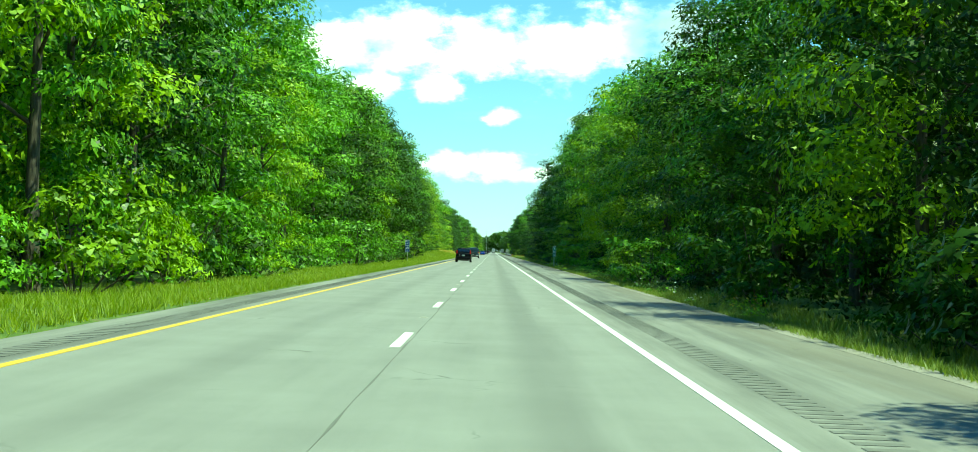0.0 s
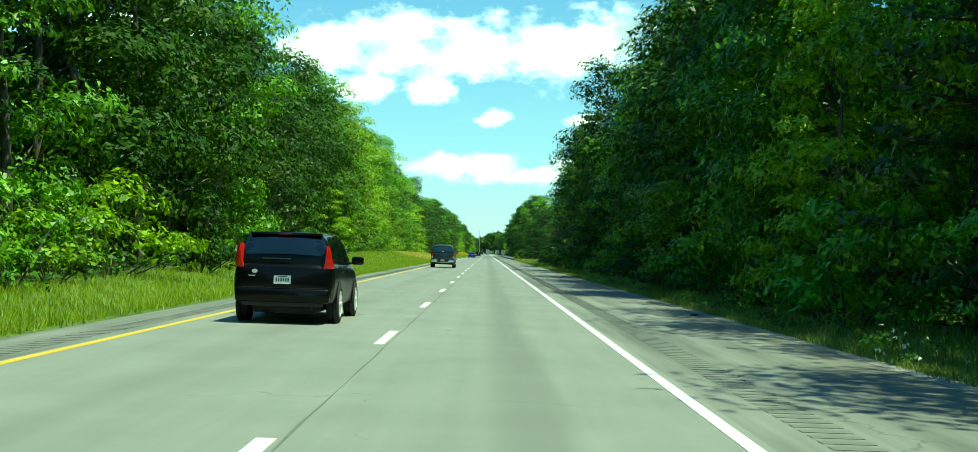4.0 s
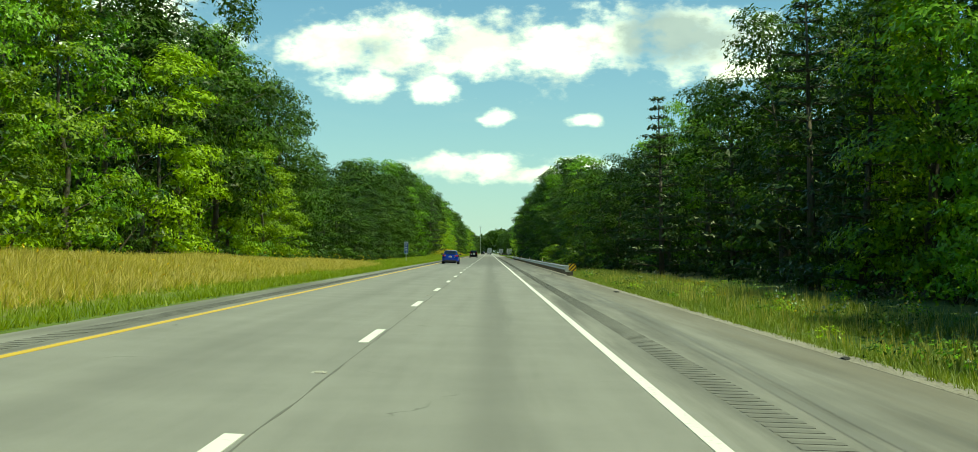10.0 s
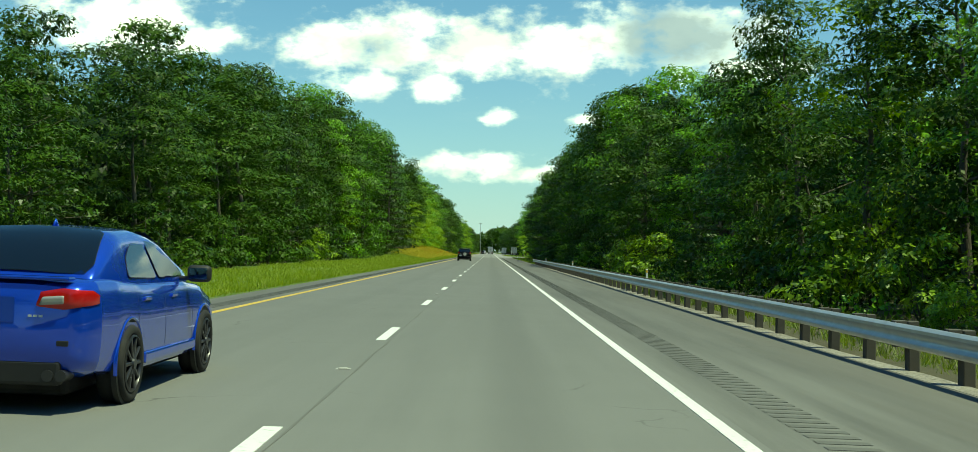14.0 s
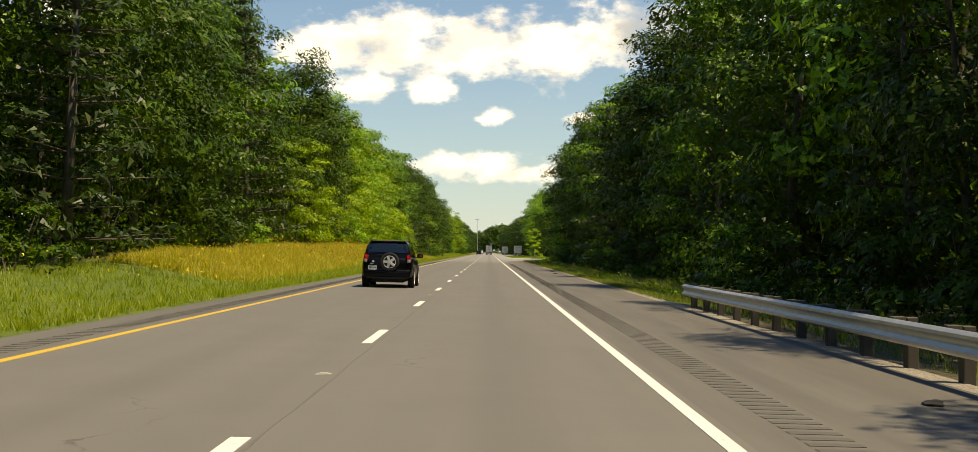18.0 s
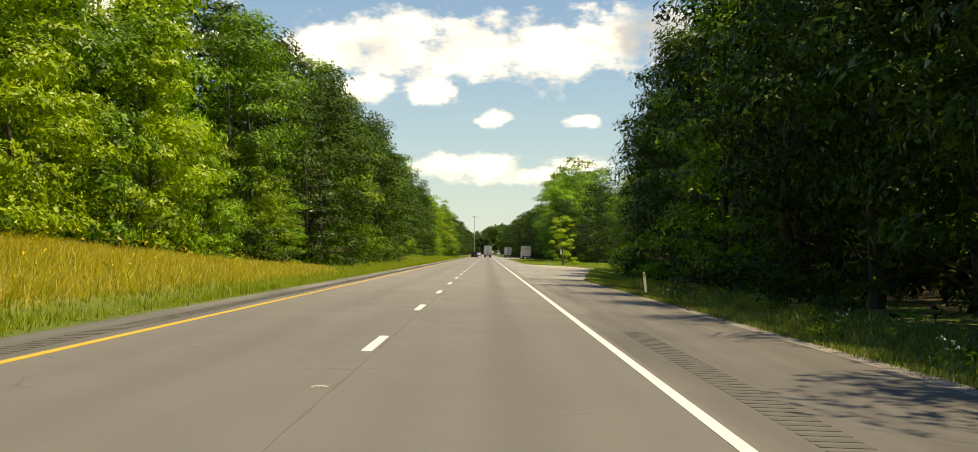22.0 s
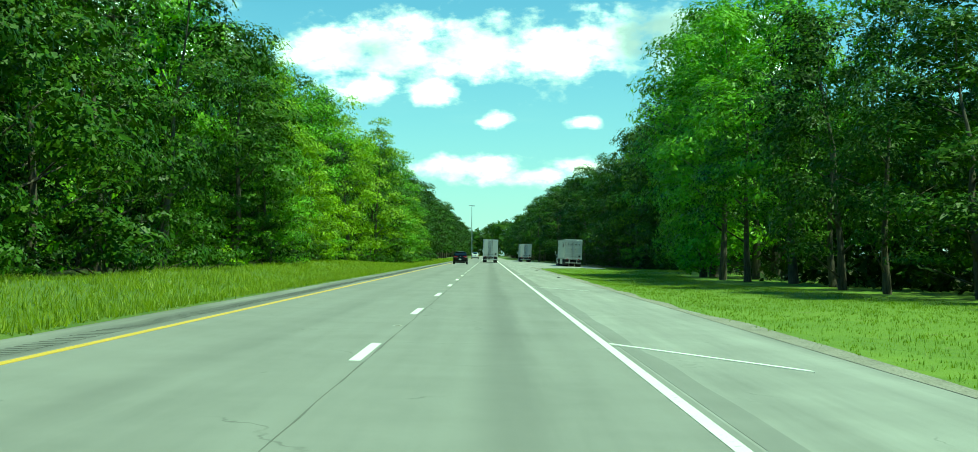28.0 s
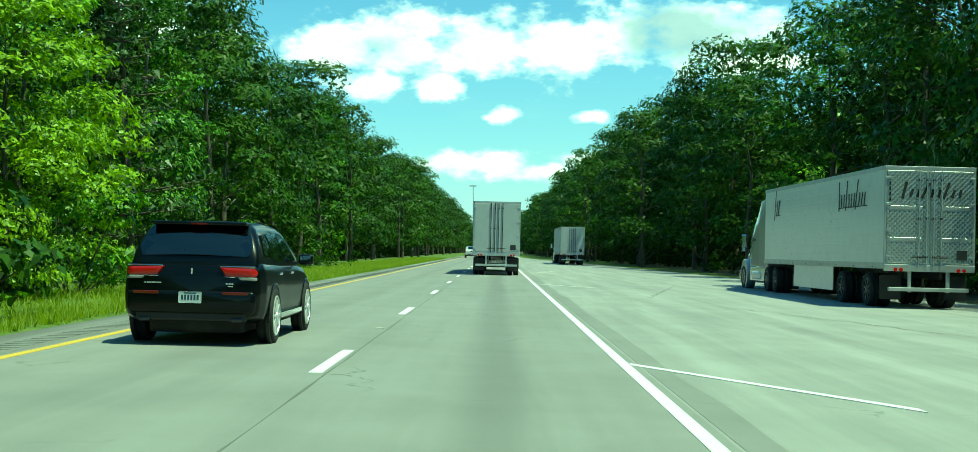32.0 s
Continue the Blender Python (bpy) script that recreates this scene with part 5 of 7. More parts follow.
# ---- far things ----
def build_far():
    rng = np.random.default_rng(91)
    n = 9000
    x = rng.uniform(-260, 260, n)
    ridge = 24 + 8 * np.sin(x * 0.021 + 1.0) + 4 * np.sin(x * 0.09)
    z = ridge * rng.random(n) ** 0.8
    y = 2150 + rng.uniform(0, 60, n) + np.abs(x) * 0.2
    v = leaf_cloud(rng, np.stack([x, y, z], 1), np.full(n, 1.0), np.full(n, 1), 8.0, np.array([0.0, 3000.0, 0.0]))
    tagged(new("far_woods", tri_mesh("far_woods", v, M["leaf_b"])), "dark wooded hill across the end of the road", "woods", kind="stuff")
    mast = empty("light_mast", pose(-8.6, 1500.0, land_z(-8.6, 1500.0)))
    part("base", tube_bm(0.5, 0.4, 1.2, pose(0, 0, 0.3), 12), M["concrete"], mast)
    part("pole", tube_bm(0.32, 0.13, 26.0, pose(0, 0, 13.0), 12), M["galv"], mast)
    ring = part("lamp_ring", tube_bm(0.8, 0.8, 0.25, pose(0, 0, 26.0), 14), M["galv"], mast)
    for k in range(6):
        a = k * math.tau / 6
        part("lamp_head", box_bm(0.7, 0.5, 0.35, (1.2 * math.cos(a), 1.2 * math.sin(a), 25.9), 0.08), M["galv"], ring)
    tagged(mast, "tall steel light mast above the trees", "light mast")
    tower = empty("radio_tower", pose(58.0, 640.0, land_z(58.0, 640.0)))
    for k in range(3):
        a = k * math.tau / 3
        bm = bmesh.new()
        limb(bm, (1.1 * math.cos(a), 1.1 * math.sin(a), -0.3), (0.35 * math.cos(a), 0.35 * math.sin(a), 38.0), 0.09, 0.06, 6)
        part("leg", bm, M["galv"], tower)
    for k in range(19):
        z0, r0, r1 = 2.0 * k, 1.1 - 0.0395 * k, 1.1 - 0.0395 * (k + 1)
        for j in range(3):
            a, b = j * math.tau / 3, (j + 1) * math.tau / 3
            bm = bmesh.new()
            limb(bm, (r0 * math.cos(a), r0 * math.sin(a), z0), (r1 * math.cos(b), r1 * math.sin(b), z0 + 2.0), 0.03, 0.03, 4)
            part("brace", bm, M["galv"], tower)
    for k in range(3):
        a = k * math.tau / 3 + 0.5
        part("antenna", box_bm(0.3, 0.2, 1.8, (1.1 * math.cos(a), 1.1 * math.sin(a), 37.0), 0.04), M["sign_white"], tower)
    tagged(tower, "lattice radio tower behind the woods", "radio tower")


build_far()


# ---- vehicles ----
def car_paint(name, color, flake=0.35, coat=1.0, rough=0.32, gloss=0.25):
    m, g, b = material(name)
    at = local(g)
    n = g.noise(at, 3.0, 4.0)
    dust = g.math("MULTIPLY", g.step(g.noise(at, 1.1, 6.0), 0.5, 0.8), 0.02)
    col = g.mix(n, tuple(c * 0.85 for c in color), tuple(min(1, c * 1.15) for c in color))
    g.put(b.inputs["Base Color"], g.mix(dust, col, (0.2, 0.19, 0.17)))
    b.inputs["Metallic"].default_value = flake
    g.put(b.inputs["Roughness"], g.math("ADD", rough, g.math("MULTIPLY", dust, 1.2)))
    b.inputs["Coat Weight"].default_value = coat
    b.inputs["Coat Roughness"].default_value = 0.02
    b.inputs["Coat IOR"].default_value = 1.55
    b.inputs["Specular IOR Level"].default_value = gloss
    return m


def tinted_glass():
    m, g, b = material("tinted_glass")
    b.inputs["Base Color"].default_value = (0.14, 0.18, 0.18, 1)
    b.inputs["Transmission Weight"].default_value = 1.0
    b.inputs["IOR"].default_value = 1.8
    g.put(b.inputs["Roughness"], g.math("MULTIPLY", g.noise(local(g), 4.0, 4.0), 0.05))
    return m


M.update({
    "paint_slate": car_paint("slate_blue_paint", (0.018, 0.034, 0.041), 0.2, 0.6),
    "paint_blue": car_paint("bright_blue_paint", (0.003, 0.050, 0.50), 0.4, 1.0, 0.24),
    "paint_black": car_paint("black_paint", (0.002, 0.002, 0.0025), 0.0, 0.2, gloss=0.1),
    "paint_ink": car_paint("blue_black_paint", (0.002, 0.0032, 0.0036), 0.0, 0.24, gloss=0.1),
    "paint_white": car_paint("white_paint", (0.75, 0.75, 0.73), 0.0),
    "paint_grey": car_paint("silver_paint", (0.35, 0.36, 0.37), 0.6),
    "glass": tinted_glass(),
    # black for seams, and for shade behind windows and in wheel wells
    "seam_and_shade": plain("dark_cabin", (0.012, 0.013, 0.014), 0.6),
    "plastic": plain("black_plastic", (0.012, 0.012, 0.012), 0.6, 0.0, 0.25, 8.0, dust=0.04),
    "rubber": plain("tyre_rubber", (0.011, 0.011, 0.011), 0.85, 0.0, 0.3, 9.0, dust=0.04),
    "chrome": plain("chrome", (0.75, 0.76, 0.76), 0.12, 1.0, 0.04),
    "alloy": plain("alloy", (0.66, 0.67, 0.67), 0.32, 0.5, 0.06),
    "dark_alloy": plain("dark_alloy", (0.06, 0.06, 0.065), 0.35, 0.7, 0.1),
    "red_lens": plain("red_lens", (0.40, 0.005, 0.007), 0.18, 0.0, 0.12, 9.0, coat=0.15),
    "dark_red_lens": plain("dark_red_lens", (0.10, 0.004, 0.005), 0.12, 0.0, 0.12, 9.0, coat=0.6),
    "clear_lens": plain("clear_lens", (0.30, 0.30, 0.29), 0.12, 0.2, 0.15, 9.0, coat=0.6),
    "plate": plain("plate_face", (0.62, 0.66, 0.64), 0.4, 0.0, 0.05),
    "plate_ink": plain("plate_ink", (0.02, 0.05, 0.09), 0.5),
    "trailer_white": plain("trailer_skin", (0.66, 0.68, 0.68), 0.38, 0.1, 0.06, 1.5, dust=0.18),
    "trailer_sheet": plain("bright_trailer_sheet", (0.80, 0.82, 0.82), 0.30, 0.5, 0.05, 1.5, dust=0.10),
    "trailer_grey": plain("trailer_door_skin", (0.42, 0.45, 0.45), 0.5, 0.1, 0.10, 1.2, dust=0.3),
    "steel_dark": plain("chassis_steel", (0.018, 0.018, 0.018), 0.7, 0.2, 0.3, 5.0, dust=0.08),
    "mirror": plain("mirror_face", (0.16, 0.18, 0.19), 0.06, 1.0, 0.04),
    "ink": plain("black_lettering", (0.02, 0.02, 0.02), 0.5),
})


def quilted_steel():
    """Polished steel door skin with a pressed diamond quilt."""
    m, g, b = material("quilted_steel")
    at = local(g)
    turned = g.add("ShaderNodeMapping", Vector=at, Rotation=(0, radians(45), 0)).outputs[0]
    ch = g.add("ShaderNodeSeparateXYZ", Vector=turned)
    a = g.math("ABSOLUTE", g.math("SINE", g.math("MULTIPLY", ch.outputs[0], 32.0)))
    c = g.math("ABSOLUTE", g.math("SINE", g.math("MULTIPLY", ch.outputs[2], 32.0)))
    b.inputs["Base Color"].default_value = (0.45, 0.47, 0.45, 1)
    b.inputs["Metallic"].default_value = 0.9
    b.inputs["Roughness"].default_value = 0.36
    bump(g, b, g.math("MULTIPLY", a, c), 0.55, 0.02)
    return m


M["quilt"] = quilted_steel()


def loft(stations, profile):
    """A closed shell from half profiles [(x, z), ...] at stations along y, mirrored in x."""
    bm = bmesh.new()
    rings = []
    for st in stations:
        half = profile(*st[1:])
        ring = [bm.verts.new((x, st[0], z)) for x, z in half] + [bm.verts.new((-x, st[0], z)) for x, z in reversed(half[1:-1])]
        rings.append(ring)
    n = len(rings[0])
    for a, b in zip(rings, rings[1:]):
        for i in range(n):
            bm.faces.new((a[i], a[(i + 1) % n], b[(i + 1) % n], b[i]))
    bm.faces.new(rings[0])
    bm.faces.new(list(reversed(rings[-1])))
    return bm


def dense(stations, n=36):
    """More stations, eased between the given ones."""
    ys = np.array([s[0] for s in stations])
    cols = np.array([s[1:] for s in stations])
    t = np.sort(np.unique(np.concatenate([np.linspace(ys[0], ys[-1], n), ys])))
    return [(float(y), *[float(np.interp(y, ys, cols[:, k])) for k in range(cols.shape[1])]) for y in t]


def lower_profile(zb, zt, hw):
    d = zt - zb
    return [(0, zb), (hw * 0.82, zb), (hw * 0.955, zb + 0.05), (hw * 0.985, zb + 0.18 * d), (hw * 0.998, zb + 0.36 * d), (hw * 1.0, zb + 0.52 * d), (hw * 0.993, zb + 0.68 * d),
            (hw * 0.976, zb + 0.84 * d), (hw * 0.94, zt - 0.03), (hw * 0.90, zt), (hw * 0.5, zt + 0.015), (0, zt + 0.02)]


def cabin_profile(zb, zt, wb, wt):
    """Half section of a cabin: leaning sides, a round shoulder and a crowned roof."""
    d = zt - zb
    drop, inward = min(0.17, d * 0.45), min(0.20, wt * 0.3)
    xs = wb + (wt - wb) * (1 - drop / max(d, 0.01))
    pts = [(0, zb - 0.05), (wb, zb - 0.05), (wb, zb)]
    for k in range(6):
        a = k * math.pi / 10
        pts.append((xs - inward * (1 - math.cos(a)), zt - drop * (1 - math.sin(a))))
    return pts + [((xs - inward) * 0.55, zt + 0.012), (0, zt + 0.02)]


def slab(pts, normal, thick):
    """A thin rounded panel over a ring of points."""
    bm = bmesh.new()
    nrm = Vector(normal) * thick
    a = [bm.verts.new(p) for p in pts]
    b = [bm.verts.new(Vector(p) - nrm) for p in pts]
    bm.faces.new(a)
    bm.faces.new(list(reversed(b)))
    n = len(pts)
    for i in range(n):
        bm.faces.new((a[i], b[i], b[(i + 1) % n], a[(i + 1) % n]))
    return bm


def round_ring(pts, r=0.04, k=3):
    """Cut the corners of a flat ring round."""
    out = []
    n = len(pts)
    for i in range(n):
        p, a, b = Vector(pts[i]), Vector(pts[i - 1]), Vector(pts[(i + 1) % n])
        ra, rb = min(r, (a - p).length * 0.45), min(r, (b - p).length * 0.45)
        s, e = p + (a - p).normalized() * ra, p + (b - p).normalized() * rb
        for j in range(k + 1):
            t = j / k
            out.append((s * (1 - t) * (1 - t) + p * 2 * t * (1 - t) + e * t * t))
    return out


def build_wheel(car, x, y, r, width, rim_mat, spokes, name="wheel", ratio=0.665):
    """Tyre with tread shoulders, a dished rim with spokes, hub and brake disc."""
    s = 1 if x > 0 else -1
    bm = bmesh.new()
    wall = ratio + 0.45 * (1 - ratio)
    prof = [(r * (ratio - 0.005), -0.42), (r * wall, -0.5), (r * 0.95, -0.47), (r * 0.995, -0.36), (r, -0.12), (r * 0.988, -0.1), (r * 0.988, 0.1), (r, 0.12), (r * 0.995, 0.36), (r * 0.95, 0.47), (r * wall, 0.5), (r * (ratio - 0.005), 0.42)]
    n = 36
    rings = [[bm.verts.new((w * width, q * math.cos(k * math.tau / n), q * math.sin(k * math.tau / n))) for q, w in prof] for k in range(n)]
    for k in range(n):
        a, b = rings[k], rings[(k + 1) % n]
        for i in range(len(prof)):
            j = (i + 1) % len(prof)
            bm.faces.new((a[i], a[j], b[j], b[i]))
    tyre = part(name, bm, M["rubber"], car, smooth=True, angle=50)
    tyre.location = (x, y, r)
    bm = bmesh.new()
    rr = r * ratio
    face = s * width * 0.42
    turn = Matrix.Rotation(radians(90), 4, "Y")
    for x0, r0, r1, d in ((-0.02 * s, rr, rr * 0.94, width * 0.5),):
        tube_bm(r0 * 0.99, r0 * 0.99, d, Matrix.Translation((x0, 0, 0)) @ turn, 36, bm=bm)
    backing = part("brake", bm, M["steel_dark"], tyre)
    bm = bmesh.new()
    lip = [(rr, face + 0.012 * s), (rr * 0.93, face + 0.02 * s), (rr * 0.90, face), (rr * 0.90, face - 0.03 * s), (rr, face - 0.03 * s)]
    rings = [[bm.verts.new((w, q * math.cos(k * math.tau / n), q * math.sin(k * math.tau / n))) for q, w in lip] for k in range(n)]
    for k in range(n):
        a, b = rings[k], rings[(k + 1) % n]
        for i in range(len(lip)):
            j = (i + 1) % len(lip)
            bm.faces.new((a[i], a[j], b[j], b[i]))
    for k in range(spokes):
        ang = k * math.tau / spokes + 0.3
        wide = rr * (2.0 / spokes if spokes < 8 else 1.35 / spokes)
        piece = box_bm(0.03, wide, rr * 0.84, (face + 0.0 * s, 0, rr * 0.53), 0.008, 1)
        bmesh.ops.rotate(piece, verts=piece.verts, cent=(0, 0, 0), matrix=Matrix.Rotation(ang, 3, "X"))
        tmp = bpy.data.meshes.new("tmp")
        piece.to_mesh(tmp)
        piece.free()
        bm.from_mesh(tmp)
        bpy.data.meshes.remove(tmp)
    tube_bm(rr * 0.24, rr * 0.19, 0.05, Matrix.Translation((face + 0.005 * s, 0, 0)) @ (turn if s > 0 else Matrix.Rotation(radians(-90), 4, "Y")), 18, bm=bm)
    part("rim", bm, rim_mat, tyre, smooth=True, angle=35)
    return tyre


def build_car(kind, c, m, label, category):
    """A road car from its sizes: lower body, cabin, windows, doors, lights, wheels and trim."""
    car = empty(kind, m)
    L, hw = c["length"], c["width"] / 2
    paint = c["paint"]
    body = part("body", loft(dense(c["body"]), lower_profile), paint, car, smooth=True, angle=48)
    cab = c["cabin"]
    zb, zt, wb, wt = c["belt"], c["roof"], hw * c.get("tuck", 0.90), hw * c.get("inset", 0.72)
    y0, y1, y2, y3 = cab
    tail = c.get("tail", 0.97)
    st = [(y0, zb + 0.01, wb * tail, wb * tail * 0.96)]
    for k in range(1, 5):
        f = k / 5
        st.append((y0 + (y1 - y0) * f, zb + (zt - zb) * math.sin(f * math.pi / 2) ** c.get("round", 1.05), wb * (tail + (1 - tail) * min(1.0, f * 1.2)), (wb + (wt - wb) * f) * (tail + (1 - tail) * min(1.0, f * 1.2))))
    st += [(y1, zt - 0.01, wb, wt), (y1 + (y2 - y1) * 0.5, zt + 0.015, wb, wt), (y2, zt - 0.02, wb, wt)]
    for k in range(1, 5):
        f = k / 5
        st.append((y2 + (y3 - y2) * f, zt - (zt - zb) * f ** 1.25, wb, wt + (wb - wt) * f))
    st.append((y3, zb + 0.01, wb * 0.95, wb * 0.9))
    part("cabin", loft([(s[0], zb, s[1], s[2], s[3]) for s in st], cabin_profile), paint, car, smooth=True, angle=60)

    def side_x(z, lift=0.0):
        return wb + (wt - wb) * min(1.0, max(0.0, (z - zb) / (zt - zb))) + lift

    # side windows: tinted glass over a dark sheet in place of the unlit cabin
    nside = Vector((zt - zb, 0, wb - wt)).normalized()
    for sx in (-1, 1):
        for pts in c["windows"]:
            for name, lift, mat in (("side_window", 0.016, M["glass"]), ("window_lining", 0.010, M["seam_and_shade"])):
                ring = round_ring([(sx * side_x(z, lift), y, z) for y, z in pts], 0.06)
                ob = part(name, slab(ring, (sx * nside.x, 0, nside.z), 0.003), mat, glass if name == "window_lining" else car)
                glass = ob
    # rear window, over the same dark sheet for the cabin's shade
    (ra, rb), half0, half1 = c["rear_glass"], c["rear_w"][0], c["rear_w"][1]

    def rear_point(f, lift):
        y = y0 + (y1 - y0) * f
        z = zb + (zt - zb) * math.sin(f * math.pi / 2) ** c.get("round", 1.05)
        return y - lift * 0.9, z + lift * 0.45

    for name, lift, mat in (("rear_window", 0.022, M["glass"]), ("window_lining", 0.014, M["seam_and_shade"])):
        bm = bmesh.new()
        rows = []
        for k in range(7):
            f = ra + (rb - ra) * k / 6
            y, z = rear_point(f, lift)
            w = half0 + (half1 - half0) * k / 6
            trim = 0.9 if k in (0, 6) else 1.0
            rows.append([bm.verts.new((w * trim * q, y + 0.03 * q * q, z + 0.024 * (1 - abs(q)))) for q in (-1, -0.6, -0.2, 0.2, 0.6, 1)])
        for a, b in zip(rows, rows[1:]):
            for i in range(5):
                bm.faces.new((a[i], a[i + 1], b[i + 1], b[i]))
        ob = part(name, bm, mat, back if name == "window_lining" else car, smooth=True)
        back = ob
    # windscreen, one dark sheet in place of glass and unlit cabin
    bm = bmesh.new()
    rows = []
    for k in range(5):
        f = 0.1 + 0.72 * k / 4
        y, z = y2 + (y3 - y2) * f, zt - (zt - zb) * f ** 1.25 + 0.02
        w = wt * 0.9 + (wb - wt) * f
        rows.append([bm.verts.new((w * q, y + 0.02, z)) for q in (-1, -0.5, 0, 0.5, 1)])
    for a, b in zip(rows, rows[1:]):
        for i in range(4):
            bm.faces.new((a[i], a[i + 1], b[i + 1], b[i]))
    part("windscreen", bm, M["seam_and_shade"], car, smooth=True)
    # wheels, arches; a flat dark disc stands in for each shaded wheel well
    r = c["wheel"]
    for y in c["axles"]:
        for sx in (-1, 1):
            x = sx * (hw - 0.115)
            bm = tube_bm(r * 1.13, r * 1.13, 0.044, Matrix.Translation((sx * (hw - 0.024), y, r * 1.03)) @ Matrix.Rotation(radians(90), 4, "Y"), 40)
            part("wheel_arch", bm, M["plastic"] if c.get("clad") else M["seam_and_shade"], car)
            build_wheel(car, sx * (hw - 0.080), y, r, 0.235, c["rim"], c["spokes"], ratio=c.get("rim_ratio", 0.68))
            ring = bmesh.new()
            n = 18
            prof = [(r * 1.10, -0.01), (r * 1.12, 0.009), (r * 1.17, 0.008), (r * 1.18, -0.02)]
            rows = []
            for k in range(n + 1):
                a = radians(-12) + k * radians(204) / n
                rows.append([ring.verts.new((sx * (hw + w), y + q * math.cos(a), r * 1.03 + q * math.sin(a))) for q, w in prof])
            for a, b in zip(rows, rows[1:]):
                for i in range(3):
                    ring.faces.new((a[i], a[i + 1], b[i + 1], b[i]))
            part("arch_lip", ring, M["plastic"] if c.get("clad") else paint, car, smooth=True)
    # floor pan and running gear under the body
    low = min(st[1] for st in c["body"])
    part("underbody", box_bm(2 * hw - 0.62, L - 0.7, 0.30, (0, L / 2, low + 0.06), 0.05, 2), M["steel_dark"], car)
    for y in c["axles"]:
        part("axle_beam", tube_bm(0.06, 0.06, 2 * hw - 0.4, pose(0, y, r * 0.86, 0, 90, 0), 10), M["steel_dark"], car)
    # door seams and handles
    for sx in (-1, 1):
        for y in c["seams"]:
            at = [float(np.interp(y, [s[0] for s in c["body"]], [s[k] for s in c["body"]])) for k in (1, 2, 3)]
            line = lower_profile(*at)[3:10]
            seam = [(sx * (px + 0.0015), y + e, pz) for px, pz in line for e in (-0.004, 0.004)]
            bm = bmesh.new()
            vs = [bm.verts.new(p) for p in seam]
            for k in range(len(line) - 1):
                bm.faces.new((vs[2 * k], vs[2 * k + 1], vs[2 * k + 3], vs[2 * k + 2]))
            part("door_seam", bm, M["seam_and_shade"], body)
        for y in c["handles"]:
            part("door_handle", box_bm(0.035, 0.20, 0.035, (sx * (hw * 0.978), y, c["belt"] - 0.13), 0.012), c.get("handle_mat", paint), car)
        if c.get("sill"):
            part("sill", box_bm(0.06, c["axles"][1] - c["axles"][0] - 2.5 * r, 0.10, (sx * (hw - 0.01), (c["axles"][0] + c["axles"][1]) / 2, c["body"][2][1] + 0.06), 0.02), c["sill"], car)
        # mirrors
        ym = y3 - 0.42 * (y3 - y2)
        mirror = part("mirror", box_bm(0.24, 0.12, 0.17 * c.get("mirror", 1.0), (sx * (hw + 0.10), ym, zb + 0.07), 0.05, 3), c.get("mirror_mat", paint), car, smooth=True)
        part("mirror_glass", box_bm(0.18, 0.006, 0.11 * c.get("mirror", 1.0), (sx * (hw + 0.10), ym - 0.063, zb + 0.07), 0.002, 1), M["mirror"], mirror)
        part("mirror_foot", box_bm(0.14, 0.05, 0.04, (sx * (hw - 0.05), ym, zb + 0.02), 0.015), M["plastic"], mirror)
    # plate with plain bars
    px, pz, py = c["plate"]
    plate = part("number_plate", box_bm(0.305, 0.008, 0.153, (px, py, pz), 0.012, 2), M["plate"], car)
    for k in range(6):
        part("plate_bar", box_bm(0.026, 0.003, 0.066, (px - 0.105 + k * 0.042, py - 0.005, pz)), M["plate_ink"], plate)
    part("plate_bar", box_bm(0.16, 0.003, 0.014, (px, py - 0.005, pz + 0.057)), M["plate_ink"], plate)
    return tagged(car, label, category)


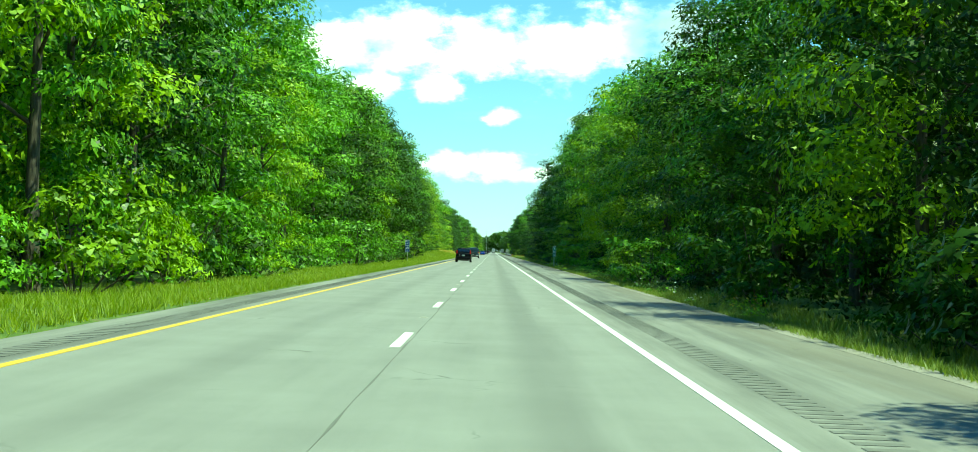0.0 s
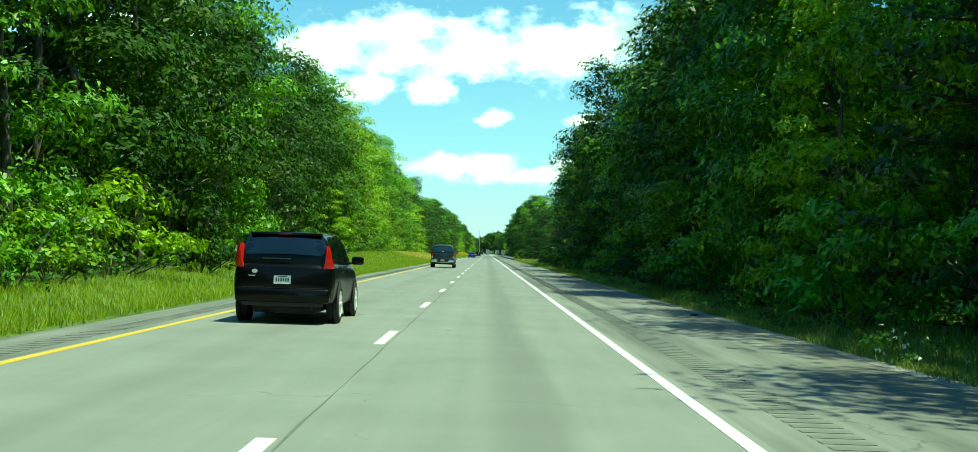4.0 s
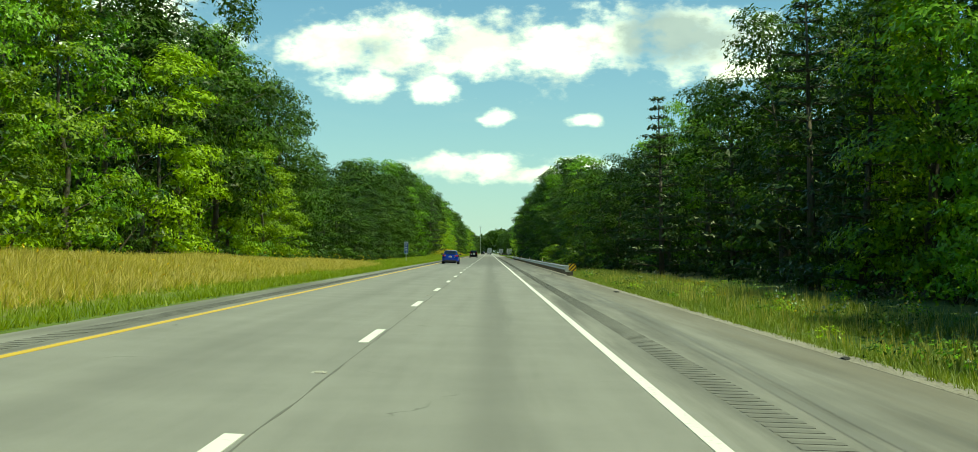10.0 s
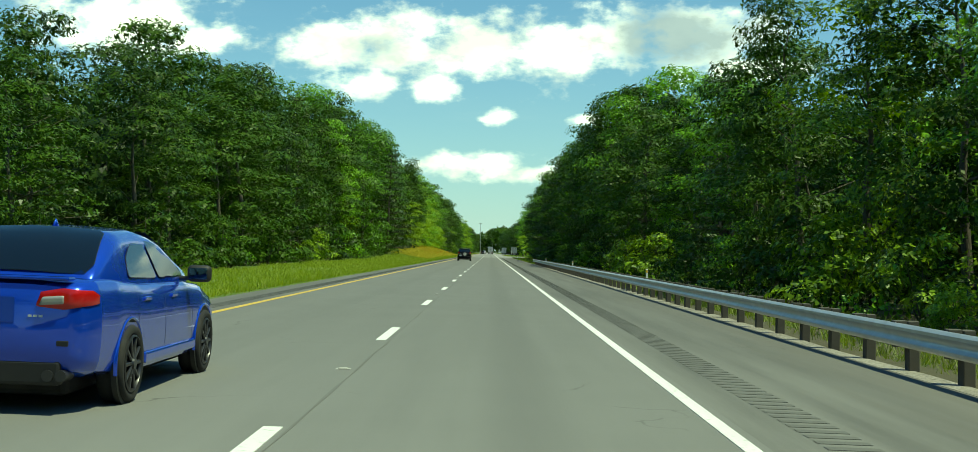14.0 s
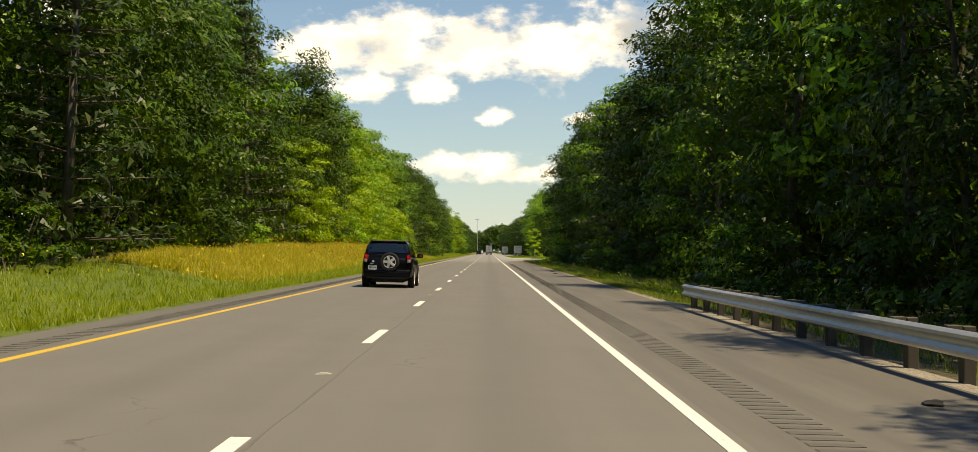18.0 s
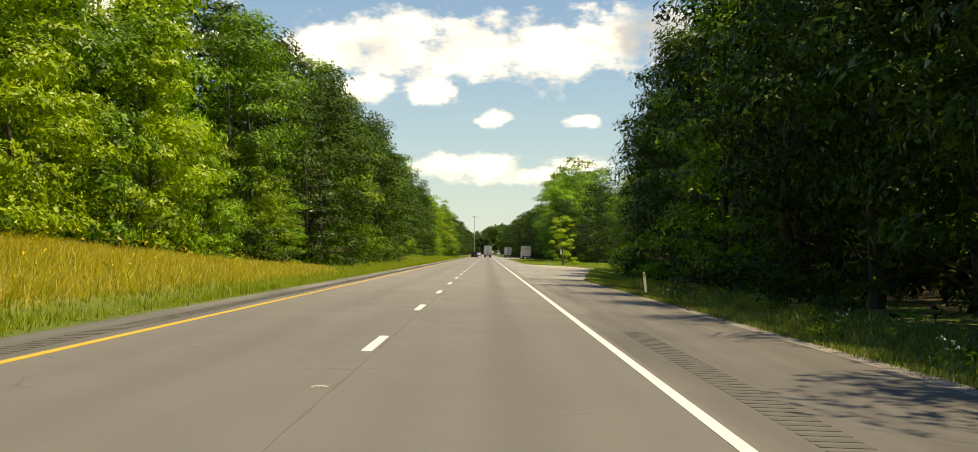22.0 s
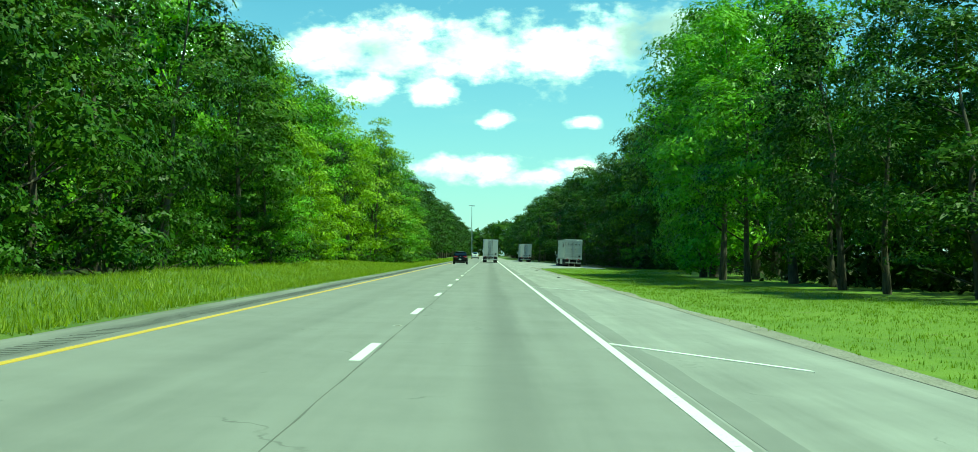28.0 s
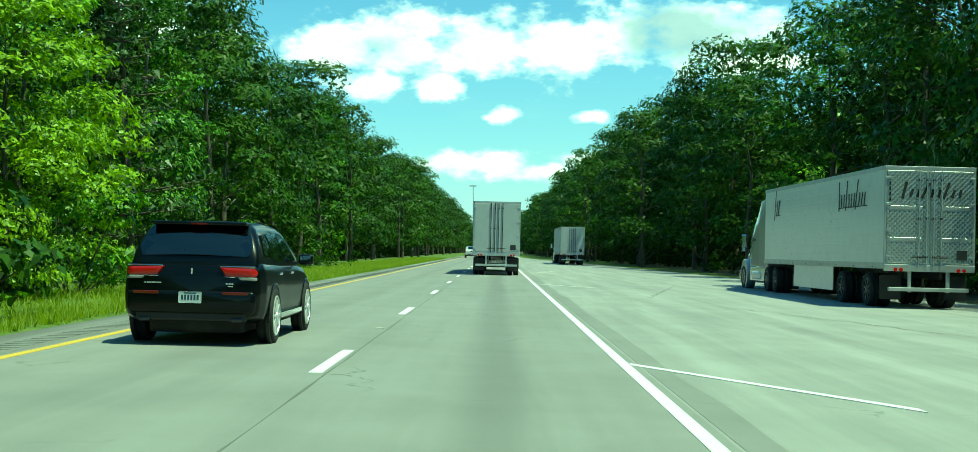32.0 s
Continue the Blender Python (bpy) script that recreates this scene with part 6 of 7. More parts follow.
def lens(car, name, pts, y, thick, mat, parent=None, skin=((0, 0), (2, 0))):
    """A lamp lens with the outline (x, z) pts, laid over the tail's skin, which gives y against half width."""
    sx = 1 if pts[0][0] > 0 else -1
    ring = [(abs(x), z) for x, z in pts]
    x0, x1 = min(p[0] for p in ring), max(p[0] for p in ring)
    cols, rows = 14, 5
    grid = []
    bm = bmesh.new()
    for i in range(cols + 1):
        x = x0 + (x1 - x0) * (0.012 + 0.976 * i / cols)
        cut = []
        for (xa, za), (xb, zb) in zip(ring, ring[1:] + ring[:1]):
            if (xa - x) * (xb - x) <= 0 and abs(xa - xb) > 1e-9:
                cut.append(za + (zb - za) * (x - xa) / (xb - xa))
        lo, hi = min(cut), max(cut)
        pinch = 0.08 if i in (0, cols) else 0.0
        base = y + float(np.interp(x, [q[0] for q in skin], [q[1] for q in skin]))
        col = []
        for j in range(rows + 1):
            f = pinch + (1 - 2 * pinch) * j / rows
            rim = min(i, cols - i, j * 2, (rows - j) * 2)
            col.append(bm.verts.new((sx * (x * 1.01 + (0.004 if rim else 0)), base - (0.016 if rim else 0.004), lo + (hi - lo) * f)))
        grid.append(col)
    back = [[bm.verts.new((v.co.x * 0.96, v.co.y + thick, v.co.z)) for v in col] for col in grid]
    for g0, flip in ((grid, False), (back, True)):
        for i in range(cols):
            for j in range(rows):
                q = [g0[i][j], g0[i + 1][j], g0[i + 1][j + 1], g0[i][j + 1]]
                bm.faces.new(q[::-1] if flip else q)
    edge = [grid[i][0] for i in range(cols + 1)] + [grid[cols][j] for j in range(1, rows + 1)] + [grid[i][rows] for i in range(cols - 1, -1, -1)] + [grid[0][j] for j in range(rows - 1, 0, -1)]
    inner = [back[i][0] for i in range(cols + 1)] + [back[cols][j] for j in range(1, rows + 1)] + [back[i][rows] for i in range(cols - 1, -1, -1)] + [back[0][j] for j in range(rows - 1, 0, -1)]
    n = len(edge)
    for i in range(n):
        bm.faces.new((edge[i], inner[i], inner[(i + 1) % n], edge[(i + 1) % n]))
    return part(name, bm, mat, parent or car, smooth=True, angle=45)


def skin_of(c, n=3):
    """y against half width at the tail."""
    return [(0.0, c["body"][0][0])] + [(st[3] * 0.985, st[0]) for st in c["body"][:n]]


def on_road(x, y, turn=0.0):
    return pose(x, y, road_z(x), 0, math.degrees(math.atan(FALL)), turn)


def build_pickup(kind, m, paint, cap, label):
    """A crew pickup; with cap: a fibreglass canopy over the bed, with a roof rack."""
    hw, L = 1.015, 5.81
    c = dict(length=L, width=2.03, paint=paint, belt=1.26, roof=1.90, tuck=0.93, inset=0.76, wheel=0.40, axles=(1.22, 4.92), rim=M["alloy"], spokes=5,
             body=((0.14, 0.66, 1.20, 0.95), (0.18, 0.58, 1.26, 1.0), (0.5, 0.52, 1.28, hw), (1.2, 0.50, 1.28, hw), (2.2, 0.46, 1.28, hw * 0.99), (4.2, 0.46, 1.27, hw), (4.9, 0.50, 1.22, hw), (5.5, 0.48, 1.14, hw * 0.97), (5.75, 0.55, 1.05, hw * 0.88)),
             cabin=(2.0, 2.25, 3.45, 4.3), windows=[((2.18, 1.30), (2.34, 1.80), (2.78, 1.82), (2.86, 1.30)), ((2.96, 1.30), (2.92, 1.82), (3.42, 1.80), (3.98, 1.32))], rear_glass=(0.15, 0.85), rear_w=(0.72, 0.66),
             seams=(2.12, 2.91, 4.02), handles=(2.55, 3.3), mirror=1.6, mirror_mat=M["plastic"], plate=(0.0, 0.64, -0.025), handle_mat=M["chrome"] if not cap else paint)
    car = build_car(kind, c, m, label, "pickup truck")
    # tailgate, bumper, lamps
    gate = part("tailgate", box_bm(1.62, 0.05, 0.56, (0, 0.125, 0.95), 0.03, 3), paint, car, smooth=True, angle=40)
    part("gate_handle", box_bm(0.30, 0.02, 0.12, (0, 0.095, 1.06), 0.02, 2), M["plastic"], gate)
    for k in range(6):
        part("badge", box_bm(0.036, 0.006, 0.024, (-0.70 + 0.05 * k, 0.097, 0.72)), M["alloy"], gate)
    for k in range(3):
        part("badge", box_bm(0.032, 0.006, 0.026, (0.62 + 0.045 * k, 0.097, 0.72)), M["alloy"], gate)
    for sx in (-1, 1):
        part("bumper_end", box_bm(0.52, 0.26, 0.22, (sx * 0.72, 0.12, 0.60), 0.06, 3), M["chrome"], car, smooth=True, angle=40)
        lens(car, "tail_light", [(sx * 0.84, 1.19), (sx * 1.0, 1.19), (sx * 1.012, 0.99), (sx * 0.84, 0.99)], -0.005, 0.10, M["red_lens"], skin=((0, 0.09), (0.93, 0.09), (0.985, 0.14), (1.02, 0.24)))
        lens(car, "reversing_light", [(sx * 0.84, 0.985), (sx * 1.012, 0.985), (sx * 1.005, 0.82), (sx * 0.84, 0.82)], -0.005, 0.10, M["clear_lens"], skin=((0, 0.09), (0.93, 0.09), (0.985, 0.14), (1.02, 0.24)))
        step = part("running_board", box_bm(0.16, 1.9, 0.045, (sx * 1.0, 3.0, 0.40), 0.02, 2), M["alloy"], car, "ribbed alloy step")
        for k in range(3):
            part("bracket", box_bm(0.2, 0.05, 0.05, (sx * 0.88, 2.3 + 0.7 * k, 0.40), 0.01), M["plastic"], step)
        part("mud_flap", box_bm(0.26, 0.02, 0.28, (sx * 0.88, 0.78, 0.40), 0.008), M["plastic"], car)
    part("bumper_step", box_bm(0.95, 0.24, 0.12, (0, 0.13, 0.545), 0.03, 2), M["plastic"], car)
    part("bumper_bar", box_bm(1.2, 0.2, 0.10, (0, 0.14, 0.50), 0.03, 2), M["chrome"], car)
    part("axle", tube_bm(0.07, 0.07, 1.6, pose(0, 1.22, 0.40, 0, 90, 0), 12), M["steel_dark"], car)
    part("exhaust", tube_bm(0.04, 0.04, 0.5, pose(0.55, 0.55, 0.42, 90, 0, 0), 12), M["steel_dark"], car)
    part("spare_tyre", tube_bm(0.36, 0.36, 0.2, pose(0, 0.75, 0.46), 24, 0.04), M["rubber"], car)
    if cap:
        def cap_profile(zt, wt):
            return [(0, 1.26), (0.98, 1.26), (0.985, 1.30), (wt + 0.05, zt - 0.16), (wt, zt - 0.07), (wt - 0.1, zt - 0.01), (wt * 0.5, zt + 0.02), (0, zt + 0.03)]
        top = part("canopy", loft([(0.14, 1.42, 0.93), (0.18, 1.62, 0.88), (0.24, 1.80, 0.83), (0.34, 1.90, 0.80), (0.5, 1.93, 0.80), (1.3, 1.95, 0.80), (2.0, 1.95, 0.80), (2.12, 1.93, 0.80)], cap_profile), paint, car, "painted bed canopy", True, 35)
        hatch = part("hatch_glass", slab(round_ring([(-0.88, 0.118, 1.32), (0.88, 0.118, 1.32), (0.74, 0.245, 1.86), (-0.74, 0.245, 1.86)], 0.09), (0, -0.97, 0.2), 0.006), M["glass"], top)
        # dark sheets behind the canopy glass stand in for its unlit inside
        part("hatch_lining", slab(round_ring([(-0.88, 0.128, 1.32), (0.88, 0.128, 1.32), (0.74, 0.255, 1.86), (-0.74, 0.255, 1.86)], 0.09), (0, -0.97, 0.2), 0.004), M["seam_and_shade"], hatch)
        part("hatch_badge", box_bm(0.15, 0.006, 0.022, (0, 0.122, 1.40)), M["alloy"], hatch)
        for sx in (-1, 1):
            w = part("canopy_window", slab(round_ring([(sx * 0.995, 0.75, 1.34), (sx * 0.995, 1.95, 1.34), (sx * 0.895, 1.95, 1.76), (sx * 0.895, 0.62, 1.76)], 0.06), (sx * 0.97, 0, 0.23), 0.004), M["glass"], top)
            part("window_lining", slab(round_ring([(sx * 0.988, 0.75, 1.34), (sx * 0.988, 1.95, 1.34), (sx * 0.888, 1.95, 1.76), (sx * 0.888, 0.62, 1.76)], 0.06), (sx * 0.97, 0, 0.23), 0.004), M["seam_and_shade"], w)
            part("hatch_lock", box_bm(0.05, 0.02, 0.05, (sx * 0.62, 0.215, 1.80), 0.01), M["plastic"], hatch)
        rack = part("roof_rack", box_bm(0.03, 0.03, 0.03, (0, 0.9, 2.03)), M["plastic"], car)
        for y in (0.62, 1.75):
            part("cross_bar", box_bm(1.72, 0.06, 0.03, (0, y, 2.075), 0.012), M["plastic"], rack)
            for sx in (-1, 1):
                part("rack_foot", box_bm(0.06, 0.08, 0.13, (sx * 0.72, y, 2.005), 0.01), M["plastic"], rack)
    return car


build_pickup("pickup_truck", on_road(-3.93, 225.7), M["paint_slate"], True, "slate-blue pickup with a matching canopy and roof rack")
build_pickup("pickup_truck", on_road(-3.9, 1228.0), M["paint_white"], False, "white pickup truck driving in the overtaking lane")


def build_sedan(m):
    c = dict(length=4.6, width=1.80, paint=M["paint_blue"], belt=0.99, roof=1.455, tuck=0.90, inset=0.66, wheel=0.33, axles=(0.98, 3.63), rim=M["dark_alloy"], spokes=10, rim_ratio=0.74, round=0.95,
             body=((0.0, 0.42, 0.86, 0.72), (0.05, 0.34, 0.99, 0.80), (0.25, 0.28, 1.045, 0.88), (0.7, 0.24, 1.04, 0.90), (1.4, 0.20, 0.99, 0.90), (3.0, 0.20, 0.97, 0.90), (3.6, 0.22, 0.93, 0.90), (4.2, 0.22, 0.80, 0.86), (4.52, 0.28, 0.66, 0.74)),
             cabin=(0.52, 1.42, 2.35, 3.35), windows=[((1.20, 1.05), (1.34, 1.22), (1.64, 1.34), (2.02, 1.375), (2.06, 1.03)), ((2.14, 1.03), (2.10, 1.375), (2.40, 1.345), (2.72, 1.22), (3.02, 1.04))], rear_glass=(0.10, 0.84), rear_w=(0.66, 0.55), tail=0.84,
             seams=(1.22, 2.10, 3.12), handles=(1.5, 2.42), plate=(0.0, 0.80, -0.006), sill=M["paint_blue"], mirror_mat=M["plastic"])
    car = build_car("sedan_car", c, m, "bright blue sports sedan with dark alloy wheels", "car")
    for sx in (-1, 1):
        lamp = lens(car, "tail_light", [(sx * 0.44, 0.84), (sx * 0.46, 0.95), (sx * 0.64, 0.985), (sx * 0.855, 0.965), (sx * 0.862, 0.86), (sx * 0.66, 0.82)], -0.002, 0.10, M["red_lens"], skin=skin_of(c, 4))
        lens(car, "reversing_light", [(sx * 0.47, 0.85), (sx * 0.49, 0.915), (sx * 0.66, 0.93), (sx * 0.66, 0.865)], -0.016, 0.03, M["clear_lens"], lamp, skin=skin_of(c, 4))
        part("air_outlet", box_bm(0.10, 0.03, 0.05, (sx * 0.66, 0.012, 0.56), 0.01), M["plastic"], car)
        for dx in (0.0, 0.1):
            part("exhaust", tube_bm(0.045, 0.045, 0.2, pose(sx * (0.56 + dx), 0.08, 0.31, 90, 0, 0), 14), M["dark_alloy"], car)
    part("diffuser", box_bm(1.3, 0.12, 0.20, (0, 0.06, 0.33), 0.03, 2), M["plastic"], car)
    part("boot_lip", box_bm(1.36, 0.16, 0.03, (0, 0.10, 1.055), 0.012, 2), M["paint_blue"], car)
    part("boot_seam", box_bm(1.24, 0.010, 0.010, (0, 0.010, 0.70)), M["seam_and_shade"], car)
    part("plate_recess", box_bm(0.56, 0.012, 0.20, (0, 0.0025, 0.81), 0.003, 1), M["paint_blue"], car)
    part("badge", tube_bm(0.034, 0.034, 0.010, pose(0, 0.0, 0.945, 90, 0, 0) @ Matrix.Diagonal((1.5, 1, 1, 1)), 20), M["chrome"], car)
    for k in range(3):
        part("model_badge", box_bm(0.030, 0.006, 0.018, (0.40 + 0.042 * k, -0.002, 0.765)), M["alloy"], car)
    fin = bmesh.new()
    bmesh.ops.create_cone(fin, cap_ends=True, segments=12, radius1=0.07, radius2=0.01, depth=0.08, matrix=pose(0, 1.6, 1.50) @ Matrix.Diagonal((0.4, 1.2, 1, 1)))
    part("roof_antenna", fin, M["paint_blue"], car, smooth=True)


build_sedan(on_road(-4.02, 434.9))


def build_suv(kind, m, paint, label, spare, size=(4.6, 1.82, 1.70), rails=True, plate=(-0.52, 0.72, -0.02), lamps="upright"):
    L, W, H = size
    hw = W / 2
    c = dict(length=L, width=W, paint=paint, belt=1.08, roof=H - 0.02, tuck=0.92, inset=0.73, wheel=0.355, axles=(0.92, 0.92 + 0.58 * L), rim=M["alloy"], spokes=5, round=0.55,
             body=((0.0, 0.50, 0.98, hw * 0.88), (0.06, 0.42, 1.07, hw * 0.95), (0.25, 0.36, 1.10, hw), (0.9, 0.32, 1.10, hw), (1.8, 0.28, 1.09, hw * 0.99), (3.2, 0.28, 1.07, hw), (3.7, 0.30, 1.02, hw), (4.3, 0.32, 0.90, hw * 0.96), (L - 0.05, 0.38, 0.74, hw * 0.84)),
             cabin=(0.06, 0.42, 2.55, 3.45), windows=[((0.42, 1.20), (0.56, 1.58), (1.06, 1.60), (1.12, 1.16)), ((1.20, 1.14), (1.16, 1.60), (1.98, 1.61), (2.02, 1.13)), ((2.10, 1.13), (2.06, 1.61), (2.58, 1.57), (3.12, 1.14))], rear_glass=(0.06, 0.80), rear_w=(0.76, 0.63),
             seams=(1.16, 2.06, 3.2), handles=(1.45, 2.38), plate=plate)
    car = build_car(kind, c, m, label, "car")
    if lamps == "upright":
        for sx in (-1, 1):
            lamp = lens(car, "tail_light", [(sx * (hw - 0.23), 1.16), (sx * (hw - 0.105), 1.20), (sx * (hw - 0.055), 0.97), (sx * (hw - 0.20), 0.92)], 0.0, 0.12, M["red_lens"], skin=skin_of(c))
            lens(car, "reversing_light", [(sx * (hw - 0.20), 1.02), (sx * (hw - 0.08), 1.03), (sx * (hw - 0.07), 0.93), (sx * (hw - 0.19), 0.90)], -0.014, 0.06, M["clear_lens"], lamp, skin=skin_of(c))
            part("reflector", box_bm(0.16, 0.012, 0.035, (sx * (hw - 0.24), 0.012, 0.57), 0.004, 1), M["dark_red_lens"], car)
    else:
        for sx in (-1, 1):
            lamp = lens(car, "tail_light", [(sx * (hw - 0.16), 1.44), (sx * (hw - 0.09), 1.40), (sx * (hw - 0.02), 1.02), (sx * (hw - 0.22), 1.0), (sx * (hw - 0.17), 1.15)], 0.02, 0.12, M["red_lens"], skin=skin_of(c))
            part("reflector", box_bm(0.18, 0.012, 0.035, (sx * (hw - 0.24), 0.012, 0.57), 0.004, 1), M["dark_red_lens"], car)
    part("rear_bumper", box_bm(W * 0.93, 0.16, 0.26, (0, 0.045, 0.52), 0.06, 3), paint, car, smooth=True, angle=40)
    part("bumper_skirt", box_bm(W * 0.80, 0.14, 0.12, (0, 0.08, 0.38), 0.03, 2), M["plastic"], car)
    part("exhaust", tube_bm(0.035, 0.035, 0.24, pose(0.5, 0.14, 0.30, 90, 0, 0), 12), M["steel_dark"], car)
    part("hatch_seam", box_bm(W * 0.80, 0.012, 0.012, (0, 0.0, 0.655)), M["seam_and_shade"], car)
    part("rear_spoiler", box_bm(W * 0.70, 0.30, 0.04, (0, 0.36, H - 0.035), 0.018, 2), paint, car)
    part("brake_light", box_bm(0.26, 0.02, 0.025, (0, 0.205, H - 0.045), 0.004, 1), M["dark_red_lens"], car)
    part("wiper", box_bm(0.5, 0.012, 0.02, (-0.12, 0.045, 1.17), 0.004, 1), M["plastic"], car)
    part("badge", tube_bm(0.036, 0.036, 0.010, pose(-0.5, -0.004, 0.94, 90, 0, 0) @ Matrix.Diagonal((1.4, 1, 1, 1)), 18), M["alloy"], car)
    part("model_badge", box_bm(0.12, 0.006, 0.014, (-0.55, -0.004, 0.86)), M["alloy"], car)
    if rails:
        for sx in (-1, 1):
            x = sx * (hw * 0.70)
            rail = part("roof_rail", box_bm(0.028, 1.62, 0.022, (x, 1.45, H + 0.038), 0.010, 2), M["dark_alloy"], car, "slim grey roof rail")
            for y, lean in ((0.58, 26), (2.32, -26)):
                foot = box_bm(0.034, 0.22, 0.026, (0, 0, 0), 0.010, 2)
                bmesh.ops.transform(foot, matrix=pose(x, y, H + 0.006, lean, 0, 0), verts=foot.verts)
                part("rail_foot", foot, M["dark_alloy"], rail)
    if spare:
        wheel = build_wheel(car, 0.06, 0.0, 0.34, 0.21, M["alloy"], 5, "spare_wheel")
        wheel.matrix_basis = pose(0.10, -0.085, 0.93, 0, 0, -90)
    return car


build_suv("suv_car", on_road(-3.56, 591.7), M["paint_black"], "black compact SUV with a spare wheel on its tailgate", True)
build_suv("suv_car", on_road(-3.78, 143.0), M["paint_black"], "black SUV with upright red tail lights", False, (4.55, 1.82, 1.66), False, (0.0, 0.80, -0.02), "tall")


def build_crossover(m):
    hw = 0.965
    c = dict(length=4.74, width=1.93, paint=M["paint_ink"], belt=1.10, roof=1.69, tuck=0.92, inset=0.70, wheel=0.385, axles=(0.95, 3.77), rim=M["alloy"], spokes=10, rim_ratio=0.745, round=0.72,
             body=((0.0, 0.46, 0.94, hw * 0.86), (0.07, 0.38, 1.08, hw * 0.94), (0.3, 0.32, 1.13, hw), (0.9, 0.28, 1.12, hw), (1.8, 0.25, 1.10, hw * 0.99), (3.2, 0.25, 1.08, hw), (3.8, 0.28, 1.03, hw), (4.4, 0.30, 0.92, hw * 0.95), (4.70, 0.38, 0.76, hw * 0.82)),
             cabin=(0.14, 0.72, 2.45, 3.5), windows=[((0.72, 1.22), (0.92, 1.52), (1.16, 1.54), (1.20, 1.18)), ((1.28, 1.16), (1.24, 1.55), (2.0, 1.57), (2.06, 1.15)), ((2.14, 1.15), (2.08, 1.57), (2.5, 1.54), (3.1, 1.16))], rear_glass=(0.06, 0.78), rear_w=(0.80, 0.63),
             seams=(1.22, 2.10, 3.25), handles=(1.5, 2.45), plate=(0.0, 0.66, -0.045), handle_mat=M["chrome"], sill=M["chrome"])
    car = build_car("crossover_car", c, m, "black crossover with long red tail lights framed in chrome", "car")
    for sx in (-1, 1):
        lamp = lens(car, "tail_light", [(sx * 0.38, 1.075), (sx * 0.45, 0.960), (sx * 0.865, 0.940), (sx * 0.885, 1.0), (sx * 0.86, 1.06)], 0.0, 0.08, M["red_lens"], skin=skin_of(c))
        part("chrome_frame", box_bm(0.48, 0.02, 0.016, (sx * 0.62, 0.0, 1.082), 0.005, 1), M["chrome"], lamp)
        part("chrome_frame", box_bm(0.40, 0.02, 0.014, (sx * 0.64, 0.0, 0.945), 0.005, 1), M["chrome"], lamp)
        lens(car, "reversing_light", [(sx * 0.62, 0.940), (sx * 0.66, 0.902), (sx * 0.875, 0.895), (sx * 0.875, 0.940)], 0.0, 0.06, M["clear_lens"], lamp, skin=skin_of(c))
        part("reflector", box_bm(0.34, 0.012, 0.04, (sx * 0.60, -0.030, 0.72), 0.004, 1), M["dark_red_lens"], car)
        part("exhaust", box_bm(0.16, 0.14, 0.06, (sx * 0.62, 0.07, 0.36), 0.02, 2), M["dark_alloy"], car)
    part("rear_bumper", box_bm(1.74, 0.16, 0.32, (0, 0.05, 0.60), 0.07, 3), M["paint_ink"], car, smooth=True, angle=40)
    part("bumper_skirt", box_bm(1.5, 0.14, 0.16, (0, 0.09, 0.42), 0.03, 2), M["plastic"], car)
    part("rear_spoiler", box_bm(1.30, 0.34, 0.05, (0, 0.52, 1.665), 0.02, 2), M["paint_ink"], car)
    part("brake_light", box_bm(0.22, 0.02, 0.025, (0, 0.345, 1.655), 0.004, 1), M["dark_red_lens"], car)
    part("wiper", box_bm(0.56, 0.015, 0.022, (0.08, 0.245, 1.33), 0.004, 1), M["plastic"], car)
    part("wiper_arm", box_bm(0.02, 0.02, 0.10, (-0.15, 0.20, 1.27), 0.004, 1), M["plastic"], car)
    part("badge", box_bm(0.022, 0.010, 0.08, (0, 0.008, 1.01), 0.006, 1), M["alloy"], car)
    for k in range(7):
        part("maker_badge", box_bm(0.022, 0.006, 0.018, (-0.62 + 0.034 * k, -0.003, 0.85)), M["alloy"], car)
    for k in range(3):
        part("model_badge", box_bm(0.026, 0.006, 0.018, (0.48 + 0.038 * k, -0.003, 0.85)), M["alloy"], car)
    part("model_badge", box_bm(0.07, 0.006, 0.012, (0.53, -0.003, 0.815)), M["alloy"], car)


build_crossover(on_road(-3.84, 1044.4))


def truck_wheel(parent, x, y, r=0.5, width=0.28, dual=False):
    s = 1 if x > 0 else -1
    for k in range(2 if dual else 1):
        build_wheel(parent, x - s * k * 0.33, y, r, width, M["dark_alloy"], 8)


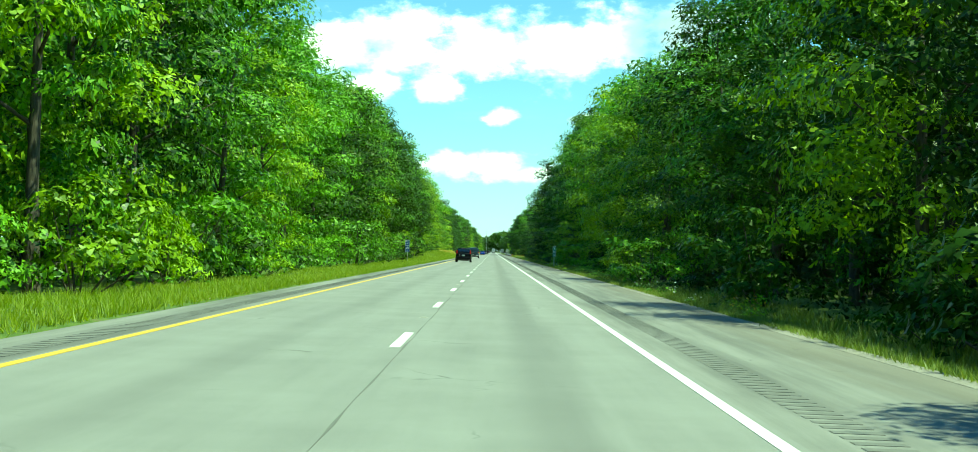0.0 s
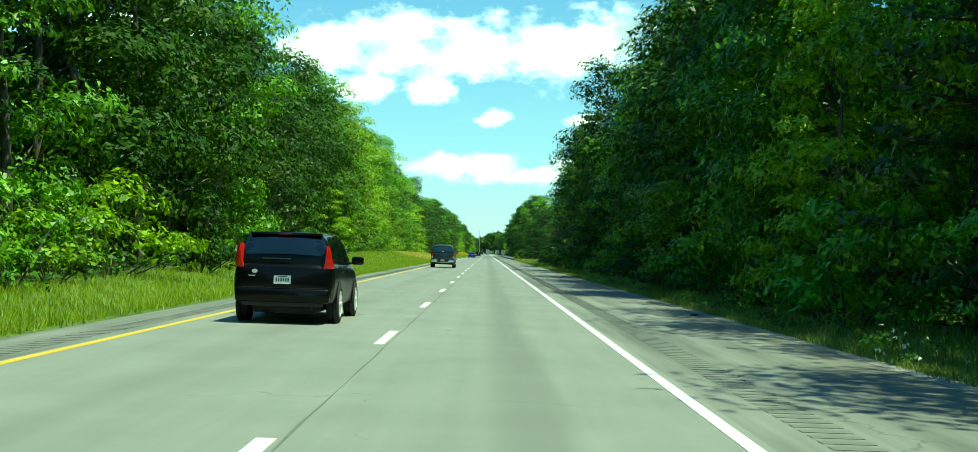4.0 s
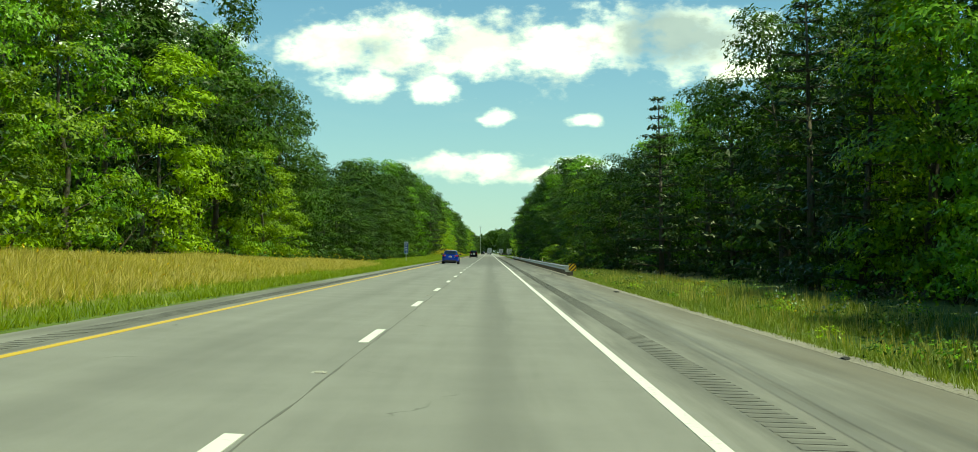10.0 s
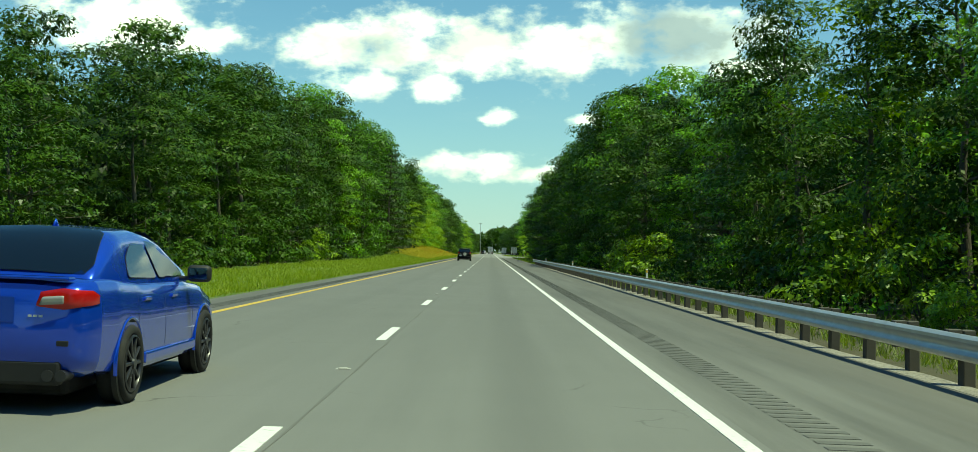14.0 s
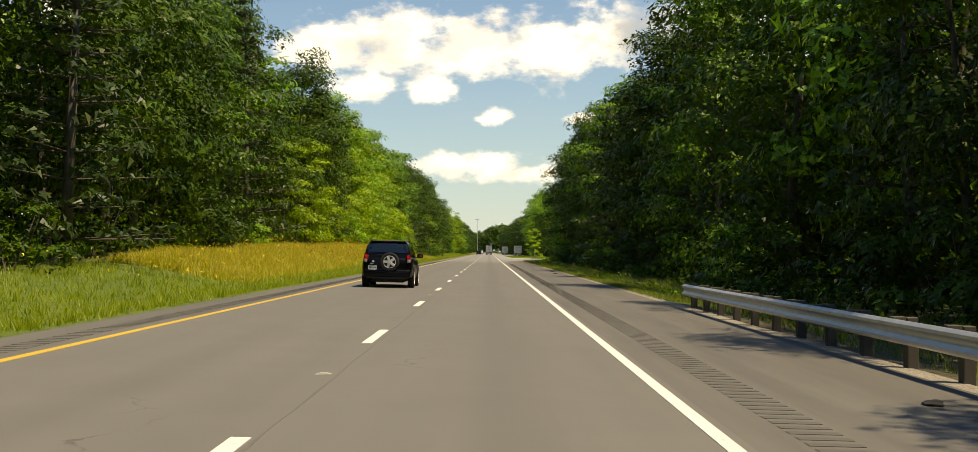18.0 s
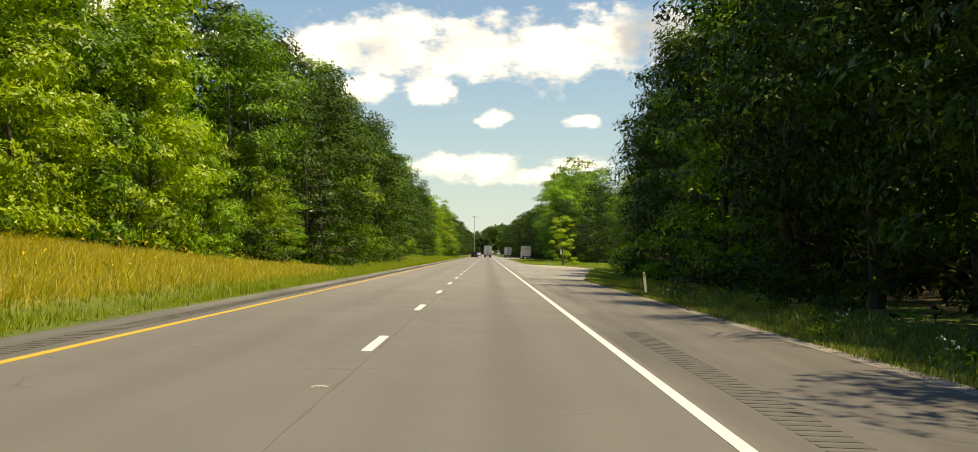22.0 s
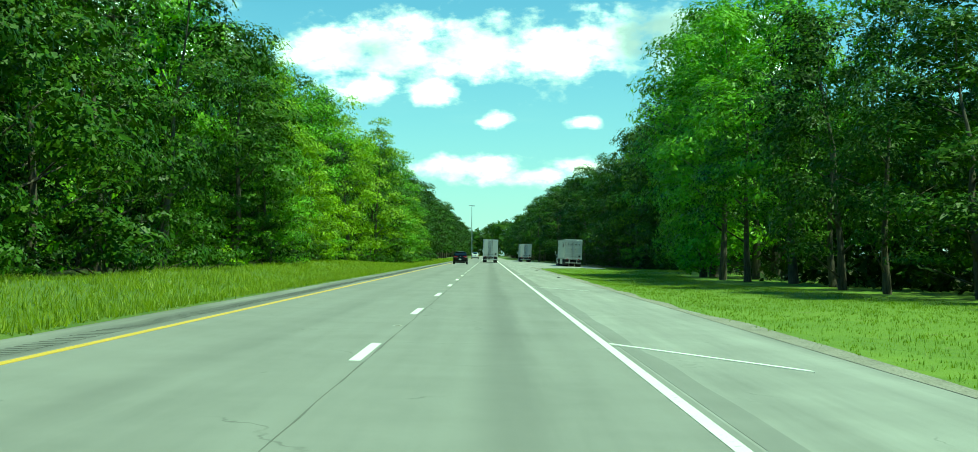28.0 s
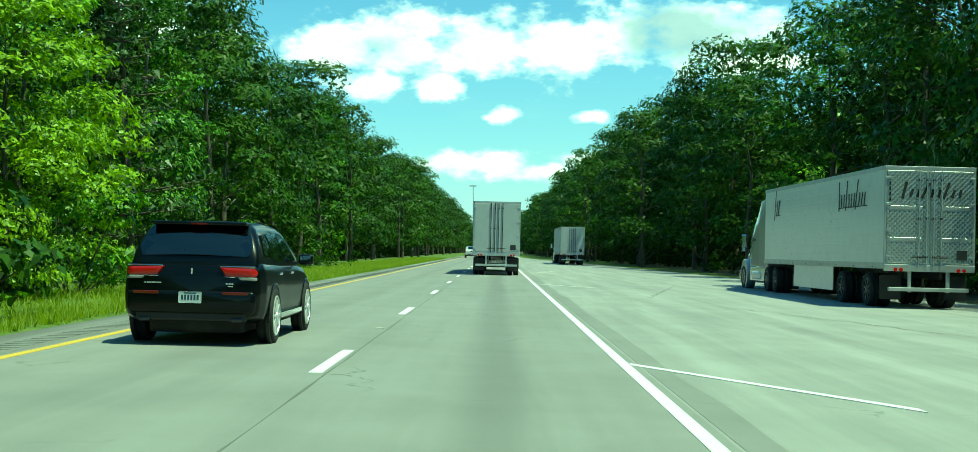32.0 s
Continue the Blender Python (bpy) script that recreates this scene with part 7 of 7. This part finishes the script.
def build_trailer(m, length, skin, doors, label, kind="semi_trailer", skirt=True, script=False, spread=1.3):
    """A box trailer: y runs forward from the doors."""
    t = empty(kind, m)
    w, z0, z1 = 2.6, 1.14, 4.08
    box = part("box", box_bm(w, length, z1 - z0, (0, length / 2, (z0 + z1) / 2), 0.03, 2), skin, t)
    # side ribs and rails
    for sx in (-1, 1):
        for z, h in ((z0 + 0.08, 0.18), (z1 - 0.06, 0.12)):
            part("side_rail", box_bm(0.03, length - 0.06, h, (sx * (w / 2 + 0.005), length / 2, z), 0.008), M["galv"], box)
        for k in range(9):
            part("side_rib", box_bm(0.012, length - 0.5, 0.02, (sx * (w / 2 + 0.003), length / 2, z0 + 0.45 + k * 0.28), 0.004, 1), skin, box)
        for k in range(8):
            part("marker_light", box_bm(0.02, 0.07, 0.03, (sx * (w / 2 + 0.025), 0.9 + k * (length - 1.8) / 7, z0 + 0.05), 0.006, 1), M["red_lens"], box)
        part("corner_post", box_bm(0.06, 0.07, z1 - z0, (sx * (w / 2 - 0.025), -0.012, (z0 + z1) / 2), 0.012), M["galv"], t)
    part("header", box_bm(w, 0.07, 0.12, (0, -0.012, z1 - 0.06), 0.012), M["galv"], t)
    part("sill", box_bm(w, 0.10, 0.20, (0, -0.02, z0 + 0.03), 0.015), M["galv"], t)
    for sx in (-1, 1):
        door = part("rear_door", box_bm(w / 2 - 0.075, 0.05, z1 - z0 - 0.30, (sx * (w / 4 - 0.025), -0.03, (z0 + z1) / 2 + 0.02), 0.008, 1), doors, t)
        for dx in (0.10, 0.32):
            rod = part("lock_rod", tube_bm(0.018, 0.018, z1 - z0 - 0.2, pose(sx * dx, -0.085, (z0 + z1) / 2), 10), M["galv"] if script else M["steel_dark"], door)
            for k in range(3):
                part("rod_bracket", box_bm(0.07, 0.05, 0.06, (sx * dx, -0.075, z0 + 0.35 + k * 1.1), 0.008), M["steel_dark"], rod)
            part("lock_handle", box_bm(0.22, 0.02, 0.03, (sx * (dx + 0.1), -0.10, z0 + 0.34), 0.006, 1), M["steel_dark"], rod)
        for k in range(4):
            part("hinge", box_bm(0.14, 0.03, 0.07, (sx * (w / 2 - 0.10), -0.065, z0 + 0.35 + k * 0.75), 0.008), M["galv"], door)
        part("tail_light", tube_bm(0.055, 0.055, 0.03, pose(sx * 0.98, -0.085, z0 - 0.02, 90, 0, 0), 14, 0.006), M["red_lens"], t)
        part("tail_light", tube_bm(0.055, 0.055, 0.03, pose(sx * 0.82, -0.085, z0 - 0.02, 90, 0, 0), 14, 0.006), M["red_lens"], t)
        part("guard_post", box_bm(0.10, 0.08, 0.62, (sx * 0.55, 0.02, z0 - 0.35), 0.012), M["galv"], t)
        part("mud_flap", box_bm(0.62, 0.02, 0.7, (sx * 0.95, 0.45, 0.60), 0.006, 1), M["plastic"], t)
        part("frame_rail", box_bm(0.10, 4.6, 0.28, (sx * 0.5, 2.7, z0 - 0.15), 0.015), M["steel_dark"], t)
        part("landing_leg", box_bm(0.12, 0.12, 0.85, (sx * 0.85, length - 3.3, 0.72), 0.015), M["steel_dark"], t)
    part("under_guard", box_bm(2.3, 0.10, 0.11, (0, 0.02, 0.56), 0.015), M["galv"], t)
    part("placard", box_bm(0.30, 0.012, 0.28, (0.92, -0.064, z0 + 0.42), 0.004, 1), M["ink"], t)
    for y in (1.6, 1.6 + spread):
        part("axle", tube_bm(0.07, 0.07, 2.2, pose(0, y, 0.5, 0, 90, 0), 12), M["steel_dark"], t)
        for sx in (-1, 1):
            truck_wheel(t, sx * 1.13, y, dual=True)
    if skirt:
        for sx in (-1, 1):
            part("side_skirt", box_bm(0.03, length * 0.34, 0.78, (sx * (w / 2 - 0.05), length * 0.52, z0 - 0.40), 0.01, 1), skin, t)
    if script:
        # the haulier's lettering, drawn as plain strokes
        rng = np.random.default_rng(8)
        for y, n, s in ((length * 0.30, 11, 1.0), (length * 0.88, 3, 1.5)):
            for k in range(n):
                tall = s * (0.95 if k in (0, 3, 7) else 0.42)
                stroke = box_bm(0.006, 0.09, tall, (-(w / 2 + 0.012), 0, 0))
                bmesh.ops.rotate(stroke, verts=stroke.verts, cent=(0, 0, 0), matrix=Matrix.Rotation(radians(12 + rng.normal() * 6), 3, "X"))
                bmesh.ops.translate(stroke, verts=stroke.verts, vec=(0, y - 0.26 * k, z0 + 1.95 + tall * 0.3))
                part("lettering_stroke", stroke, M["ink"], box)
            part("lettering_stroke", box_bm(0.006, 0.26 * n, 0.03, (-(w / 2 + 0.012), y - 0.13 * n, z0 + 1.86)), M["ink"], box)
        for k in range(9):
            tall = 0.50 if k in (0, 3, 6) else 0.24
            stroke = box_bm(0.075, 0.006, tall)
            bmesh.ops.rotate(stroke, verts=stroke.verts, cent=(0, 0, 0), matrix=Matrix.Rotation(radians(18 + rng.normal() * 6), 3, "Y"))
            bmesh.ops.translate(stroke, verts=stroke.verts, vec=(-0.75 + 0.2 * k, -0.064, z0 + 2.1 + tall * 0.3))
            part("lettering_stroke", stroke, M["ink"], t)
        for k in range(6):
            part("fleet_bar", box_bm(0.05, 0.006, 0.10, (-1.16, -0.064, z1 - 0.35 - 0.15 * k)), M["ink"], t)
        for sx in (-1, 1):
            for z in (z0 + 0.85, z0 + 1.75):
                part("door_band", box_bm(0.95, 0.012, 0.10, (sx * 0.70, -0.062, z), 0.004, 1), M["galv"], t)
    return tagged(t, label, "trailer")


def build_tractor(m, paint, label):
    """A conventional tractor with a sleeper; y runs forward from the back of its frame."""
    t = empty("semi_tractor", m)
    hw = 1.22

    def prof(zb, zt, w):
        return [(0, zb), (w * 0.95, zb), (w, zb + 0.08), (w, zb + (zt - zb) * 0.7), (w * 0.93, zt - 0.12), (w * 0.8, zt), (0, zt + 0.03)]

    part("sleeper", loft(dense(((2.3, 1.0, 3.85, hw * 0.95), (2.45, 0.9, 3.95, hw), (3.6, 0.9, 3.80, hw), (4.2, 0.9, 3.35, hw * 0.98)), 14), prof), paint, t, smooth=True, angle=35)
    cab = part("cab", loft(dense(((4.2, 0.9, 3.3, hw * 0.97), (4.6, 0.9, 3.1, hw * 0.96), (5.3, 0.9, 2.75, hw * 0.93), (5.85, 0.9, 1.95, hw * 0.90)), 14), prof), paint, t, smooth=True, angle=35)
    hood = part("hood", loft(dense(((5.8, 0.75, 1.9, hw * 0.86), (6.6, 0.7, 1.75, hw * 0.82), (7.35, 0.7, 1.5, hw * 0.74), (7.6, 0.8, 1.25, hw * 0.6)), 14), prof), paint, t, smooth=True, angle=35)
    for sx in (-1, 1):
        # cab windows are dark sheets that stand in for the unlit inside
        part("side_window", slab(round_ring([(sx * (hw * 0.975), 4.35, 2.05), (sx * (hw * 0.95), 5.45, 2.0), (sx * (hw * 0.90), 5.2, 2.62), (sx * (hw * 0.90), 4.35, 2.75)], 0.08), (sx, 0, 0.1), 0.01), M["seam_and_shade"], cab)
        part("headlight", box_bm(0.34, 0.3, 0.24, (sx * 0.82, 7.25, 1.02), 0.06, 2), M["clear_lens"], hood)
        part("fender", tube_bm(0.66, 0.66, 0.42, Matrix.Translation((sx * 0.98, 6.55, 0.62)) @ Matrix.Rotation(radians(90), 4, "Y"), 28, 0.05), paint, hood, smooth=True, angle=40)
        part("fuel_tank", tube_bm(0.32, 0.32, 1.5, pose(sx * 0.95, 3.9, 0.62, 90, 0, 0), 20, 0.05), M["alloy"], t, smooth=True, angle=40)
        part("side_fairing", box_bm(0.04, 2.9, 0.55, (sx * 1.2, 3.75, 0.66), 0.012), paint, t)
        mirror = part("mirror", box_bm(0.22, 0.10, 0.55, (sx * 1.46, 5.35, 2.05), 0.04, 2), M["chrome"], t)
        part("mirror_arm", box_bm(0.36, 0.03, 0.03, (sx * 1.24, 5.35, 2.3), 0.01, 1), M["plastic"], mirror)
        part("hood_mirror", box_bm(0.16, 0.06, 0.22, (sx * 1.12, 7.0, 1.72), 0.03, 2), M["chrome"], hood)
        part("frame_rail", box_bm(0.10, 6.0, 0.26, (sx * 0.42, 3.2, 0.86), 0.015), M["steel_dark"], t)
        part("exhaust_stack", tube_bm(0.07, 0.07, 2.4, pose(sx * 1.05, 2.15, 2.6), 14), M["chrome"], t)
        truck_wheel(t, sx * 1.07, 6.55)
        for y in (0.75, 2.05):
            truck_wheel(t, sx * 1.10, y, dual=True)
    part("windscreen", slab(round_ring([(-0.98, 5.80, 2.05), (0.98, 5.80, 2.05), (0.88, 5.33, 2.70), (-0.88, 5.33, 2.70)], 0.08), (0, 0.8, 0.6), 0.01), M["seam_and_shade"], cab)
    part("bumper", box_bm(2.3, 0.25, 0.38, (0, 7.52, 0.58), 0.06, 3), M["chrome"], t)
    part("grille", box_bm(0.8, 0.06, 0.6, (0, 7.60, 1.0), 0.03, 2), M["alloy"], hood)
    part("fifth_wheel", box_bm(0.8, 1.0, 0.10, (0, 1.4, 1.07), 0.03), M["steel_dark"], t)
    return tagged(t, label, "truck")


build_trailer(on_road(0.24, 1095.5), 14.6, M["trailer_white"], M["trailer_grey"], "white box trailer with grey rear doors on the road", skirt=False)
build_tractor(on_road(0.24, 1095.5 + 12.4), M["paint_white"], "white tractor unit pulling the box trailer")
build_trailer(on_road(12.60, 1063.0, 0.8), 14.6, M["trailer_sheet"], M["quilt"], "white parked trailer with quilted steel doors and black script", script=True, spread=2.6)
build_tractor(on_road(12.43, 1063.0 + 12.4, 0.8), M["paint_grey"], "silver tractor unit parked on the pull-off")
build_trailer(on_road(8.4, 1160.0), 14.6, M["trailer_white"], M["trailer_grey"], "grey-white trailer parked at the edge of the pull-off", skirt=False)
build_tractor(on_road(8.4, 1160.0 + 12.4), M["paint_white"], "white tractor unit parked farther along the pull-off")
